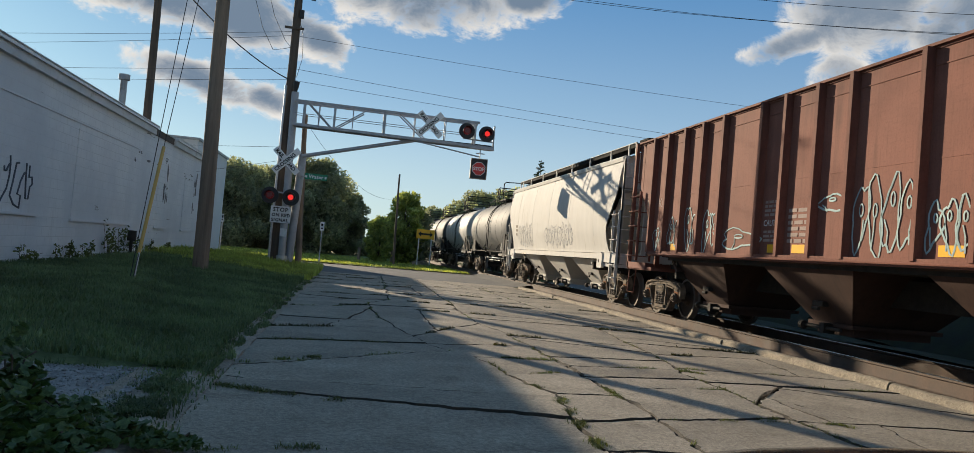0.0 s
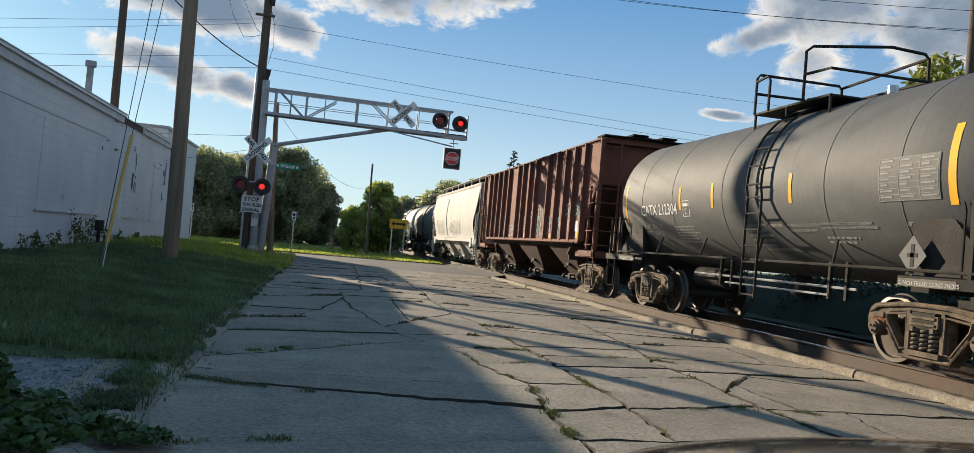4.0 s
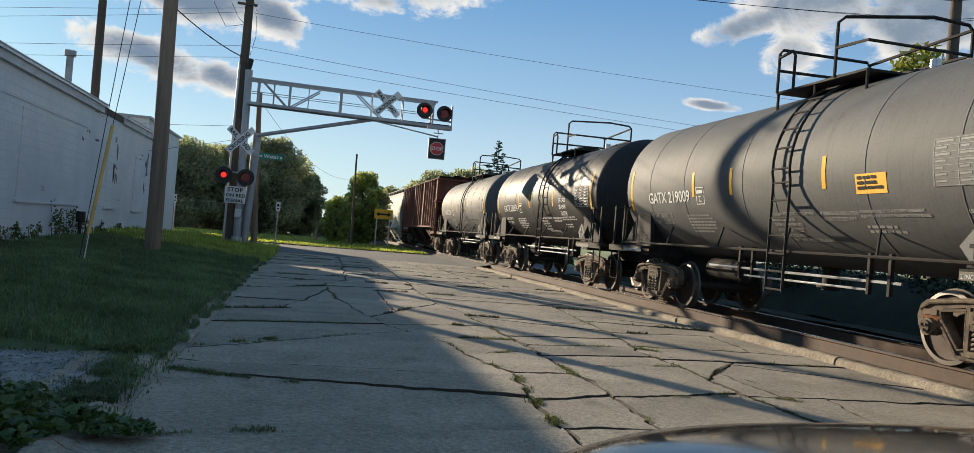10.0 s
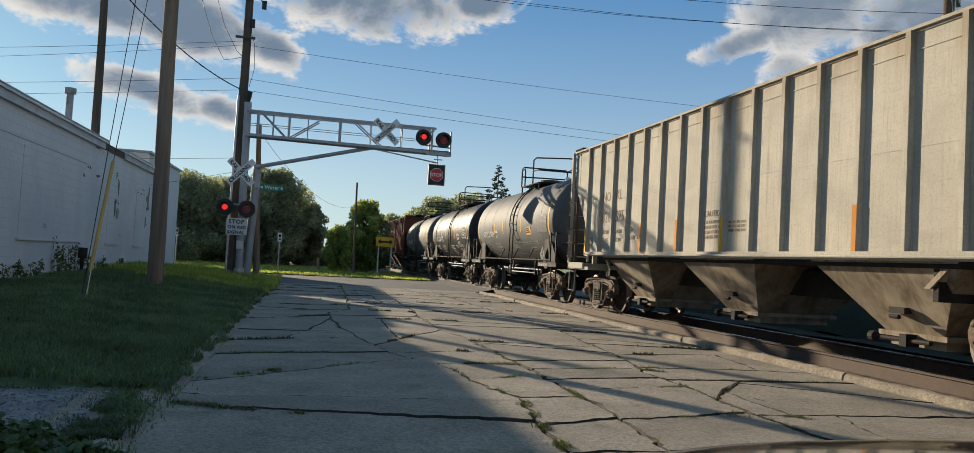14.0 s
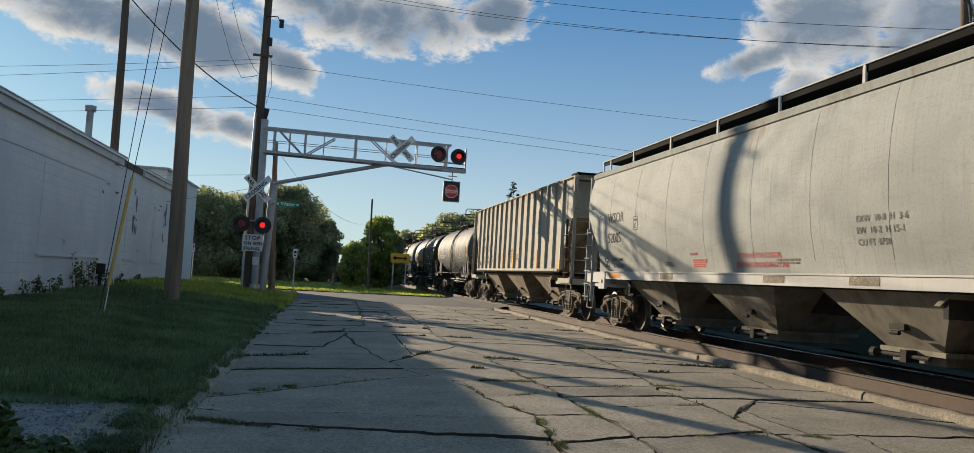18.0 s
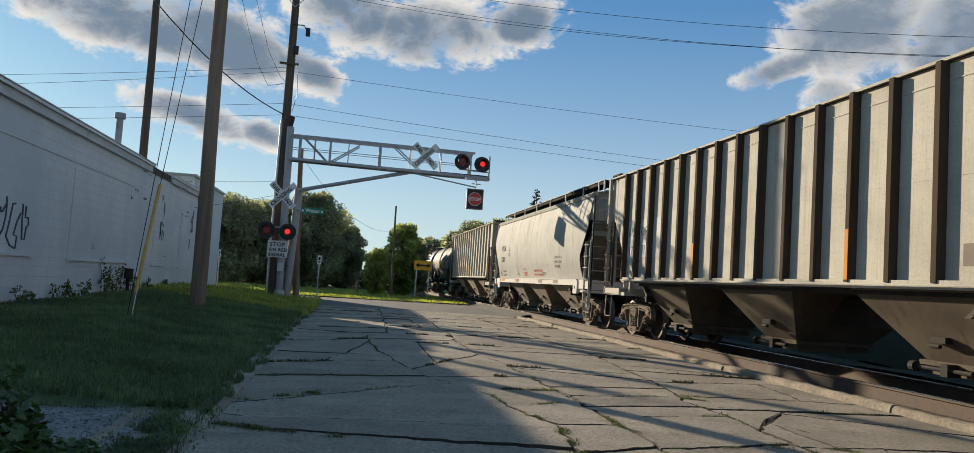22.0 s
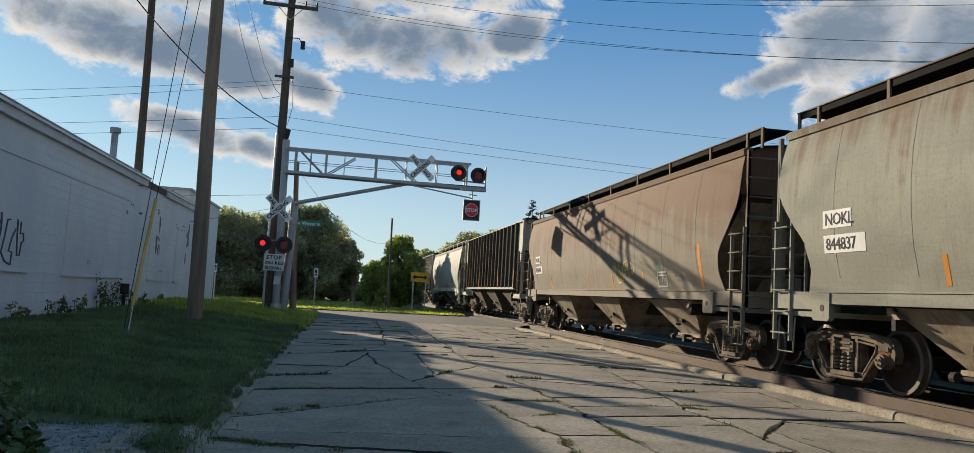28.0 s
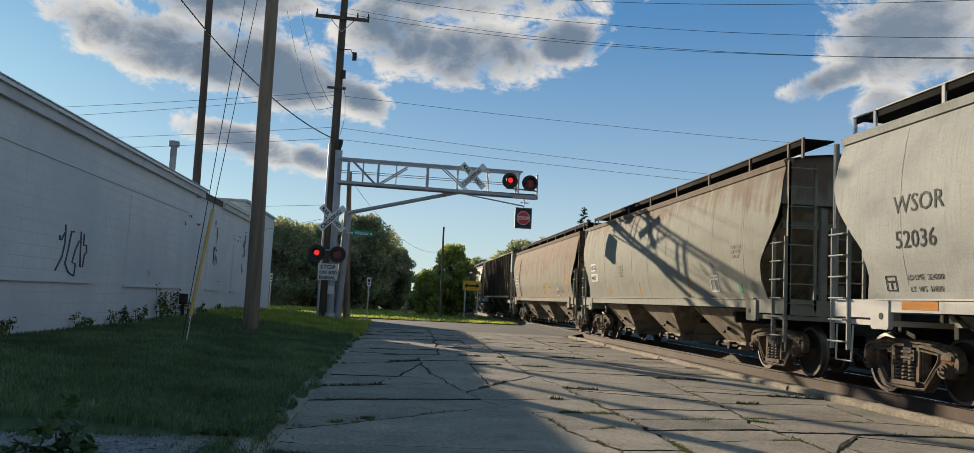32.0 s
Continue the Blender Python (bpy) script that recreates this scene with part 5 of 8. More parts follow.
        for y, z, size, spread, rows in TANK_WORDS:
            for i, words in enumerate(rows):
                if words:
                    wrapped(side_text(car, words, y, z - i * size * 1.18, size, white_ink if shell_mat == tank_black else faint_white, spread, -1.45, 0.0015), tank_x)
        for y, z, w, hh, lines in ((2.60, 1.84, 1.0, 0.34, 6), (-2.36, 1.66, 0.75, 0.12, 2)):
            step = hh / lines
            for i in range(lines):
                c = 0.0
                end = w * rng.uniform(0.7, 1.0)
                while c < end:
                    l = rng.uniform(0.04, 0.13)
                    a = math.asin((z - i * step - zc) / R)
                    s3 = Shape()
                    ha = step * 0.55
                    s3.add([(-(R + 0.006) * math.cos(math.asin((zz - zc) / R)), y - c - q, zz) for zz, q in ((z - i * step, 0), (z - i * step, l), (z - i * step - ha, l), (z - i * step - ha, 0))], [(0, 1, 2, 3)])
                    if c == 0.0:
                        line = s3
                    else:
                        line.add(s3.v, s3.f)
                    c += l + 0.03
                part("stencil", line, white_ink if shell_mat == tank_black else faint_white, car)
        # data panel
        ink = white_ink if shell_mat == tank_black else faint_white
        patch(-3.7, 2.66, 1.07, 0.56, placard_grey if shell_mat != tank_black else black_ink, "data_panel", "dull data panel with pale ruled print", 0.008)
        for i in range(8):
            patch(-3.72, 2.645 - i * 0.076, 1.03, 0.006, ink, "panel_rule", "", 0.011)
        for i in range(7):
            for j in range(3):
                patch(-3.75 - j * 0.36, 2.625 - i * 0.076, rng.uniform(0.12, 0.26), 0.022, ink, "panel_print", "", 0.012)
        for y in (-3.72, -4.08, -4.44, -4.74):
            patch(y, 2.645, 0.008, 0.54, ink, "panel_rule", "", 0.011)
        if number:
            wrapped(side_text(car, number, 4.17, 2.08, 0.315, white_ink, 0.97, -1.45, 0.004), tank_x)
            # the same mark on the domed end
            for i, (words, size) in enumerate(((number, 0.20), ("CAPY", 0.11))):
                mark = side_text(car, words, 0, 0, size, faint_white)
                mark.matrix_basis = Matrix.Translation((-0.62, -body - 0.7, zc + 0.62 - i * 0.2)) @ pose(0, 0, 0, 90)
                back = mark.matrix_basis.inverted()
                for v in mark.data.vertices:
                    p = mark.matrix_basis @ v.co
                    r = math.hypot(p.x, p.z - zc)
                    for (ya, ra), (yb, rb) in zip(prof, prof[1:6]):
                        if ra <= r <= rb:
                            v.co = back @ Vector((p.x, ya + (yb - ya) * (r - ra) / (rb - ra) - 0.012, p.z))
                mark.data.update()
            bx = Shape()
            for a, b, c, d in ((0, 0, 0.30, 0.015), (0, 0.30, 0.30, 0.315), (0, 0, 0.015, 0.315), (0.285, 0, 0.30, 0.315), (0.11, 0.05, 0.19, 0.065), (0.11, 0.14, 0.19, 0.155), (0.11, 0.05, 0.125, 0.155), (0.04, 0.2, 0.26, 0.26)):
                bx.box(a, b, 0, c, d, 0.002)
            wrapped(part("plate_mark", bx, white_ink, car, at=Matrix.Translation((-1.45, 2.08, 2.02)) @ pose(0, 0, 0, 90, 0, -90)), tank_x)
    return car, 6.0, mid


faint_white = surface("greyed_white_stencil", (0.30, 0.30, 0.29), 0.6, vary=0.15, bump=0.0, spec=0.06)
TRAIN = []


def build_train():
    for mid, mat, lab in ((79.4, tank_grey, "sooty grey railway tank car with a railed top"), (66.7, tank_grey, "sooty grey railway tank car with a railed top"), (54.0, tank_light, "white railway tank car streaked with grime"), (41.3, tank_grey, "sooty grey railway tank car with a railed top")):
        TRAIN.append(tank_car(lab, mid, mat, detail=False))
    # chalky white hopper with graffiti
    c = curved_hopper("covered_hopper", "chalky white covered hopper car with grey graffiti", 20.1, 34.8, white_paint, white_paint, 3, [i * 2.6 - 5.2 for i in range(5)])
    wrapped(scrawl(c[0], 5.0, 1.55, 2.4, 0.85, 6, spray_grey, 3, -1.60, 0.012), curve_x)
    wrapped(scrawl(c[0], 0.6, 1.55, 3.6, 0.75, 8, spray_grey, 4, -1.60, 0.012), curve_x)
    wrapped(side_bars(c[0], 5.6, 2.4, 0.5, 0.5, 3, grey_ink, 8, -1.60), curve_x)
    TRAIN.append(c)
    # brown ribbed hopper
    c = ribbed_hopper("covered_hopper", "oxide-brown ribbed covered hopper car with pale graffiti", 4.0, 19.3, brown_paint, brown_paint, (1.29, 2.2, 3.05, 3.96, 4.93, 6.42, 7.27, 8.2, 8.97, 10.44, 11.35, 12.25, 13.15, 14.0), 3, hopper=brown_grime_shade)
    car, h, mid, ry = c
    gap = ry[1] - ry[0]
    side_text(car, "NO", ry[-1] - 0.12 + 0.55, 2.52, 0.30, faint_ink, x=-PANEL - 0.005)
    side_text(car, "KL", ry[-1] - 0.12 - gap + 0.75, 2.52, 0.30, faint_ink, x=-PANEL - 0.005)
    side_text(car, "5", ry[-1] - 0.12 - gap + 0.5, 2.1, 0.34, faint_ink, x=-PANEL - 0.005)
    for i, nn, sd, tall in ((13, 2, 20, 0.6), (12, 2, 21, 0.9), (11, 2, 22, 1.15), (10, 2, 23, 1.0), (9, 1, 29, 0.5), (6, 1, 30, 0.35), (5, 4, 24, 1.25), (4, 3, 25, 0.85), (3, 2, 26, 1.1), (2, 3, 27, 0.55), (1, 3, 28, 0.5)):
        w = ry[i] - ry[i - 1]
        low = 2.15 if i < 3 or i == 6 else 1.56
        scrawl(car, ry[i] - 0.10, low, w - 0.2, tall * 0.8, nn, spray_blue, sd, -PANEL - 0.008, 0.017)
    for i in (12, 8, 7, 4, 1):
        part("reflector", Shape().box(-PANEL - 0.006, ry[i] - 0.75, 1.52, -PANEL + 0.004, ry[i] - 0.32, 1.66 if i > 1 else 1.86), reflector, car, "yellow reflective strip")
    side_text(car, "CAUTION", ry[8] - 0.14, 1.98, 0.15, white_ink, 0.95, -PANEL - 0.005)
    side_bars(car, ry[8] - 0.16, 2.42, 0.7, 0.30, 4, faint_ink, 31, -PANEL - 0.005)
    side_bars(car, ry[8] - 0.16, 1.90, 0.7, 0.22, 3, faint_ink, 32, -PANEL - 0.005)
    side_bars(car, ry[7] - 0.16, 2.25, 0.75, 0.6, 6, faint_ink, 33, -PANEL - 0.005)
    for i, words in enumerate(("EXW 10-8 H 3-6", "EW 10-2 H 15-1", "CU FT 4750")):
        side_text(car, words, ry[1] - 0.14, 2.30 - 0.13 * i, 0.105, faint_ink, 1.0, -PANEL - 0.005)
    side_text(car, "PULL UNDER HERE", ry[1] - 0.12, 1.53, 0.085, faint_ink, 1.0, -PANEL - 0.005)
    side_text(car, "2 INCH H.F. COMP SHOES", -h + 1.42, 1.10, 0.11, faint_ink, 1.0, -1.505)
    part("notice_box", Shape().box(-PANEL - 0.008, ry[2] - 0.62, 1.75, -PANEL + 0.004, ry[2] - 0.32, 2.08), faint_ink, car)
    part("notice_box", Shape().box(-PANEL - 0.008, ry[1] - 0.20, 1.72, -PANEL + 0.004, ry[1] - 0.45, 2.02), white_ink, car)
    TRAIN.append(c)
    TRAIN.append(tank_car("sooty grey railway tank car with yellow strips and a data panel", -3.0, tank_grey, "GATX 212304"))
    TRAIN.append(tank_car("glossy black railway tank car with white lettering", -15.78, tank_black, "GATX 232834"))
    TRAIN.append(tank_car("sooty grey railway tank car with white lettering", -28.45, tank_grey, "GATX 219009"))
    for i, t in enumerate(("SR-13450", "SR-13449", "SR-8754")):
        wrapped(side_text(TRAIN[-2][0], t, -2.28 if i < 2 else -2.36, 2.26 - i * 0.185, 0.165, white_ink, 0.95, -1.452, 0.002), tank_x)
    wl = wrapped(part("warning_label", Shape().box(0, 0, 0, 0.58, 0.26, 0.002), yellow_sign, TRAIN[-1][0], "yellow warning label", Matrix.Translation((-1.45, -2.36, 2.06)) @ pose(0, 0, 0, 90, 0, -90)), tank_x)
    wrapped(part("label_print", bars(Shape(), 0.04, 0.23, 0.5, 0.2, 3, random.Random(4), 0.002), black_ink, TRAIN[-1][0], at=Matrix.Translation((-1.45, -2.36, 2.06)) @ pose(0, 0, 0, 90, 0, -90)), tank_x, 0.010)
    # tan ribbed hopper
    c = ribbed_hopper("covered_hopper", "dirty tan ribbed covered hopper car with light posts", -51.2, -35.6, tan_paint, tan_paint, [1.27 + 0.871 * i for i in range(16)], 3, hopper=tan_grime, deep=0.075)
    car, h, mid, ry = c
    for t, i, z, sz in (("NO", -2, 2.72, 0.34), ("KL", -3, 2.72, 0.34), ("826", -2, 2.20, 0.38), ("575", -3, 2.20, 0.38)):
        side_text(car, t, ry[i] - 0.10, z, sz, tan_ink, 1.0, -PANEL - 0.005)
    side_text(car, "LD LMT", ry[-2] - 0.15, 1.92, 0.14, tan_ink, 1.0, -PANEL - 0.005)
    side_text(car, "LT WT", ry[-2] - 0.15, 1.72, 0.14, tan_ink, 1.0, -PANEL - 0.005)
    for words, i, z in (("201800", -3, 1.92), ("61200", -3, 1.72), ("LD", -4, 1.95), ("NEW  6-81", -4, 1.76)):
        side_text(car, words, ry[i] - 0.15, z, 0.14, tan_ink, 1.0, -PANEL - 0.005)
    side_text(car, "CAUTION", ry[-8] - 0.12, 2.12, 0.16, tan_ink, 0.95, -PANEL - 0.005)
    side_bars(car, ry[-8] - 0.14, 2.05, 0.75, 0.36, 4, tan_ink, 41, -PANEL - 0.005)
    side_bars(car, ry[-9] - 0.14, 2.02, 0.8, 0.22, 3, tan_ink, 42, -PANEL - 0.005)
    for i in (15, 11, 9, 7, 3, 0):
        part("reflector", Shape().box(-PANEL - 0.081, ry[i] - 0.045, 1.46, -PANEL - 0.065, ry[i] + 0.045, 2.10), orange_dull if i in (11, 9, 3) else reflector, car, "yellow reflective strip")
    part("defect_card_holder", Shape().box(-PANEL - 0.02, h - 1.62, 1.64, -PANEL + 0.004, h - 1.44, 1.84), tan_ink, car)
    TRAIN.append(c)
    # light grey curved hopper
    c = curved_hopper("covered_hopper", "light grey bulging covered hopper car with black lettering", -67.75, -52.6, grey_paint, white_paint, 3, [-5.8, -4.25, -2.6, -0.95, 0.75, 2.4, 4.05, 5.7], bay_mat=bay_grime)
    marks(c[0], c[1], "WSOR", "52005", "224500", "61500", 11)
    TRAIN.append(c)
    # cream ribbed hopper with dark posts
    c = ribbed_hopper("covered_hopper", "dirty cream ribbed covered hopper car with dark posts", -84.7, -69.1, cream_paint, post_rust_ladder_shade, [1.38 + 0.856 * i for i in range(16)], 3, hopper=cream_grime_shade)
    car, h, mid, ry = c
    for i in (-2, -3, -4):
        part("paint_patch", Shape().box(-PANEL - 0.003, ry[i] + 0.06, 1.98, -PANEL + 0.01, ry[i + 1] - 0.06, 2.92), white_paint, car, "paler repainted patch")
    side_text(car, "WS", ry[-1] + 0.82 - 0.9, 2.52, 0.32, grey_ink, 1.0, -PANEL - 0.005)
    side_text(car, "OR", ry[-2] - 0.12, 2.52, 0.32, grey_ink, 1.0, -PANEL - 0.005)
    side_text(car, "176", ry[-1] - 0.14, 2.06, 0.32, grey_ink, 1.0, -PANEL - 0.005)
    side_text(car, "77", ry[-2] - 0.14, 2.06, 0.32, grey_ink, 1.0, -PANEL - 0.005)
    part("notice_box", Shape().box(-PANEL - 0.008, ry[2] - 0.62, 1.66, -PANEL + 0.004, ry[2] - 0.34, 1.92), grey_ink, car)
    side_bars(car, ry[1] - 0.3, 2.0, 0.4, 0.26, 3, grey_ink, 43, -PANEL - 0.005)
    for i in (0, 4, 10):
        part("reflector", Shape().box(-SIDE - 0.006, ry[i] - 0.04, 1.48, -SIDE + 0.01, ry[i] + 0.04, 2.2), orange_dull, car, "faded orange reflective strip")
    TRAIN.append(c)
    # rusted curved hopper
    c = curved_hopper("covered_hopper", "rust-streaked buff covered hopper car with yellow graffiti", -102.9, -86.0, rust_paint, rust_paint, 3, [-6.53, -4.8, -3.1, -1.38, 0.3, 1.98, 3.65, 5.3, 6.9], bay_mat=tan_grime)
    car, h, mid = c
    patches(car, h, "844608")
    tag_form = Shape()
    for st in ([(0.02, 0.75), (0.18, 0.8), (0.12, 0.35), (0.25, 0.05), (0.35, 0.1)], [(0.08, 0.9), (0.12, 0.35)], [(0.3, 0.85), (0.38, 0.2), (0.45, 0.15), (0.5, 0.8)], [(0.55, 0.9), (0.6, 0.3)], [(0.55, 0.88), (0.75, 1.0), (0.72, 0.6), (0.58, 0.6)], [(0.72, 0.6), (0.78, 0.3)], [(0.88, 0.95), (0.9, 0.4), (0.85, 0.5)], [(0.9, 0.4), (1.0, 0.55)]):
        tag_form.tube([(a * 1.55, b * 0.6, 0.0) for a, b in st], 0.016, 4)
    tag_form.v = [(a, b, max(-0.001, min(0.003, c))) for a, b, c in tag_form.v]
    wrapped(part("graffiti", tag_form, spray_yellow, car, "thin yellow sprayed scrawl", Matrix.Translation((-1.60, -1.46, 1.54)) @ pose(0, 0, 0, 90, 0, -90)), curve_x)
    for y in (5.0, 0.8, -1.30, -3.54):
        strip(car, y, 1.44, 1.84, 0.045, orange_dull, "faded orange reflective strip")
    strip(car, -6.68, 1.46, 2.34, 0.06, orange_dull, "faded orange reflective strip")
    notice(car, -4.42, 1.48, 0.53, 0.34)
    wrapped(side_bars(car, -5.2, 1.86, 0.75, 0.3, 3, grey_ink, 51, -1.60), curve_x)
    strip(car, -4.52, 1.84, 1.98, 0.09, green_sign, "small dark green plate", "sign_plate")
    TRAIN.append(c)
    # grimy grey curved hopper
    c = curved_hopper("covered_hopper", "grimy grey covered hopper car with rust stains", -119.7, -103.9, olive_paint, olive_paint, 3, [-6.2, -4.6, -3.1, -1.5, 0.0, 1.5, 3.1, 4.6, 6.2], bay_mat=tan_grime)
    car, h, mid = c
    patches(car, h, "844837")
    notice(car, -4.4, 1.55, 0.42, 0.36)
    strip(car, -5.9, 1.52, 1.70, 0.09, green_sign, "small green plate", "sign_plate")
    wrapped(side_bars(car, -5.6, 2.5, 0.6, 0.3, 3, grey_ink, 61, -1.605), curve_x)
    wrapped(side_bars(car, 2.9, 2.4, 0.6, 0.4, 4, grey_ink, 62, -1.605), curve_x)
    for y in (4.1, 0.9, -3.0):
        strip(car, y, 1.48, 1.86, 0.04, orange_dull, "faded orange reflective strip")
    TRAIN.append(c)
    c = curved_hopper("covered_hopper", "light grey bulging covered hopper car with black lettering", -136.4, -121.2, grey_paint, white_paint, 3, [-5.8, -4.25, -2.6, -0.95, 0.75, 2.4, 4.05, 5.7], bay_mat=bay_grime)
    marks(c[0], c[1], "WSOR", "52036", "224200", "61800", 12)
    TRAIN.append(c)


def patches(car, h, number):
    for z, w, t in ((2.32, 0.66, "NOKL"), (1.96, 0.95, number)):
        wrapped(part("number_patch", Shape().box(0, 0, 0, w, 0.26, 0.002), white_ink, car, "white stencilled patch", Matrix.Translation((-1.6, h - 1.45, z)) @ pose(0, 0, 0, 90, 0, -90)), curve_x)
        wrapped(side_text(car, t, h - 1.50, z + 0.045, 0.25, black_ink, 0.92, -1.6), curve_x, 0.0095)


def notice(car, y, z, w, hh):
    s = Shape()
    x = -1.60
    for a, b, c, d in ((0, 0, w, 0.025), (0, hh - 0.025, w, hh), (0, 0, 0.025, hh), (w - 0.025, 0, w, hh), (w / 2 - 0.012, 0, w / 2 + 0.012, hh), (0.05, hh * 0.72, w - 0.05, hh * 0.80)):
        s.box(x, y - a, z + b, x + 0.01, y - c, z + d)
    s.v = [(-(curve_x(c) + (0.008 if a < -1.595 else 0.0)), b, c) for a, b, c in s.v]
    part("notice_frame", s, white_ink, car, "white ruled notice panel")


def marks(car, h, mark, number, limit, weight, seed):
    for t, o, z, sz in ((mark, 1.75, 2.60, 0.36), (number, 1.76, 2.11, 0.35), ("LD LMT  " + limit, 1.93, 1.67, 0.105), ("LT  WT  " + weight, 1.95, 1.51, 0.105)):
        wrapped(side_text(car, t, h - o, z, sz, black_ink, 1.0, -1.6), curve_x)
    s = Shape()
    for a, b, c, d in ((0, 0, 0.25, 0.012), (0, 0.30, 0.25, 0.312), (0, 0, 0.012, 0.312), (0.238, 0, 0.25, 0.312), (0.09, 0.05, 0.16, 0.065), (0.09, 0.13, 0.16, 0.145), (0.09, 0.05, 0.105, 0.145), (0.04, 0.21, 0.21, 0.25)):
        s.box(a, b, 0, c, d, 0.002)
    wrapped(part("plate_mark", s, black_ink, car, at=Matrix.Translation((-1.6, h - 3.42, 2.36)) @ pose(0, 0, 0, 90, 0, -90)), curve_x)
    for o, z, w, hh, n, mat in ((6.3, 1.66, 0.6, 0.16, 4, red_sign), (5.0, 1.62, 0.5, 0.10, 3, grey_ink), (9.2, 1.64, 0.8, 0.10, 2, grey_ink)):
        wrapped(side_bars(car, h - o, z, w, hh, n, mat, seed + n, -1.6), curve_x)
    for o, z, size, words in ((6.2, 1.74, 0.075, "WARNING"), (8.0, 1.66, 0.13, "OPEN HATCH COVERS"), (7.95, 1.51, 0.13, "BEFORE UNLOADING CAR")):
        wrapped(side_text(car, words, h - o, z, size, red_sign, 1.0, -1.6), curve_x)
    for i, words in enumerate(("EXW  10-8  H  3-6", "EW  10-2  H 15-1", "CU FT 4750")):
        wrapped(side_text(car, words, h - 11.2, 2.10 - 0.155 * i, 0.125, grey_ink, 1.0, -1.6), curve_x)
    s = Shape()
    for a, b, c, d in ((0, 0, 0.24, 0.02), (0, 0.20, 0.24, 0.22), (0, 0, 0.02, 0.22), (0.22, 0, 0.24, 0.22), (0.05, 0.12, 0.19, 0.15), (0.105, 0.03, 0.135, 0.14)):
        s.box(a, b, 0, c, d, 0.002)
    wrapped(part("symbol", s, black_ink, car, at=Matrix.Translation((-1.475, h - 1.42, 1.52)) @ pose(0, 0, 0, 90, 0, -90)), curve_x)
    part("sill_reflector", Shape().box(-1.526, h - 2.6, 1.26, -1.518, h - 1.85, 1.37), orange_dull, car, "faded orange strip")
    for y in (h - 5.0, h - 9.0, -h + 4.0):
        part("sill_label", Shape().box(-1.526, y - 0.5, 1.26, -1.518, y + 0.1, 1.37), kerb_stone, car)


build_train()


# ---- wires ----
for a, b, sag in [
    ((-2.78, 30.65, 8.85), (-26, 33, 6.3), 0.25), ((-2.74, 30.65, 8.85), (42, 33.6, 9.5), 0.5),
    ((-2.78, 30.65, 9.0), (-26, 33.4, 6.9), 0.2),
    ((-2.78, 30.65, 7.60), (-26, 33, 5.6), 0.15), ((-2.74, 30.65, 7.60), (42, 33.4, 7.1), 0.5),
    ((-2.78, 30.65, 7.16), (-26, 33, 5.1), 0.1), ((-2.74, 30.65, 7.16), (42, 33.2, 6.7), 0.4),
    ((-2.78, 30.65, 4.1), (-30, 52, 2.6), 0.8), ((-1.9, 31.1, 5.5), (2.85, 52.5, 4.4), 0.9), ((-2.8, 30.65, 4.6), (-32, 50, 5.0), 0.2)]:
    wire(a, b, sag, 0.007)
wire((-2.8, 30.65, 7.16), (-7.6, 18.0, 10.6), 0.9, 0.02, "thick black service cable running to a pole")
for a, b in (((-3.62, 20.2, 11.3), (-3.60, 14.5, 0.26)), ((-3.66, 20.2, 14.8), (-3.66, 14.55, 0.26))):
    wire(a, b, 0.0, 0.008, "thin steel guy wire of the utility pole")
for pts in ([(-4.93, 31, 12.14), (-4.47, 31, 10.49), (-3.99, 31, 9.09), (-3.53, 31, 8.29), (-3.13, 31, 8.38), (-2.8, 31, 8.5)], [(-4.44, 31, 12.21), (-3.6, 31, 9.6), (-3.11, 31, 8.7), (-2.8, 31, 8.4)], [(-2.6, 30.8, 9.4), (-2.45, 30.7, 8.9), (-2.40, 30.7, 8.0), (-2.55, 30.75, 7.3)]):
    tagged(part("overhead_wire", Shape().tube(pts, 0.010, 5), black_paint), "thin black wire looping down to the pole", "wire", "overhead wires")

pole_right = utility_pole((15.0, 16.5, 0.0), 11.5, 0.17, (0.1, 0), dark_wood, "dark wooden utility pole with crossarms behind the train")
for z in (8.55, 9.75):
    crossarm(pole_right, (0.05, -0.17, z), 1.15, (0.75, 0.66, 0), (-0.95, -0.5, 0.5, 0.95), alu_paint)
crossarm(pole_main, (0.05, -0.18, 13.4), 1.02, (1, 0.05, 0), (-0.95, 0.55, 0.95))
for za, zb, dx in ((12.15, 7.4, -0.5), (12.3, 7.6, 0.4), (13.0, 8.0, 0.0), (13.5, 8.7, -0.85), (13.6, 9.15, 0.0), (13.7, 9.85, -0.8)):
    wire((-2.77 + dx * 0.6, 30.65, za), (15.0 + dx * 0.75, 16.4 + dx * 0.66, zb), 0.55, 0.007)
    wire((15.0 + dx * 0.75, 16.4 + dx * 0.66, zb), (30, -8, zb + 0.5), 0.5, 0.007)
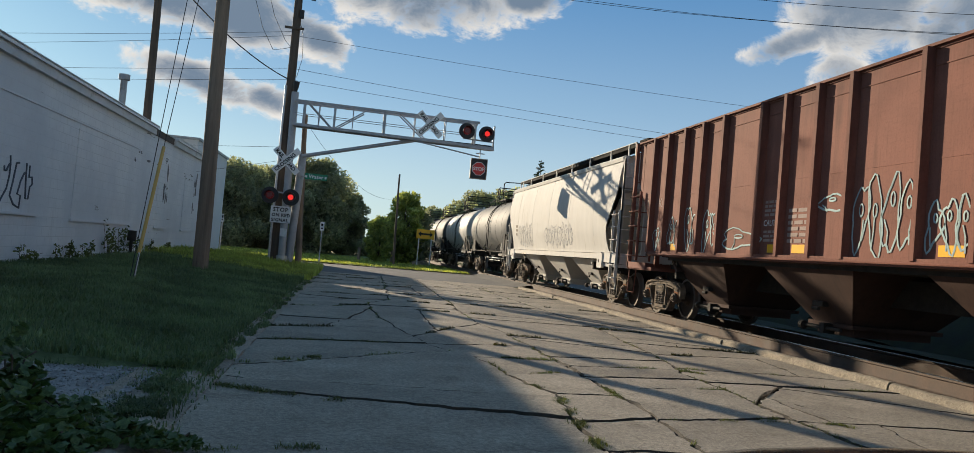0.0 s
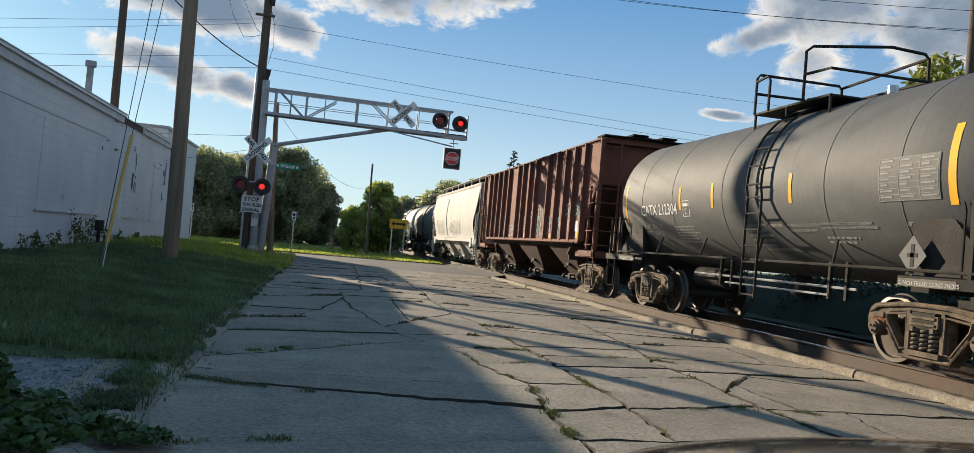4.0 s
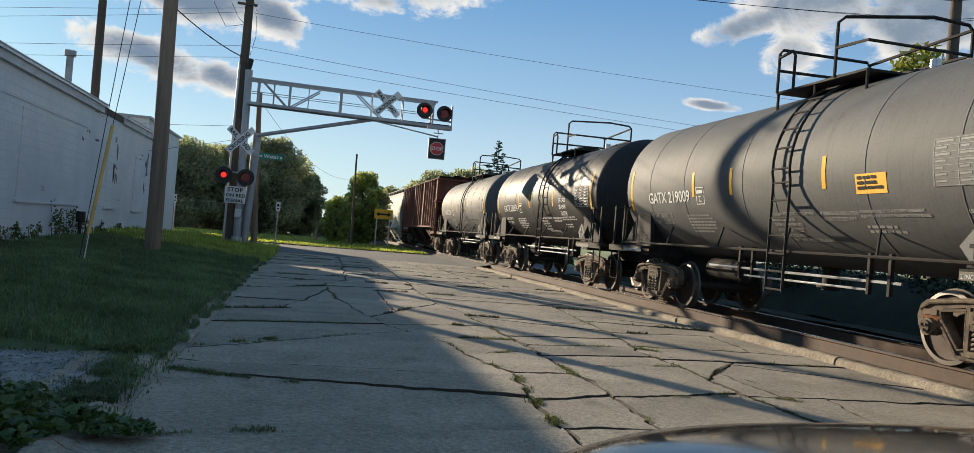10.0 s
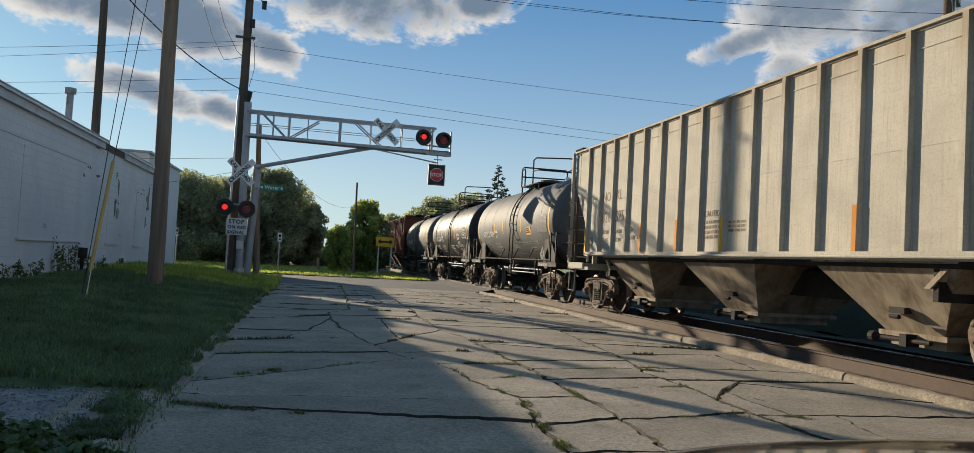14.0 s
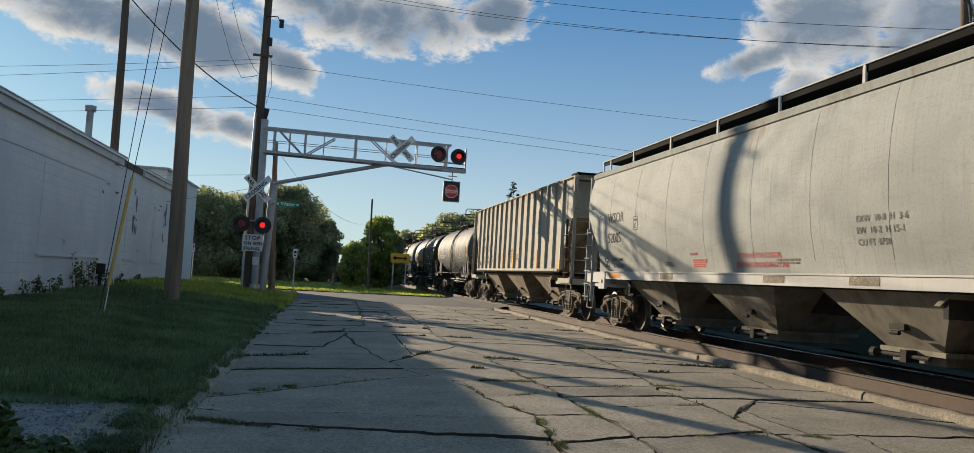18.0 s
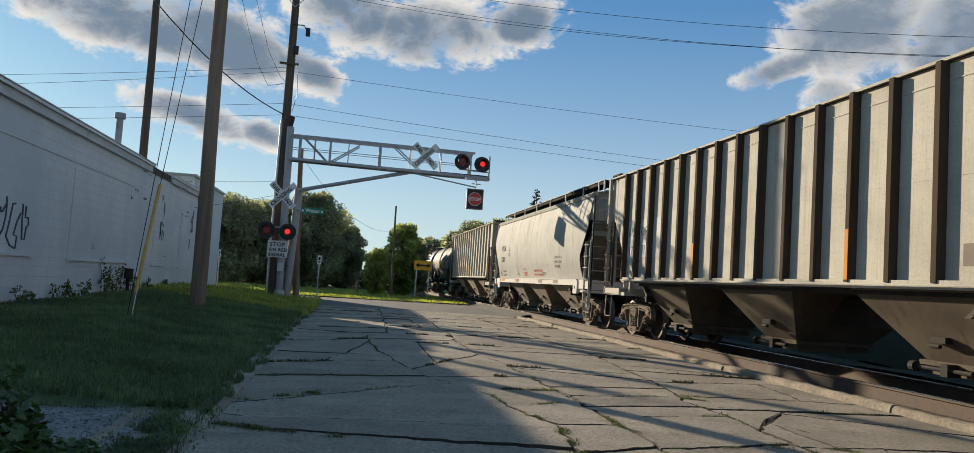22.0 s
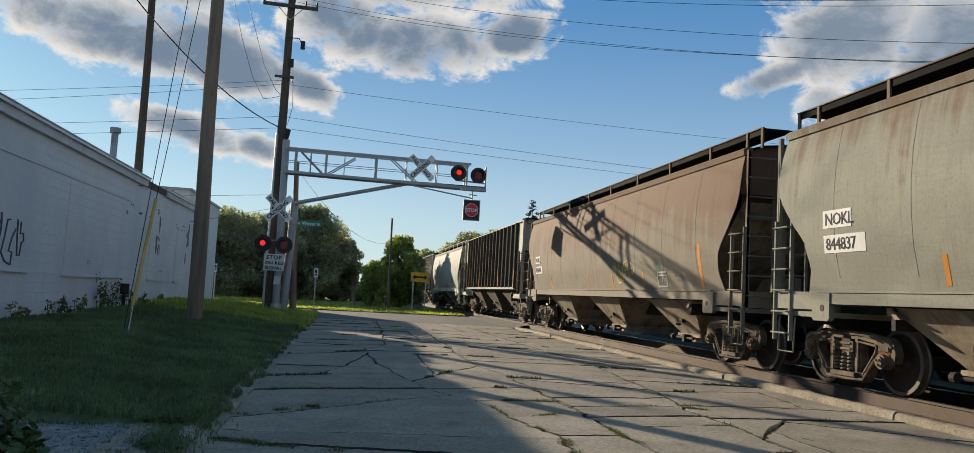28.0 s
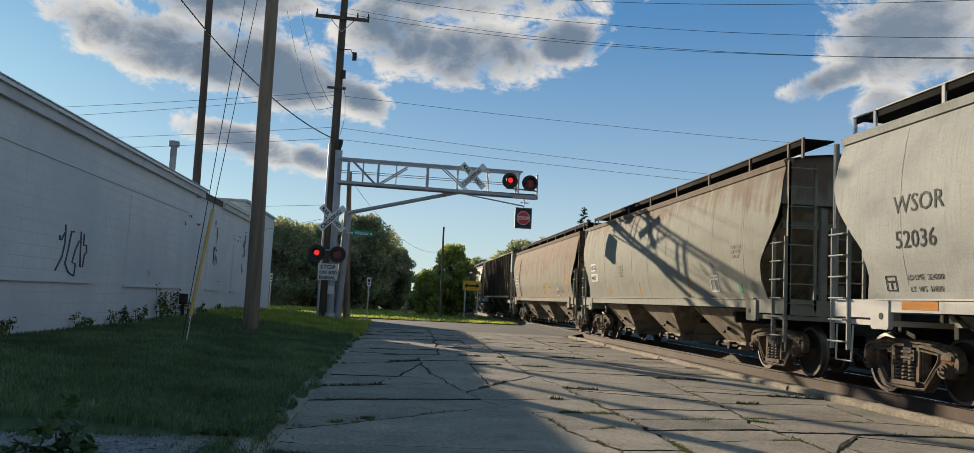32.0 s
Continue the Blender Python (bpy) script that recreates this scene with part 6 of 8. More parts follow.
# small fittings on the main pole
fit_box = Shape().box(0.14, -0.2, 9.2, 0.30, -0.05, 9.5).tube([(0.0, -0.2, 10.3), (0.45, -0.25, 10.3), (0.55, -0.25, 10.1)], 0.02, 5).box(0.52, -0.32, 9.9, 0.68, -0.2, 10.2)
part("bracket", fit_box, black_paint, pole_main)
part("conduit", Shape().tube([(-0.12, -0.2, 0.0), (-0.10, -0.2, 6.6)], 0.045, 8), galvanized, pole_main)
part("crossbolt", Shape().box(-0.35, -0.22, 8.75, 0.35, -0.14, 8.83), dark_wood, pole_main)

guard = thing("guy_guard", "yellow plastic guard on a pole's guy wire", "guy guard", (0, 0, 0))
ga, gb = Vector((-3.60, 14.5, 0.26)), Vector((-3.62, 20.2, 11.3))
part("guard_tube", Shape().tube([ga.lerp(gb, 0.045), ga.lerp(gb, 0.225)], 0.032, 8), guard_yellow, guard)
part("anchor_rod", Shape().tube([ga - Vector((0, 0, 0.2)), ga.lerp(gb, 0.05)], 0.018, 6), galvanized, guard)


# ---- the crossing signal ----
def cross_sign(parent, at, size=1.22, w=0.235):
    x, y, z = at
    for k, (ang, words) in enumerate(((45, "CROSSING"), (-45, "RAIL  ROAD"))):
        m = Matrix.Translation((x, y - 0.012 * (1 - k), z)) @ pose(0, 0, 0, 90) @ pose(0, 0, 0, 0, 0, ang)
        b = part("crossbuck_blade", Shape().box(-size / 2, -w / 2, 0, size / 2, w / 2, 0.004), white_sign, parent, "white crossbuck blade with black words", m)
        lettering("lettering", words, 0.195, black_ink, b, pose(-size / 2 + 0.07, -0.068, 0.006), 1.0 if k == 0 else 0.94, bold=0.006)


LAMPS = []


def flasher(parent, at, lit):
    x, y, z = at
    back = part("signal_disc", Shape().disc((x, y, z), 0.305, (0, 1, 0), 0.02, 32), black_paint, parent, "round black signal backboard")
    hood = Shape()
    n = 16
    rows = []
    for d, r in ((0.0, 0.165), (-0.30, 0.175)):
        rows.append([(x + r * math.cos(radians(-20 + 220 * i / n)), y - 0.01 + d, z + r * math.sin(radians(-20 + 220 * i / n))) for i in range(n + 1)])
    hood.loft(rows, False, False)
    part("visor", hood, black_paint, back)
    part("lens", Shape().disc((x, y - 0.02, z), 0.15, (0, 1, 0), 0.03, 24), lamp_off, back, "dark red lens")
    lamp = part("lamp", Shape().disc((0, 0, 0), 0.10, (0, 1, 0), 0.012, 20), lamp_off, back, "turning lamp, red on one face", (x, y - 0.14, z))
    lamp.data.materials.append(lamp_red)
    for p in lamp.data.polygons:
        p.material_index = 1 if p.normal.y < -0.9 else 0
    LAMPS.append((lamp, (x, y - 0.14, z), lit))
    part("lamp_case", Shape().disc((x, y + 0.12, z), 0.17, (0, 1, 0), 0.22, 16), black_paint, back)


sig = thing("crossing_signal", "silver railroad crossing signal with cantilever truss and flashing lights", "crossing signal", (0, 0, 0))
part("mast", Shape().tube([(-2.42, 30.3, 0.2), (-2.46, 30.3, 3.4), (-2.50, 30.3, 6.65)], 0.135, 16), alu_paint, sig, "silver-painted steel mast")
part("mast_base", Shape().tube([(-2.42, 30.3, 0.15), (-2.42, 30.3, 0.55)], 0.19, 16), galvanized, sig)
part("bell", Shape().tube([(-2.50, 30.3, 6.65), (-2.50, 30.3, 6.78), (-2.50, 30.3, 6.82), (-2.48, 30.3, 7.05)], 0.07, 12, 0.12), black_paint, sig)
part("brace_column", Shape().tube([(-2.18, 30.55, 0.2), (-2.02, 30.5, 4.4)], 0.15, 14), alu_paint, sig)
part("junction_box", Shape().box(-2.55, 30.12, 1.25, -2.32, 30.2, 1.55), galvanized, sig)
TB, TT, TL, TR = 5.34, 6.28, -2.5, 5.1
for y in (30.05, 30.55):
    c = Shape()
    part("bottom_chord", Shape().prism([(TL, TB + 0.045), (TR, TB - 0.05), (TR, TB + 0.05), (TL, TB + 0.145)], y - 0.05, y + 0.05, "y"), alu_paint, sig)
    part("top_chord", Shape().prism([(TL, TT + 0.0), (4.5, TT - 0.05), (4.5, TT + 0.03), (TL, TT + 0.08)], y - 0.035, y + 0.035, "y"), alu_paint, sig)
    for x, w in ((-2.1, 0.035), (-1.55, 0.015), (-0.98, 0.035), (-0.3, 0.015), (0.88, 0.05), (2.03, 0.015), (3.2, 0.018), (4.35, 0.04)):
        part("upright", Shape().box(x - w, y - 0.02, TB + 0.05, x + w, y + 0.02, TT), alu_paint, sig)
    for xa, za, xb, zb in ((-1.95, TT, -1.05, TB + 0.1), (-0.95, TB + 0.1, 0.1, TT - 0.12), (1.45, TT - 0.03, 2.45, TB + 0.08)):
        part("diagonal", Shape().tube([(xa, y, za), (xb, y, zb)], 0.024, 6), alu_paint, sig)
    part("mid_rail", Shape().tube([(TL, y, 5.86), (4.4, y, 5.80)], 0.012, 5), alu_paint, sig)
for x in (-2.1, -0.98, 0.88, 2.4, 4.35, 5.05):
    part("cross_tie", Shape().box(x - 0.03, 30.05, TB + 0.02, x + 0.03, 30.55, TB + 0.08), alu_paint, sig)
part("catwalk", Shape().box(TL, 30.12, TB + 0.09, 5.05, 30.48, TB + 0.11), grate_mat, sig)
part("cantilever_brace", Shape().tube([(-2.04, 30.3, 4.30), (2.10, 30.3, 5.36)], 0.075, 10), alu_paint, sig, "diagonal steel brace")
part("arm_rod", Shape().tube([(2.2, 30.0, 5.28), (4.6, 30.0, 4.95)], 0.025, 6), alu_paint, sig)
for x in (4.35, 5.08):
    part("lamp_frame", Shape().box(x - 0.03, 30.0, TB, x + 0.03, 30.06, TT - 0.08), alu_paint, sig)
part("lamp_bar", Shape().tube([(3.9, 30.1, 5.62), (5.1, 30.1, 5.58)], 0.03, 8).box(4.2, 29.95, 5.25, 5.12, 30.2, 5.34), alu_paint, sig)
cross_sign(sig, (2.59, 29.93, 5.97))
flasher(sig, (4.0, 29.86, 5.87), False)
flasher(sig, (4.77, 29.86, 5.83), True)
cross_sign(sig, (-2.56, 30.08, 4.05))
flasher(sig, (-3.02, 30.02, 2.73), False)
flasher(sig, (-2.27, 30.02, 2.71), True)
part("lamp_arm", Shape().tube([(-3.05, 30.16, 2.86), (-2.2, 30.16, 2.86)], 0.03, 8), alu_paint, sig)
plate = part("instruction_plate", Shape().box(-2.95, 30.07, 1.75, -2.22, 30.08, 2.36), white_sign, sig, "white plate reading stop on red signal")
for i, (words, size, x) in enumerate((("STOP", 0.21, -2.87), ("ON RED", 0.165, -2.90), ("SIGNAL", 0.165, -2.90))):
    lettering("lettering", words, size, black_ink, plate, Matrix.Translation((x, 30.064, 2.16 - i * 0.185)) @ pose(0, 0, 0, 90), 1.12, bold=0.006)
box = part("stop_box", Shape().box(4.28, 29.93, 4.10, 4.90, 30.12, 4.87), black_paint, sig, "hanging black box with a red octagon")
oct_pts = [(4.59 + 0.27 * math.cos(radians(22.5 + 45 * i)), 4.49 + 0.27 * math.sin(radians(22.5 + 45 * i))) for i in range(8)]
part("octagon_border", Shape().prism(oct_pts, 29.922, 29.93, "y"), white_sign, box)
part("octagon", Shape().prism([(4.59 + (x - 4.59) * 0.92, 4.49 + (z - 4.49) * 0.92) for x, z in oct_pts], 29.916, 29.922, "y"), red_sign, box, "red octagon lettered stop")
lettering("lettering", "STOP", 0.19, white_sign, box, Matrix.Translation((4.372, 29.914, 4.42)) @ pose(0, 0, 0, 90), 0.95, bold=0.004)
fr = Shape()
for a, b, c, d in ((4.27, 4.09, 4.30, 4.88), (4.88, 4.09, 4.91, 4.88), (4.27, 4.09, 4.91, 4.12), (4.27, 4.85, 4.91, 4.88)):
    fr.box(a, 29.905, b, c, 29.93, d)
part("box_rim", fr, pole_wood, box)
part("hanger_rod", Shape().tube([(4.6, 30.0, 4.86), (4.6, 30.0, 5.3)], 0.022, 6).tube([(4.45, 30.0, 5.08), (4.78, 30.0, 5.08)], 0.02, 6), alu_paint, sig)

street = thing("street_sign", "green street name sign with white letters", "street sign", (0, 0, 0))
part("sign_panel", Shape().box(-1.84, 29.98, 3.44, -1.02, 29.99, 3.66), green_sign, street)
lettering("lettering", "Water", 0.19, white_sign, street, Matrix.Translation((-1.70, 29.975, 3.49)) @ pose(0, 0, 0, 90), 1.05, bold=0.004)
for x in (-1.79, -1.09):
    part("small_bar", Shape().box(x - 0.035, 29.972, 3.5, x + 0.035, 29.98, 3.58), white_sign, street)
part("sign_bracket", Shape().tube([(-2.05, 30.4, 3.55), (-1.80, 30.0, 3.55)], 0.02, 6), galvanized, street)


def small_sign(at, height, w, hh, name, label, lean=0.0):
    s = thing(name, label, "road sign", at)
    part("post", Shape().tube([(0, 0, -0.3), (lean, 0, height)], 0.03, 6), galvanized, s)
    part("panel", Shape().box(lean - w / 2, -0.045, height - hh, lean + w / 2, -0.035, height), white_sign, s)
    part("marks", Shape().box(lean - w * 0.25, -0.05, height - hh * 0.8, lean + w * 0.25, -0.045, height - hh * 0.65).box(lean - w * 0.25, -0.05, height - hh * 0.5, lean + w * 0.25, -0.045, height - hh * 0.2), black_ink, s)


small_sign((-1.41, 40.5, 0.0), 2.15, 0.2, 0.44, "road_sign", "small white sign on a thin steel post")
small_sign((-6.2, 40.5, 0.0), 2.1, 0.12, 0.4, "road_sign", "small sign seen edge-on on a steel post")
ar = thing("arrow_sign", "yellow sign with a black double arrow on two posts", "road sign", (0, 57.0, 0.0))
for x in (4.86, 5.76):
    part("post", Shape().box(x - 0.04, -0.04, -0.3, x + 0.04, 0.04, 2.3), galvanized, ar)
part("panel", Shape().box(4.66, -0.075, 1.97, 5.95, -0.05, 2.64), yellow_sign, ar, "yellow sign panel")
arrow = [(4.78, 2.305), (4.98, 2.50), (4.98, 2.37), (5.63, 2.37), (5.63, 2.50), (5.83, 2.305), (5.63, 2.11), (5.63, 2.24), (4.98, 2.24), (4.98, 2.11)]
part("arrow", Shape().prism(arrow, -0.082, -0.075, "y"), black_ink, ar, "black double-headed arrow")
for x, y in ((0.74, 57.4), (3.15, 58.5)):
    b = thing("bollard", "short weathered wooden post on the grass", "bollard", (x, y, 0))
    part("post", Shape().tube([(0, 0, -0.2), (0, 0, 0.95)], 0.11, 8), pole_wood, b)
deb = thing("debris_pile", "small pale heap of broken concrete beside the sign", "debris", (5.3, 58.3, 0))
rng = random.Random(8)
for i in range(6):
    p = [Vector((rng.uniform(-0.5, 0.5), rng.uniform(-0.3, 0.3), rng.uniform(0, 0.25))) for _ in range(1)][0]
    part("chunk", Shape().box(p.x - 0.25, p.y - 0.2, 0, p.x + 0.2, p.y + 0.15, 0.2 + p.z).moved(pose(0, 0, 0, 0, rng.uniform(-12, 12), rng.uniform(0, 90))), kerb_stone, deb)

# pipe by the wall, graffiti on it
gp = thing("gas_pipe", "dark standpipe beside the white wall", "pipe", (-6.12, 24.1, 0.2))
part("riser", Shape().tube([(0, 0, 0), (0, 0, 0.85)], 0.05, 8).disc((0, 0, 0.7), 0.12, (0, 0, 1), 0.3, 12), gear_black, gp)
tag = thing("wall_graffiti", "black sprayed scrawl on the white wall", "graffiti", (0, 0, 0))
strokes = [[(15.63, 1.44), (15.87, 1.70), (15.94, 1.95), (15.94, 2.15), (15.90, 2.31)], [(15.68, 2.10), (15.70, 2.02), (15.78, 2.02), (15.90, 2.16)],
           [(16.33, 2.21), (16.20, 2.20), (16.12, 1.85), (16.03, 1.58), (16.23, 1.42), (16.50, 1.36), (16.52, 1.60), (16.36, 1.62), (16.46, 1.87), (16.61, 2.05)],
           [(16.67, 2.24), (16.70, 1.89), (16.76, 1.55), (16.89, 1.55), (16.93, 1.79), (17.03, 1.85), (16.99, 1.99), (16.84, 1.98), (16.83, 2.21)]]
for st in strokes:
    part("stroke", Shape().tube([(-6.286, a, b) for a, b in st], 0.022, 5), spray_dark, tag)

# ---- hood of the parked car from which the clip is seen ----
car_paint_dark = surface("dark_car_paint", (0.010, 0.010, 0.011), 0.10, vary=0.05, bump=0.0, coat=0.2, spec=0.35)
own = thing("parked_car", "glossy dark car hood of a parked car", "car", (0, 0, 0))
hs = Shape()
nx, ny = 28, 22
rows = []
for j in range(ny + 1):
    v = j / ny
    row = []
    for i in range(nx + 1):
        u = -1 + 2 * i / nx
        x = 1.18 + 0.86 * u
        edge = 1 - abs(u) ** 7
        y = -0.35 + (2.06 - 0.22 * u * u) * v
        z = 0.65 + (0.33 + 0.03 * (1 - u * u)) * max(0, edge) ** 0.55 * max(0.0, 1 - v ** 8) ** 0.5
        row.append((x, y, z))
    rows.append(row)
hs.loft(rows, False, False)
part("hood", hs, car_paint_dark, own, sharp=60)
part("fender", Shape().box(0.34, -0.35, 0.35, 0.42, 1.4, 0.63).box(1.94, -0.35, 0.35, 2.02, 1.4, 0.63), car_paint_dark, own)
part("bumper", Shape().box(0.4, 1.34, 0.25, 1.96, 1.46, 0.61), car_paint_dark, own)
for x in (0.45, 1.75):
    part("wheel", Shape().tube([(x, 0.55, 0.31), (x + 0.18, 0.55, 0.31)], 0.31, 24), black_paint, own)


# ---- plants ----
def leaf_material(name, low, high, back=0.35, rough=0.6, patch=0.8, glow=1.3):
    m = bpy.data.materials.new(name)
    m.use_nodes = True
    k = Nodes(m.node_tree)
    r = k.n("ShaderNodeNewGeometry").outputs["Random Per Island"]
    info = k.n("ShaderNodeObjectInfo").outputs["Random"]
    col = k.mix(k.math("FRACT", k.math("ADD", r, info)), low, high)
    at = k.n("ShaderNodeTexCoord").outputs["Object"]
    patchy = k.math("MULTIPLY", k.ramp(k.noise(at, patch, 4.0, 0.6), 0.3, 0.7, 0.62, 1.35), k.ramp(k.noise(at, patch * 6, 3.0, 0.6), 0.3, 0.7, 0.75, 1.2))
    col = k.mix(1.0, col, k.n("ShaderNodeCombineColor", Red=patchy, Green=patchy, Blue=patchy).outputs[0], "MULTIPLY")
    b = k.n("ShaderNodeBsdfPrincipled", **{"Base Color": col, "Roughness": rough, "Specular IOR Level": 0.35})
    thin = k.mix(1.0, col, (glow * 1.05, glow, glow * 0.55), "MULTIPLY")        # light through a leaf is brighter and yellower
    t = k.n("ShaderNodeBsdfTranslucent", Color=thin)
    mix = k.n("ShaderNodeMixShader", Fac=back)
    k.t.links.new(b.outputs[0], mix.inputs[1])
    k.t.links.new(t.outputs[0], mix.inputs[2])
    k.t.links.new(mix.outputs[0], k.n("ShaderNodeOutputMaterial").inputs[0])
    return m


# air haze over the far trees is mixed into this pale leaf colour
leaf_green = leaf_material("haze_toned_leaves", (0.165, 0.188, 0.150), (0.31, 0.335, 0.255), 0.60, patch=0.35, glow=1.55)
leaf_olive = leaf_material("olive_leaves", (0.12, 0.15, 0.035), (0.22, 0.24, 0.07), 0.4, glow=1.2)
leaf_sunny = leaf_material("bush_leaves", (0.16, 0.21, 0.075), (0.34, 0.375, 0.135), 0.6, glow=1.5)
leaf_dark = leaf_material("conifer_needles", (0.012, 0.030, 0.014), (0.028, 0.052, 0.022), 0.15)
leaf_vine = leaf_material("vine_leaves", (0.05, 0.092, 0.030), (0.105, 0.155, 0.052), 0.3, 0.5)
# shade and sunlight on the grass are put into two blade tones
blade_shade = leaf_material("shade_toned_blades", (0.090, 0.138, 0.072), (0.155, 0.205, 0.105), 0.4)
blade_sun = leaf_material("sun_toned_blades", (0.19, 0.245, 0.06), (0.32, 0.36, 0.11), 0.55, glow=1.5)
weed_leaf = leaf_material("weed_leaves", (0.055, 0.075, 0.022), (0.13, 0.15, 0.045), 0.35)
dry_weed = leaf_material("dry_weeds", (0.035, 0.038, 0.018), (0.075, 0.072, 0.035), 0.2)
bark = surface("bark", (0.10, 0.075, 0.055), 0.9, vary=0.3, grain=14, patch=3, bump=0.6, stretch=(3, 3, 0.6))


def fast_mesh(name, verts, faces, mat):
    """verts (n, 3), faces (m, k) arrays to a mesh."""
    me = bpy.data.meshes.new(name)
    verts, faces = np.asarray(verts, np.float32), np.asarray(faces, np.int32)
    m, k = faces.shape
    me.vertices.add(len(verts))
    me.vertices.foreach_set("co", verts.ravel())
    me.loops.add(m * k)
    me.loops.foreach_set("vertex_index", faces.ravel())
    me.polygons.add(m)
    me.polygons.foreach_set("loop_start", np.arange(0, m * k, k, dtype=np.int32))
    me.polygons.foreach_set("loop_total", np.full(m, k, np.int32))
    me.update(calc_edges=True)
    me.materials.append(mat)
    return me


def leaf_cloud(name, centres, radii, count, size, mat, rng, flat=0.75):
    """Many small folded leaves round clump centres."""
    centres, radii = np.asarray(centres), np.asarray(radii)
    w = radii ** 2
    pick = rng.choice(len(centres), count, p=w / w.sum())
    d = rng.normal(size=(count, 3))
    d /= np.linalg.norm(d, axis=1)[:, None]
    r = radii[pick] * (0.45 + 0.6 * rng.random(count) ** 0.6)
    p = centres[pick] + d * r[:, None] * np.array([1, 1, flat])
    a = rng.normal(size=(count, 3))
    a /= np.linalg.norm(a, axis=1)[:, None]
    b = np.cross(a, d + 0.4 * rng.normal(size=(count, 3)))
    b /= np.linalg.norm(b, axis=1)[:, None] + 1e-9
    s = size * (0.6 + 0.8 * rng.random(count))[:, None]
    v = np.stack([p - a * s, p + b * s * 0.42, p + a * s, p - b * s * 0.42], 1).reshape(-1, 3)
    return fast_mesh(name, v, np.arange(count * 4).reshape(-1, 4), mat)


def tree(at, height, spread, label, count, size, mat, seed, low=0.12, trunk=0.16, lean=(0, 0), clumps=70):
    rng = np.random.default_rng(seed)
    t = thing("tree", label, "tree", at, "trees")
    s = Shape()
    s.tube([(0, 0, -0.2), (0.05 + lean[0] * 0.3, lean[1] * 0.3, height * 0.35), (lean[0], lean[1], height * 0.8)], trunk, 9, trunk * 0.3)
    part("trunk", s, bark, t)
    cs, rs = [], []
    for i in range(clumps):
        h = low + (0.95 - low) * (i + 0.5) / clumps
        girth = math.sin(math.pi * min(1, (h - low * 0.6) / (1.06 - low * 0.6)) ** 0.75) ** 0.7
        a = i * 2.4 + rng.uniform(-0.5, 0.5)
        rr = spread * girth * (0.35 + 0.6 * rng.random())
        cs.append((rr * math.cos(a) + lean[0] * h, rr * math.sin(a) + lean[1] * h, h * height))
        rs.append(spread * (0.16 + 0.18 * rng.random()))
    for i in range(0, clumps, 5):
        x, y, z = cs[i]
        part("limb", Shape().tube([(lean[0] * 0.4, 0, max(0.3, z * 0.55)), (x * 0.5, y * 0.5, z * 0.85), (x, y, z)], trunk * 0.3, 5, 0.02), bark, t)
    part("crown", leaf_cloud("crown", cs, rs, count, size, mat, rng), mat, t)
    return t


for i, (x, y, hh, sp) in enumerate(((-13.5, 74, 7.6, 4.0), (-10.0, 71, 7.3, 3.6), (-6.8, 74, 7.4, 3.6), (-3.2, 73, 8.5, 3.5), (-0.3, 76, 5.9, 2.2))):
    tree((x, y, 0), hh, sp, "dark green leafy tree at the grass's edge", 24000, 0.15, leaf_green, 100 + i, 0.04, 0.2, clumps=110)
for i, (x, y, hh, sp) in enumerate(((-17, 78, 8.5, 3.4), (-22, 76, 9, 3.6), (-27, 80, 9, 3.6), (-9, 84, 8.2, 3.6), (-5, 86, 8.4, 3.2))):
    tree((x, y, 0), hh, sp, "dark green leafy tree in the row behind", 6000, 0.26, leaf_green, 130 + i, 0.05, 0.2)
tree((2.1, 57.8, 0), 3.3, 1.15, "bright green bushy young tree in the sun", 4200, 0.14, leaf_sunny, 150, 0.05, 0.07)
tree((3.9, 60.0, 0), 5.4, 1.7, "yellow-green leafy tree behind a thin pole", 7500, 0.15, leaf_sunny, 151, 0.05, 0.1)
tree((5.3, 61.5, 0), 4.3, 1.3, "dark green bush beside the railway track", 3200, 0.14, leaf_green, 152, 0.04, 0.08)
for i, (x, y, hh, sp) in enumerate(((12.5, 92, 7.0, 3.0), (15.5, 96, 8.8, 3.4), (19.0, 98, 9.8, 3.6), (23, 106, 9.5, 3.6), (27.5, 100, 10, 3.8), (11.5, 112, 7.2, 2.6), (33, 96, 10, 4), (39, 90, 9, 4))):
    tree((x, y, 0), hh, sp, "leafy green tree beyond the railway track", 5000, 0.26, leaf_green, 160 + i, 0.15, 0.2)
tree((16.3, 18.6, 0), 7.5, 2.3, "leafy green tree with drooping branches behind the train", 6200, 0.13, leaf_olive, 180, 0.35, 0.16, clumps=34)


def conifer(at, height, spread, seed):
    rng = np.random.default_rng(seed)
    t = thing("tree", "dark spiky conifer tree beyond the track", "tree", at, "trees")
    part("trunk", Shape().tube([(0, 0, 0), (0, 0, height)], 0.2, 8, 0.02), bark, t)
    cs, rs = [], []
    for i in range(70):
        h = 0.12 + 0.88 * i / 70
        a = i * 2.4
        r = spread * (1 - h) ** 0.9 * rng.uniform(0.5, 1.0)
        cs.append((r * math.cos(a), r * math.sin(a), h * height - 0.15 * r))
        rs.append(0.18 + spread * 0.28 * (1 - h))
    part("crown", leaf_cloud("crown", cs, rs, 9500, 0.17, leaf_dark, rng, 0.5), leaf_dark, t)


conifer((23.4, 100, 0), 14.0, 4.6, 190)
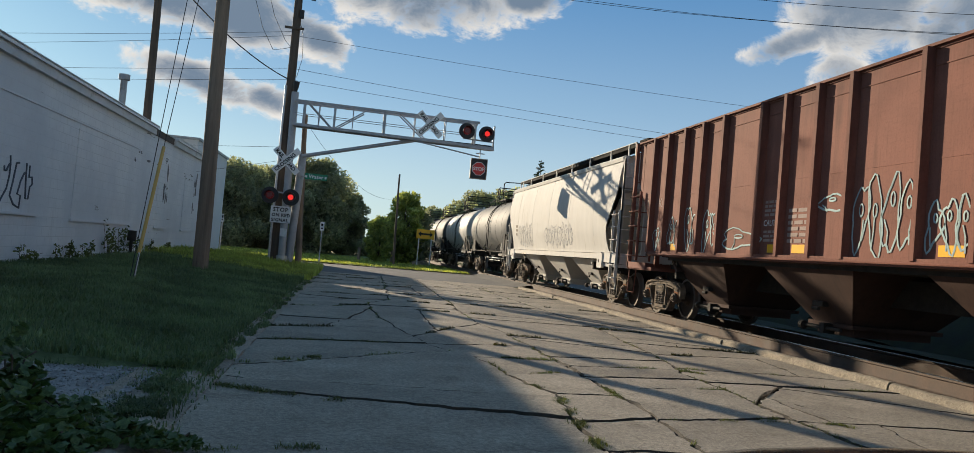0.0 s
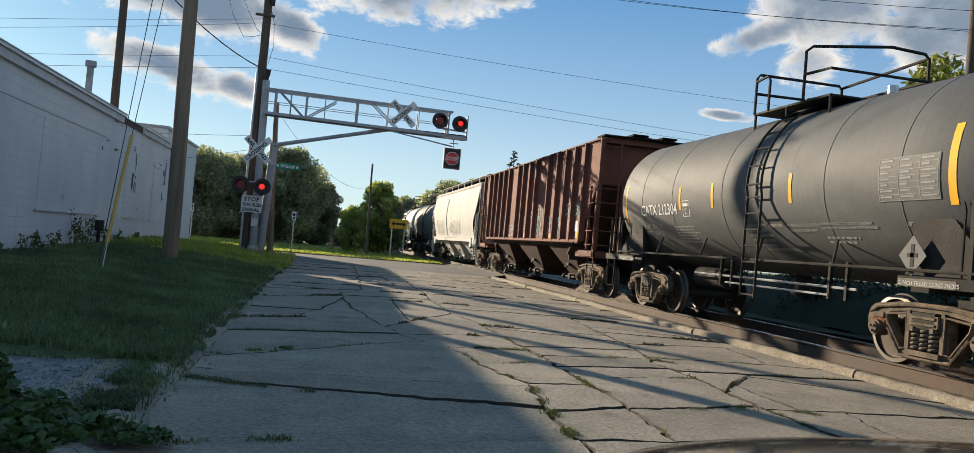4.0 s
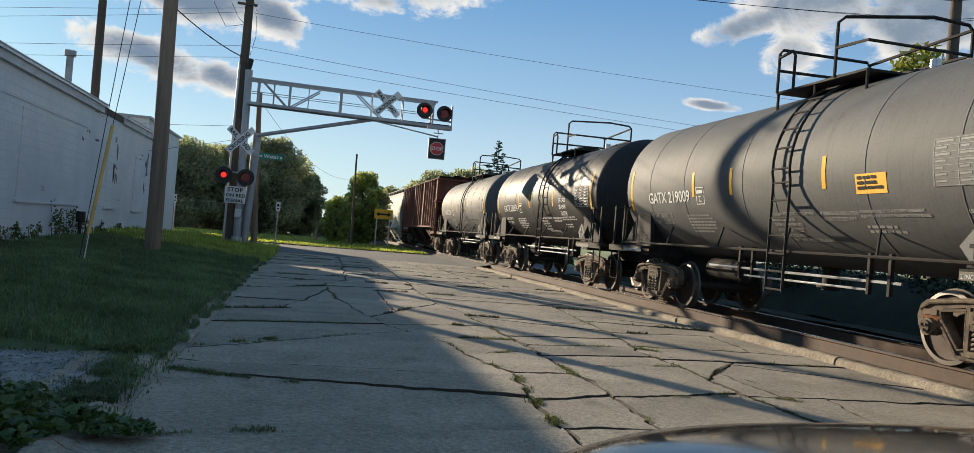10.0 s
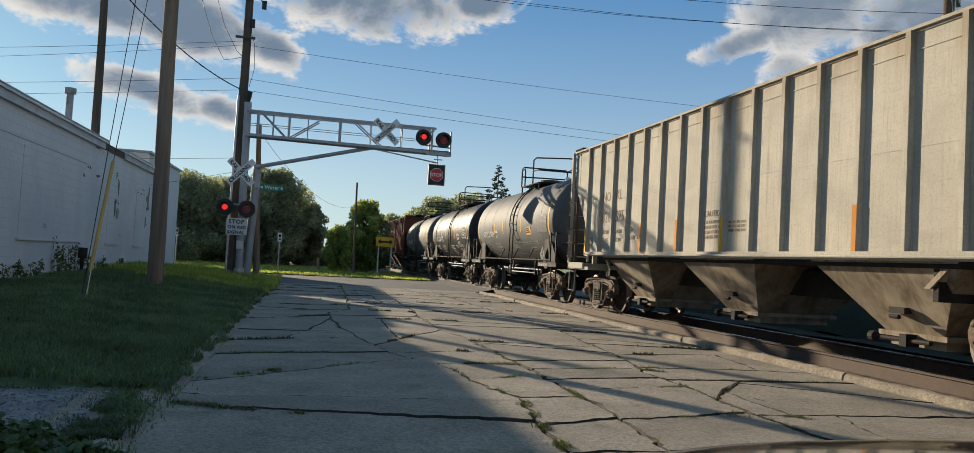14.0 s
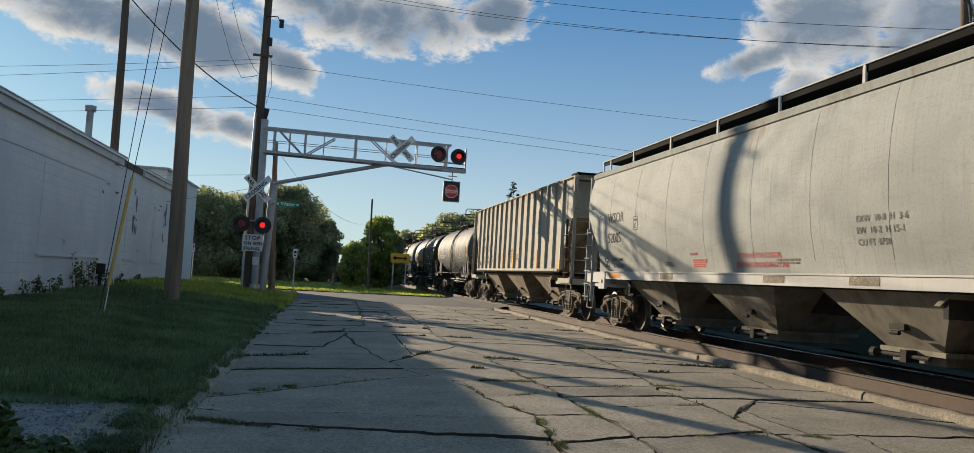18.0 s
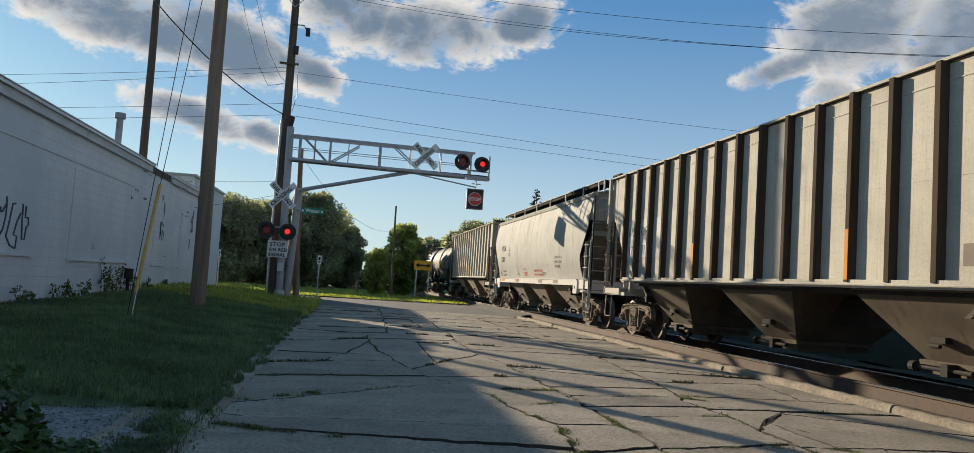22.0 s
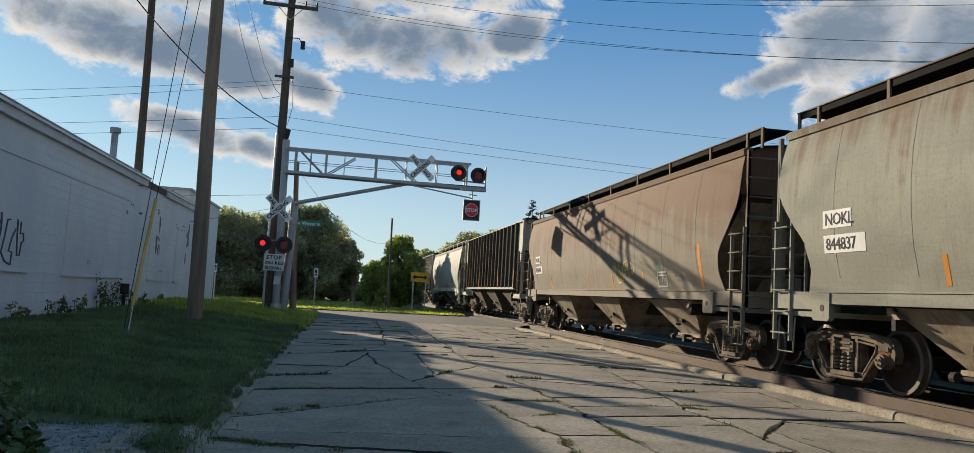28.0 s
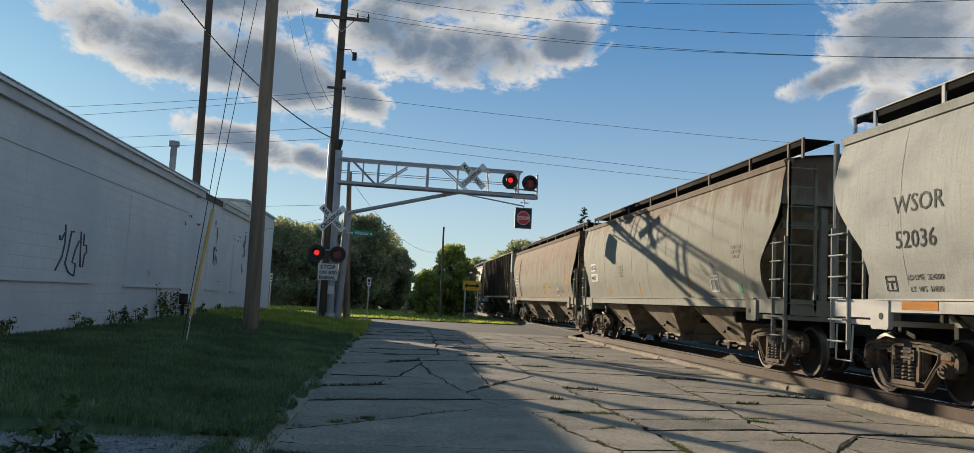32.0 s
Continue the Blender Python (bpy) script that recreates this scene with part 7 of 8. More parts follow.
conifer((27.0, 108, 0), 11.0, 2.4, 191)


# added brush on a low bramble bank past the railway, near black for shade
for y0, y1 in ((-14, 31.5), (47, 95)):
    sheet("brush_bank", 12.2, 16.5, y0, y1, 14, 60, lambda x, y: 0.02 + 1.15 * math.sin(math.pi * min(1, max(0, (x - 12.2) / 4.3))) ** 0.8 + 0.12 * noise.noise((x, y, 4)), shaded_scrub, "low dark overgrown bank behind the railway track", "bank")
for y0, y1, n in ((-8, 31, 9000), (47, 92, 5000)):
    rb = np.random.default_rng(int(y1))
    cs = [(13.6 + 0.7 * math.sin(y * 0.9) + rb.uniform(-0.5, 0.5), y, rb.uniform(0.2, 1.25)) for y in np.arange(y0, y1, 0.4)]
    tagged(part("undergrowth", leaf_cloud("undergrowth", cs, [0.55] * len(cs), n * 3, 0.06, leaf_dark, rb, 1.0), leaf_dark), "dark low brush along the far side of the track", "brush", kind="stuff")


rb = np.random.default_rng(41)
cs = [(x, 77.5 + rb.uniform(-1, 1), rb.uniform(0.2, 1.5)) for x in np.arange(-18, 3.5, 0.25)]
tagged(part("undergrowth", leaf_cloud("undergrowth", cs, [0.7] * len(cs), 16000, 0.14, leaf_green, rb, 1.0), leaf_green), "low green brush under the far trees", "brush", kind="stuff")


def blades(name, label, points, lo, hi, mat, seed, width=0.012, droop=0.5):
    """Curved grass blades as one mesh."""
    rng = np.random.default_rng(seed)
    p = np.asarray(points, float)
    n = len(p)
    a = rng.random(n) * 6.2832
    side = np.stack([np.cos(a), np.sin(a), np.zeros(n)], 1)
    out = np.stack([-np.sin(a), np.cos(a), np.zeros(n)], 1)
    L = (lo + (hi - lo) * rng.random(n) ** 1.3)[:, None]
    w = width * (0.7 + 0.6 * rng.random(n))[:, None]
    bend = (droop * (0.2 + 0.8 * rng.random(n)))[:, None]
    up = np.array([0, 0, 1.0])
    mid = p + up * L * 0.55 + out * L * 0.22 * bend
    tip = p + up * L * (1 - 0.35 * bend) + out * L * 0.75 * bend
    v = np.stack([p - side * w, p + side * w, mid + side * w * 0.75, mid - side * w * 0.75, tip], 1).reshape(-1, 3)
    b = np.arange(n)[:, None] * 5
    f = np.concatenate([np.concatenate([b, b + 1, b + 2], 1), np.concatenate([b, b + 2, b + 3], 1), np.concatenate([b + 3, b + 2, b + 4], 1)])
    return tagged(part(name, fast_mesh(name, v, f, mat), mat), label, "grass", kind="stuff")


def on_bank(n, x0, x1, y0, y1, seed, skip=None):
    r = random.Random(seed)
    out = []
    while len(out) < n:
        x, y = r.uniform(x0, x1), r.uniform(y0, y1)
        keep = 0.35 + 0.65 * (noise.noise((x * 1.1, y * 1.1, 5)) * 0.5 + 0.5)
        if r.random() > keep or (skip and skip(x, y)):
            continue
        out.append((x, y, bank(x, y) - 0.01))
    return out


def gravel_patch(x, y):
    """The bare stony drive in the verge."""
    return 3.0 < y < 6.98 + 0.10 * noise.noise((x * 2, 0, 3)) and x < -1.42 - 0.16 * (7.2 - y) * 0.2


def edge_tuft(i):
    q = random.Random(i)
    y = 5.35 + 24.0 * q.random() ** 1.5
    return (KERB_L - 0.12 + q.uniform(-0.30, 0.30) * (1.0 if y > 8 else 0.5), y, 0.03)


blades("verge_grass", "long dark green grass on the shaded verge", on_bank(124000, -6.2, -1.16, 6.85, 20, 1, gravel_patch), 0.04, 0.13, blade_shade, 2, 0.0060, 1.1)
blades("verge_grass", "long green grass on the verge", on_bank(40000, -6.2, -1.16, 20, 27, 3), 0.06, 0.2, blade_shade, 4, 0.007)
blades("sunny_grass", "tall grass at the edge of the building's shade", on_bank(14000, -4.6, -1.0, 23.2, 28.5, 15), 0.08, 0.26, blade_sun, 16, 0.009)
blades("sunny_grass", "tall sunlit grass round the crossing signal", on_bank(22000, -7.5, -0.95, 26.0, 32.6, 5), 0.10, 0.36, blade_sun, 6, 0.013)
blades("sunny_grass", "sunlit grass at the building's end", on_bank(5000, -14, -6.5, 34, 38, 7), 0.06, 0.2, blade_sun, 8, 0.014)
blades("edge_grass", "ragged grass along the broken kerb", [(x, y, z) for x, y, z in [edge_tuft(i) for i in range(38000)] if noise.noise((x * 2.0, y * 1.3, 2)) > -0.30 + 0.9 * max(0.0, x - KERB_L + 0.05) / 0.25], 0.02, 0.085, blade_shade, 9, 0.0055, 1.3)
blades("edge_grass", "ragged grass between the gravel patch and the road", [(x, y, bank(x, y) - 0.005 if x < KERB_L - 0.14 else 0.03) for x, y in [(-1.42 + random.Random(i + 5).gauss(0, 0.16), 4.9 + 2.6 * random.Random(i + 77).random()) for i in range(14000)] if noise.noise((x * 2.5, y * 2.5, 9)) > -0.35], 0.02, 0.08, blade_shade, 21, 0.0055, 1.3)
rr = random.Random(12)
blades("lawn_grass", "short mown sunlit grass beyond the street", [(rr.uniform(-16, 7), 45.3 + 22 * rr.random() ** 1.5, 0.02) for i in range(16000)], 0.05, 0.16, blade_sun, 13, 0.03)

# stony drive
gs = Shape()
st_v = [(-5.9 + 4.45 * i / 40, 3.2 + 4.05 * j / 24) for j in range(25) for i in range(41)]
gs.v = [(x, y, 0.055 + 0.008 * noise.noise((x * 12, y * 12, 0))) for x, y in st_v]
gs.f = [(j * 41 + i, j * 41 + i + 1, (j + 1) * 41 + i + 1, (j + 1) * 41 + i) for j in range(24) for i in range(40)]
ap = Shape()
ap.v = [(-1.62 + 0.60 * i / 12 + (0.05 * noise.noise((j * 0.7, 3.0, 1.0)) if i == 0 else 0.0), 3.4 + 3.9 * j / 40, 0.062 * (1 - i / 12) ** 1.5 + 0.008 + 0.012 * noise.noise((i * 0.9, j * 0.9, 5.0))) for j in range(41) for i in range(13)]
ap.f = [(j * 13 + i, j * 13 + i + 1, (j + 1) * 13 + i + 1, (j + 1) * 13 + i) for j in range(40) for i in range(12)]
tagged(part("drive_apron", ap, concrete), "crumbled concrete apron between drive and road", "pavement", kind="structure")
tagged(part("stony_drive", gs, gravel_mat), "bare grey gravel patch in the verge", "gravel", kind="structure")
rg = np.random.default_rng(14)
npb = 3800
px, py = -5.8 + 4.4 * rg.random(npb), 4.95 + 2.25 * rg.random(npb)
pv, pf = [], []
for i in range(npb):
    r = 0.006 + 0.016 * rg.random() ** 2
    z = 0.056
    o = len(pv)
    q = rg.normal(size=(6, 3)) * 0.25
    base = np.array([(1, 0, 0), (-1, 0, 0), (0, 1, 0), (0, -1, 0), (0, 0, 0.7), (0, 0, -0.5)]) + q
    pv += [(px[i] + r * a, py[i] + r * b, z + r * c) for a, b, c in base]
    pf += [(o + a, o + b, o + c) for a, b, c in ((0, 2, 4), (2, 1, 4), (1, 3, 4), (3, 0, 4), (2, 0, 5), (1, 2, 5), (3, 1, 5), (0, 3, 5))]
tagged(part("pebbles", fast_mesh("pebbles", pv, pf, gravel_mat), gravel_mat), "loose grey pebbles on the gravel patch", "pebbles", kind="stuff")
pv, pf = [], []
for i in range(5200):
    r = 0.012 + 0.018 * rg.random() ** 2
    x, y = (KERB_R + 0.22 + 0.44 * rg.random(), -1 + 32 * rg.random())
    o = len(pv)
    base = np.array([(1, 0, 0), (-1, 0, 0), (0, 1, 0), (0, -1, 0), (0, 0, 0.7), (0, 0, -0.5)]) + rg.normal(size=(6, 3)) * 0.28
    pv += [(x + r * a, y + r * b, -0.04 + r * c) for a, b, c in base]
    pf += [(o + a, o + b, o + c) for a, b, c in ((0, 2, 4), (2, 1, 4), (1, 3, 4), (3, 0, 4), (2, 0, 5), (1, 2, 5), (3, 1, 5), (0, 3, 5))]
tagged(part("ballast_stones", fast_mesh("ballast_stones", pv, pf, ballast_mat), ballast_mat), "loose brown ballast stones along the rail", "stones", kind="stuff")


# ---- creeping vine by the drive ----
def vine_leaf(seed):
    r = random.Random(seed)
    pts = []
    for i in range(20):
        a = math.pi * 2 * i / 20 - math.pi / 2
        lobe = 0.72 + 0.28 * abs(math.cos(2.5 * (a + math.pi / 2))) ** 0.7
        if i == 0:
            lobe = 0.25
        pts.append((lobe * math.cos(a) + r.uniform(-0.03, 0.03), lobe * math.sin(a) + 0.35 + r.uniform(-0.03, 0.03)))
    v = [(0, 0.3, 0.06)] + [(x, y, 0.10 * abs(x) - 0.12 * (x * x + (y - 0.3) ** 2)) for x, y in pts]
    f = [(0, 1 + i, 1 + (i + 1) % 20) for i in range(20)]
    s = Shape()
    s.v, s.f = v, f
    return s.mesh("leaf", leaf_vine, 80)


def vine(label, spots, n, seed, tall, size=(0.045, 0.085)):
    """spots: x, y, spread, height of the leafy heaps."""
    r = random.Random(seed)
    meshes = [vine_leaf(seed + i) for i in range(4)]
    t = thing("vine_bush", label, "plant", (spots[0][0], spots[0][1], 0.0))
    o = Vector((spots[0][0], spots[0][1], 0))
    for i in range(n):
        x, y, sp, hh = spots[r.randrange(len(spots))]
        a, d = r.uniform(0, 6.28), r.random() ** 0.6
        px_, py_ = x + sp * d * math.cos(a), y + sp * d * math.sin(a)
        pz = max(0.03, bank(px_, py_) * (px_ < KERB_L)) + hh * (1 - d * d) * r.uniform(0.35, 1.0) + 0.03
        s = r.uniform(*size)
        m = Matrix.Translation(Vector((px_, py_, pz)) - o) @ pose(0, 0, 0, r.uniform(5, 60), r.uniform(-25, 25), r.uniform(0, 360)) @ Matrix.Diagonal((s, s, s, 1))
        part("leaf", meshes[r.randrange(4)], leaf_vine, t, at=m)
    for i in range(14):
        x, y, sp, hh = spots[r.randrange(len(spots))]
        a = r.uniform(0, 6.28)
        e = Vector((x + sp * 0.8 * math.cos(a), y + sp * 0.8 * math.sin(a), 0.08 + hh * 0.6)) - o
        part("stem", Shape().tube([Vector((x, y, 0.05)) - o, (Vector((x, y, hh * 0.6)) - o).lerp(e, 0.5), e], 0.006, 5), bark, t)
    return t


vine("low leafy vine creeping over the kerb and road", [(-1.80, 5.02, 0.36, 0.30), (-1.45, 4.88, 0.30, 0.18), (-1.15, 4.74, 0.22, 0.10), (-0.88, 4.65, 0.16, 0.05), (-2.25, 4.75, 0.5, 0.38), (-1.75, 4.62, 0.36, 0.26), (-1.45, 4.60, 0.30, 0.15), (-2.1, 4.45, 0.4, 0.3), (-2.6, 5.0, 0.5, 0.4), (-1.75, 4.30, 0.35, 0.16), (-1.5, 4.45, 0.3, 0.14), (-2.1, 4.15, 0.4, 0.25)], 2100, 70, 0.3, (0.022, 0.044))
vine("upright leafy sapling with lobed leaves beside the drive", [(-1.95, 5.30, 0.15, 0.56), (-2.08, 5.25, 0.20, 0.42), (-1.82, 5.22, 0.16, 0.32), (-2.3, 5.2, 0.3, 0.36)], 420, 71, 0.6, (0.024, 0.046))


def weeds(at, height, n, seed, label="tall thin weeds growing beside the wall"):
    r = random.Random(seed)
    t = thing("weed_clump", label, "weeds", at, "weeds")
    for i in range(n):
        bx, by = r.uniform(-0.12, 0.12), r.uniform(-0.45, 0.45)
        h = height * r.uniform(0.45, 1.0)
        part("stalk", Shape().tube([(bx, by, 0), (bx + r.uniform(-0.06, 0.06), by + r.uniform(-0.1, 0.1), h * 0.6), (bx + r.uniform(-0.1, 0.1), by + r.uniform(-0.2, 0.2), h)], 0.008, 4, 0.004), bark, t)
        rng = np.random.default_rng(seed * 31 + i)
        cs = [(bx + rng.uniform(-0.06, 0.06), by + rng.uniform(-0.12, 0.12), h * f) for f in np.linspace(0.25, 1.0, 7)]
        part("foliage", leaf_cloud("foliage", cs, [0.06] * 7, 46, 0.045, weed_leaf, rng, 1.2), weed_leaf, t)


for i, (y, hh, n) in enumerate(((22.3, 1.15, 5), (23.2, 0.9, 4), (24.6, 0.75, 4), (18.9, 0.45, 4), (16.9, 0.4, 3), (20.3, 0.4, 3), (13.8, 0.35, 3), (26.4, 0.5, 3), (28.8, 0.4, 3))):
    weeds((-6.12, y, bank(-6.1, y) - 0.02), hh, n, 200 + i)


# ---- broken concrete road ----
def along(knots, y):
    if y <= knots[0][0]:
        return knots[0][1]
    for (a, xa), (b, xb) in zip(knots, knots[1:]):
        if y <= b:
            return xa + (xb - xa) * (y - a) / (b - a)
    return knots[-1][1]


# long cracks, as x by y
CRACK_A = [(4.8, 1.80), (6.3, 1.93), (7.3, 2.06), (8.3, 1.80), (9.7, 1.66), (10.7, 1.12), (14.2, 0.62), (17.3, 0.50), (18.8, 1.05), (24, 1.2), (33, 1.4)]
CRACK_B = [(5.3, 2.62), (6.5, 2.70), (9.8, 2.75), (13.0, 2.64), (14.3, 2.40), (18, 2.5), (33, 2.8)]
CRACK_C = [(5.8, 4.20), (6.52, 4.18), (6.78, 4.15), (7.6, 4.21), (8.46, 4.28), (9.33, 4.24), (10.1, 4.42), (12.0, 4.63), (15.0, 4.98), (33, 4.7)]
LINES = [lambda y: KERB_L + 0.04, lambda y: along(CRACK_A, y), lambda y: along(CRACK_B, y), lambda y: along(CRACK_C, y), lambda y: KERB_R - 0.015]
# cross joints of each strip: y at its left and right side
JOINTS = [
    [(-14, -14), (-9, -9), (-4.5, -4.5), (-0.5, -0.5), (2.4, 2.5), (4.62, 5.24), (6.86, 6.24), (7.95, 10.15), (9.98, 10.70), (11.5, 12.5), (15.1, 16.7), (17.4, 18.8), (19.4, 20.2), (21.2, 22.8), (24.0, 24.8), (26.4, 27.0), (28.6, 29.4), (30.8, 31.2), (32.8, 32.8)],
    [(-14, -14), (-8, -8), (-3, -3), (1.5, 1.4), (5.24, 5.30), (6.12, 6.46), (7.35, 7.46), (8.35, 8.93), (9.75, 9.85), (10.70, 11.25), (11.5, 14.2), (16.0, 16.6), (18.8, 18.6), (21.6, 21.2), (25, 25.4), (28.5, 28.2), (32.8, 32.8)],
    [(-14, -14), (-8, -8), (-3, -3), (1.4, 1.0), (5.30, 5.30), (6.36, 6.80), (7.96, 8.25), (9.35, 9.72), (11.25, 11.4), (12.6, 12.2), (13.9, 13.5), (16.6, 16.0), (19.2, 19.6), (23, 22.6), (27, 27.2), (32.8, 32.8)],
    [(-14, -14), (-8, -8), (-3, -3), (1.0, 1.3), (5.2, 5.3), (6.66, 6.69), (8.95, 8.86), (9.9, 9.7), (11.3, 11.7), (12.8, 12.4), (15.0, 14.6), (17.4, 17.8), (20.6, 20.2), (24.6, 25), (28.6, 28.4), (32.8, 32.8)],
]


def shifted(x, y):
    """Ragged run of the cracks."""
    a = noise.noise_vector((x * 0.9, y * 0.9, 4.0))
    b = noise.noise_vector((x * 4.5, y * 4.5, 8.0))
    edge = min(1.0, max(0.0, (x - KERB_L - 0.05) / 0.5), max(0.0, (KERB_R - 0.02 - x) / 0.5))
    c = noise.noise_vector((x * 16.0, y * 16.0, 2.0))
    return (x + edge * (0.07 * a.x + 0.052 * b.x) + 0.018 * c.x * edge, y + 0.07 * a.y + 0.052 * b.y + 0.018 * c.y)


def stretch_of(p, q):
    d = math.hypot(q[0] - p[0], q[1] - p[1])
    n = max(1, int(d / (0.05 if p[1] < 12 else 0.16)))
    return [(p[0] + (q[0] - p[0]) * i / n, p[1] + (q[1] - p[1]) * i / n) for i in range(n)]


def split(poly, p, q):
    """Cut a corner list by the line through p and q."""
    nx, ny = q[1] - p[1], p[0] - q[0]
    a, b = [], []
    for i, u in enumerate(poly):
        v = poly[(i + 1) % len(poly)]
        du, dv = (u[0] - p[0]) * nx + (u[1] - p[1]) * ny, (v[0] - p[0]) * nx + (v[1] - p[1]) * ny
        (a if du >= 0 else b).append(u)
        if du * dv < 0:
            t = du / (du - dv)
            w = (u[0] + (v[0] - u[0]) * t, u[1] + (v[1] - u[1]) * t)
            a.append(w)
            b.append(w)
    return [z for z in (a, b) if len(z) > 2]


def area(poly):
    return abs(sum(poly[i - 1][0] * poly[i][1] - poly[i][0] * poly[i - 1][1] for i in range(len(poly)))) / 2


def slab(road, corners, r):
    if area(corners) < 0.004:
        return
    out = []
    for i, p in enumerate(corners):
        out += stretch_of(p, corners[(i + 1) % len(corners)])
    pts = [shifted(*p) for p in out]
    if sum(pts[i - 1][0] * pts[i][1] - pts[i][0] * pts[i - 1][1] for i in range(len(pts))) < 0:
        pts.reverse()
    n = len(pts)

    def inset(d, worn=0.0):
        res = []
        for i in range(n):
            a, b = Vector(pts[i - 1]), Vector(pts[(i + 1) % n])
            t = b - a
            t = t.normalized() if t.length > 1e-6 else Vector((1, 0))
            e = d + worn * max(0.1, 0.55 + 0.9 * noise.noise((pts[i][0] * 3.1, pts[i][1] * 3.1, 11)) + 0.9 * noise.noise((pts[i][0] * 11, pts[i][1] * 11, 5)))
            res.append((pts[i][0] - t.y * e, pts[i][1] + t.x * e))
        return res
    cx, cy = sum(p[0] for p in pts) / n, sum(p[1] for p in pts) / n
    tx, ty, dz = r.uniform(-0.004, 0.004), r.uniform(-0.004, 0.004), r.uniform(-0.006, 0.006)
    gap, chip = r.uniform(0.004, 0.014), r.uniform(0.014, 0.036)
    chip *= 0.5 if cx < 1.4 else 1.0
    top = lambda x, y: dz + tx * (x - cx) + ty * (y - cy)
    lo, mid, up = inset(gap - 0.002), inset(gap), inset(gap, chip)
    s = Shape()
    s.add([(x, y, -0.09) for x, y in lo] + [(x, y, top(x, y) - 0.022) for x, y in mid] + [(x, y, top(x, y)) for x, y in up],
          [(i, (i + 1) % n, n + (i + 1) % n, n + i) for i in range(n)] + [(n + i, n + (i + 1) % n, 2 * n + (i + 1) % n, 2 * n + i) for i in range(n)] + [tuple(range(2 * n, 3 * n))])
    ob = part("slab", s, concrete, road, sharp=25)
    ob.data.materials.append(soil)       # dirt packed along the broken edges
    for i in range(2 * n):
        ob.data.polygons[i].material_index = 1


# broken corners and splits of the slabs by the track
CUTS = [((5.61, 8.82), (6.95, 8.86)), ((4.37, 7.64), (5.23, 8.75)), ((4.54, 7.2), (4.51, 6.59)), ((4.87, 7.07), (5.0, 6.68)), ((5.0, 6.68), (4.79, 5.8)),
        ((5.84, 8.2), (6.49, 7.75)), ((6.49, 7.75), (6.38, 6.68)), ((6.38, 11.26), (6.07, 9.71)), ((6.9, 13.4), (6.45, 11.7)), ((5.1, 10.6), (6.3, 10.3)), ((3.0, 10.2), (4.3, 10.5)), ((3.2, 8.7), (4.1, 8.9)), ((3.5, 12.0), (4.3, 11.6)), ((5.3, 13.4), (6.2, 13.0))]


def inside(poly, m):
    hit = False
    for i, (xa, ya) in enumerate(poly):
        xb, yb = poly[i - 1]
        if (ya > m[1]) != (yb > m[1]) and m[0] < (xb - xa) * (m[1] - ya) / (yb - ya) + xa:
            hit = not hit
    return hit


def build_road():
    r = random.Random(77)
    road = thing("road", "cracked old concrete road with weeds in its joints", "road", kind="structure")
    for k, joints in enumerate(JOINTS):
        for (a0, a1), (b0, b1) in zip(joints, joints[1:]):
            left, right = LINES[k], LINES[k + 1]
            poly = [(left(a0), a0), (right(a1), a1)]
            inner_r = sorted(y for y, _ in (CRACK_A, CRACK_B, CRACK_C, [])[min(k, 3)] if a1 + 0.15 < y < b1 - 0.15) if k < 3 else []
            poly += [(right(y), y) for y in inner_r]
            poly += [(right(b1), b1), (left(b0), b0)]
            inner_l = sorted((y for y, _ in ([], CRACK_A, CRACK_B, CRACK_C)[k] if a0 + 0.15 < y < b0 - 0.15), reverse=True)
            poly += [(left(y), y) for y in inner_l]
            pieces = [poly]
            ym = (a0 + b0) / 2
            chance = {0: 0.18, 1: 0.35, 2: 0.6, 3: 0.9}[k]
            if ym > 11 and r.random() < 0.85:
                cy, ang = ym + r.uniform(-0.3, 0.3), r.uniform(-0.25, 0.25)
                pieces = split(poly, ((left(ym) + right(ym)) / 2, cy), ((left(ym) + right(ym)) / 2 + math.cos(ang), cy + math.sin(ang)))
            if ym > 3 and r.random() < chance:
                ang = r.uniform(-0.5, 0.5) + (1.57 if r.random() < 0.3 else 0)
                cx, cy = (left(ym) + right(ym)) / 2 + r.uniform(-0.3, 0.3), ym + r.uniform(-0.2, 0.2)
                pieces = [z for p in pieces for z in split(p, (cx, cy), (cx + math.cos(ang), cy + math.sin(ang)))]
            if k >= 2 and 5.0 < ym < 14.5:
                pieces = [poly]
                for p, q in CUTS:
                    m = ((p[0] + q[0]) / 2, (p[1] + q[1]) / 2)
                    pieces = [z for f in pieces for z in (split(f, p, q) if inside(f, m) else [f])]
            for p in pieces:
                slab(road, p, r)
    # far apron of the street
    return road


build_road()

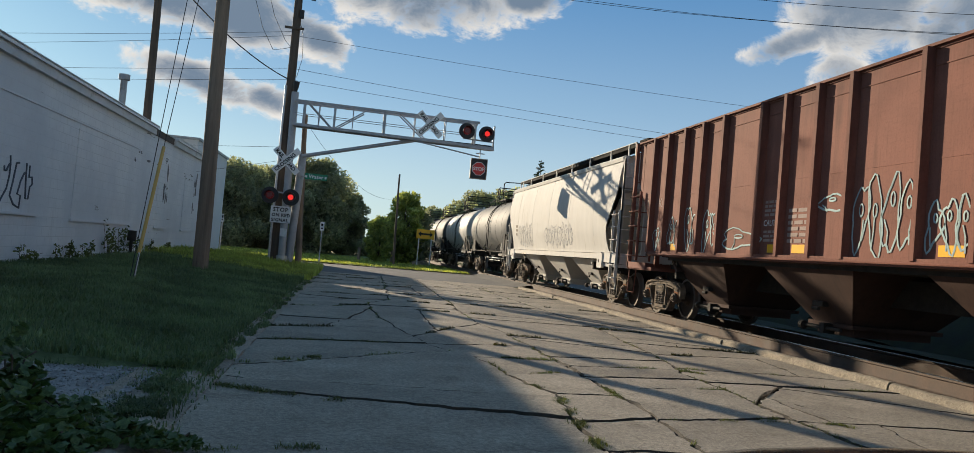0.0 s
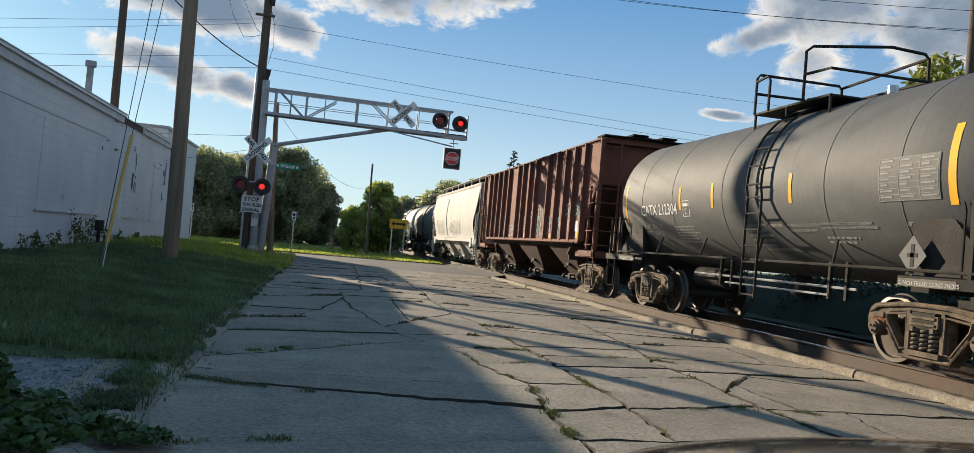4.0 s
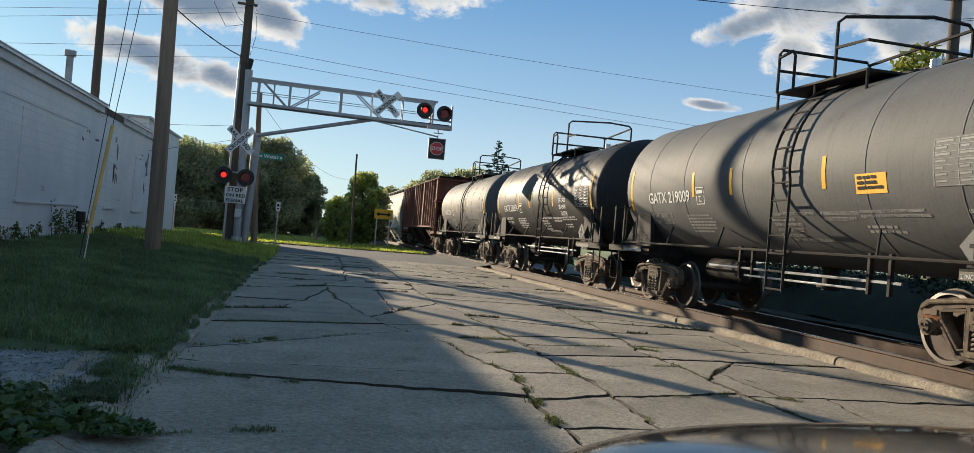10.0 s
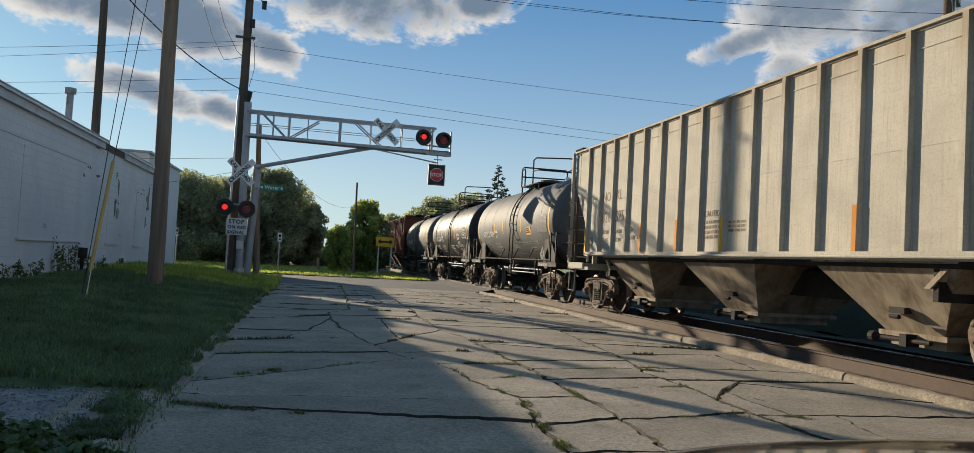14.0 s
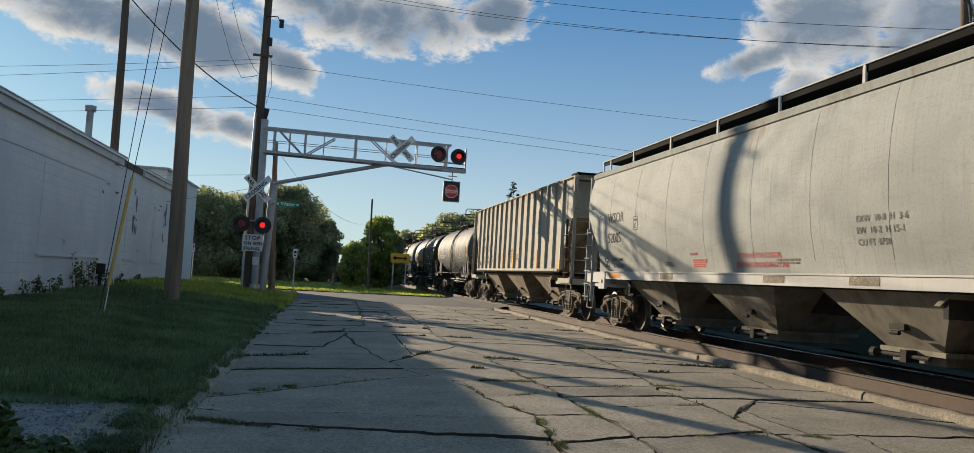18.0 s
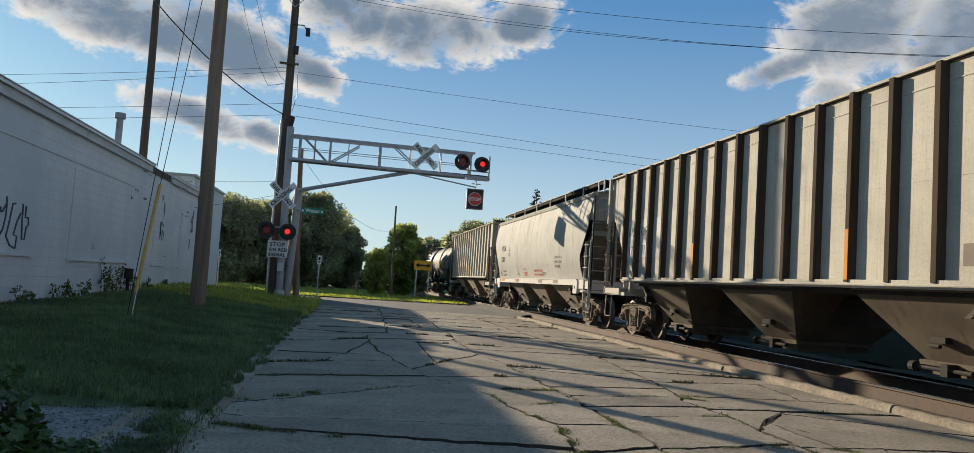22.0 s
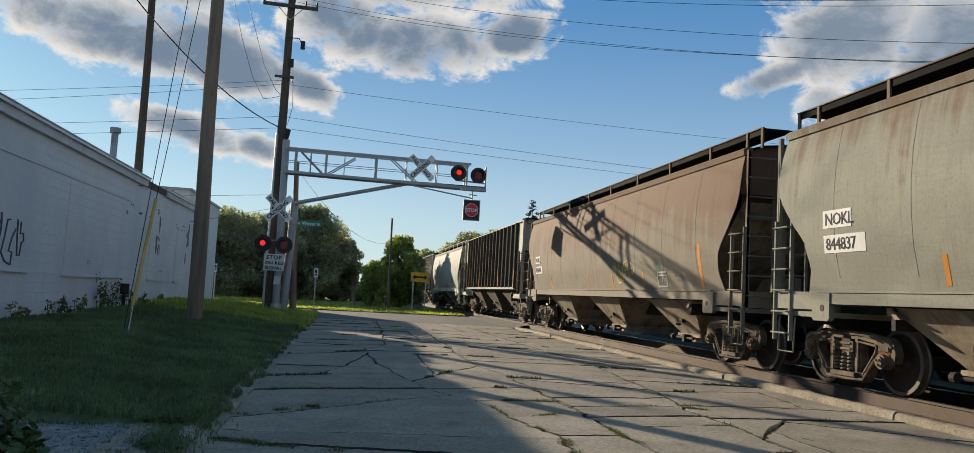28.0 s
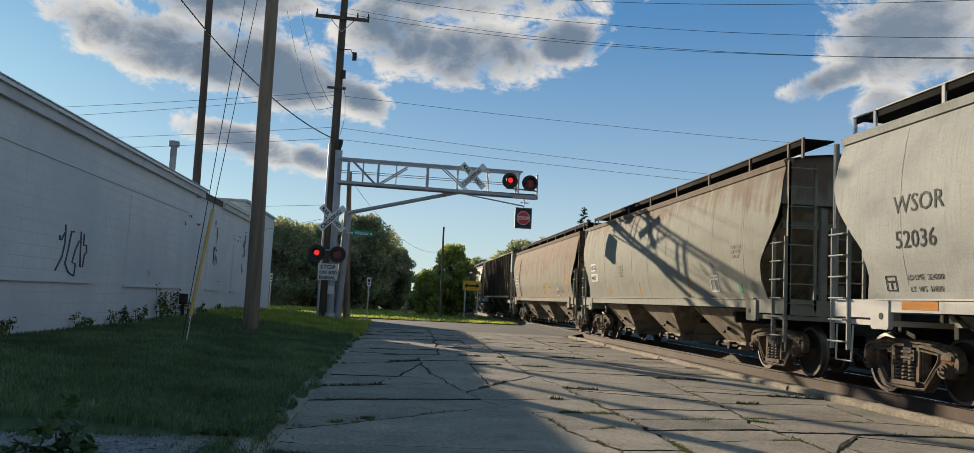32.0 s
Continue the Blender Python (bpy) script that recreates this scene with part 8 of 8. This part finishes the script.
# weeds in the joints: x, y run, count
r = random.Random(31)
tufts = []
for (xa, ya), (xb, yb), n, wid in (((-0.95, 6.86), (0.1, 6.50), 420, 0.06), ((-1.0, 8.1), (-0.2, 8.9), 260, 0.05), ((-1.05, 4.7), (0.35, 5.08), 260, 0.05), ((-1.0, 10.0), (-0.3, 10.25), 160, 0.05), ((-1.0, 15.15), (0.0, 16.0), 180, 0.06), ((1.84, 5.2), (2.06, 7.3), 620, 0.05), ((2.06, 7.3), (1.75, 8.6), 160, 0.04), ((2.68, 7.3), (2.74, 8.2), 260, 0.05), ((4.37, 9.7), (4.9, 8.85), 260, 0.05), ((4.15, 6.78), (4.6, 6.52), 200, 0.05), ((2.92, 6.39), (4.15, 6.8), 120, 0.03), ((2.75, 6.4), (4.4, 6.66), 60, 0.03), ((-1.0, 19.5), (0.6, 20.0), 120, 0.06), ((-0.9, 24.1), (0.9, 24.7), 100, 0.06), ((-0.8, 17.5), (0.4, 18.4), 100, 0.05)):
    for _ in range(n * 4):
        u = r.random() if wid < 0.055 else r.random() ** 1.6
        x, y = shifted(xa + (xb - xa) * u, ya + (yb - ya) * u)
        if noise.noise((x * 3.2, y * 3.2, 6)) > 0.06:
            tufts.append((x + r.gauss(0, wid * 0.6), y + r.gauss(0, wid * 0.6), -0.02))
far_tufts = []
for k, joints in enumerate(JOINTS):
    for a, b in joints:
        if 7.5 < a < 31:
            for _ in range(900):
                u = r.random()
                x0, x1 = LINES[k](a), LINES[k + 1](b)
                x, y = shifted(x0 + (x1 - x0) * u, a + (b - a) * u)
                if noise.noise((x * 1.5, y * 1.5, 16)) > 0.02 + 0.06 * k:
                    (far_tufts if a > 10.5 else tufts).append((x + r.uniform(-0.03, 0.03), y + r.uniform(-0.06, 0.06), -0.02))
for line in (CRACK_A, CRACK_B, CRACK_C):
    for _ in range(2600):
        y = r.uniform(5.5, 30)
        if noise.noise((y * 0.9, line[0][1], 21)) > 0.12:
            x, y = shifted(along(line, y), y)
            tufts.append((x + r.uniform(-0.03, 0.03), y, -0.02))
blades("joint_weeds", "dark dry weeds in the joints of the far road", far_tufts, 0.02, 0.085, dry_weed, 35, 0.009, 1.4)
blades("joint_weeds", "small green weeds growing in the road's joints", tufts, 0.015, 0.07, weed_leaf, 33, 0.0042, 2.0)


def s_at(t):
    """How far the train has rolled by the time t."""
    return 3.92 * t + 0.008 * t * t


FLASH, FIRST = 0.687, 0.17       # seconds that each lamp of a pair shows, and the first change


def motions():
    for car, h, mid, *_ in TRAIN:
        walk(car, [(t * 0.5, pose(TRACK_X, mid + s_at(t * 0.5), RAIL_Z)) for t in range(65)])
    step = 4 / 30
    for ob, at, start in WHEELS:
        turned = [-math.degrees((start * 0.7 + s_at(i * step)) / 0.457) for i in range(241)]
        walk(ob, [(i * step, pose(*at, turned[i] % 360)) for i in range(241)])
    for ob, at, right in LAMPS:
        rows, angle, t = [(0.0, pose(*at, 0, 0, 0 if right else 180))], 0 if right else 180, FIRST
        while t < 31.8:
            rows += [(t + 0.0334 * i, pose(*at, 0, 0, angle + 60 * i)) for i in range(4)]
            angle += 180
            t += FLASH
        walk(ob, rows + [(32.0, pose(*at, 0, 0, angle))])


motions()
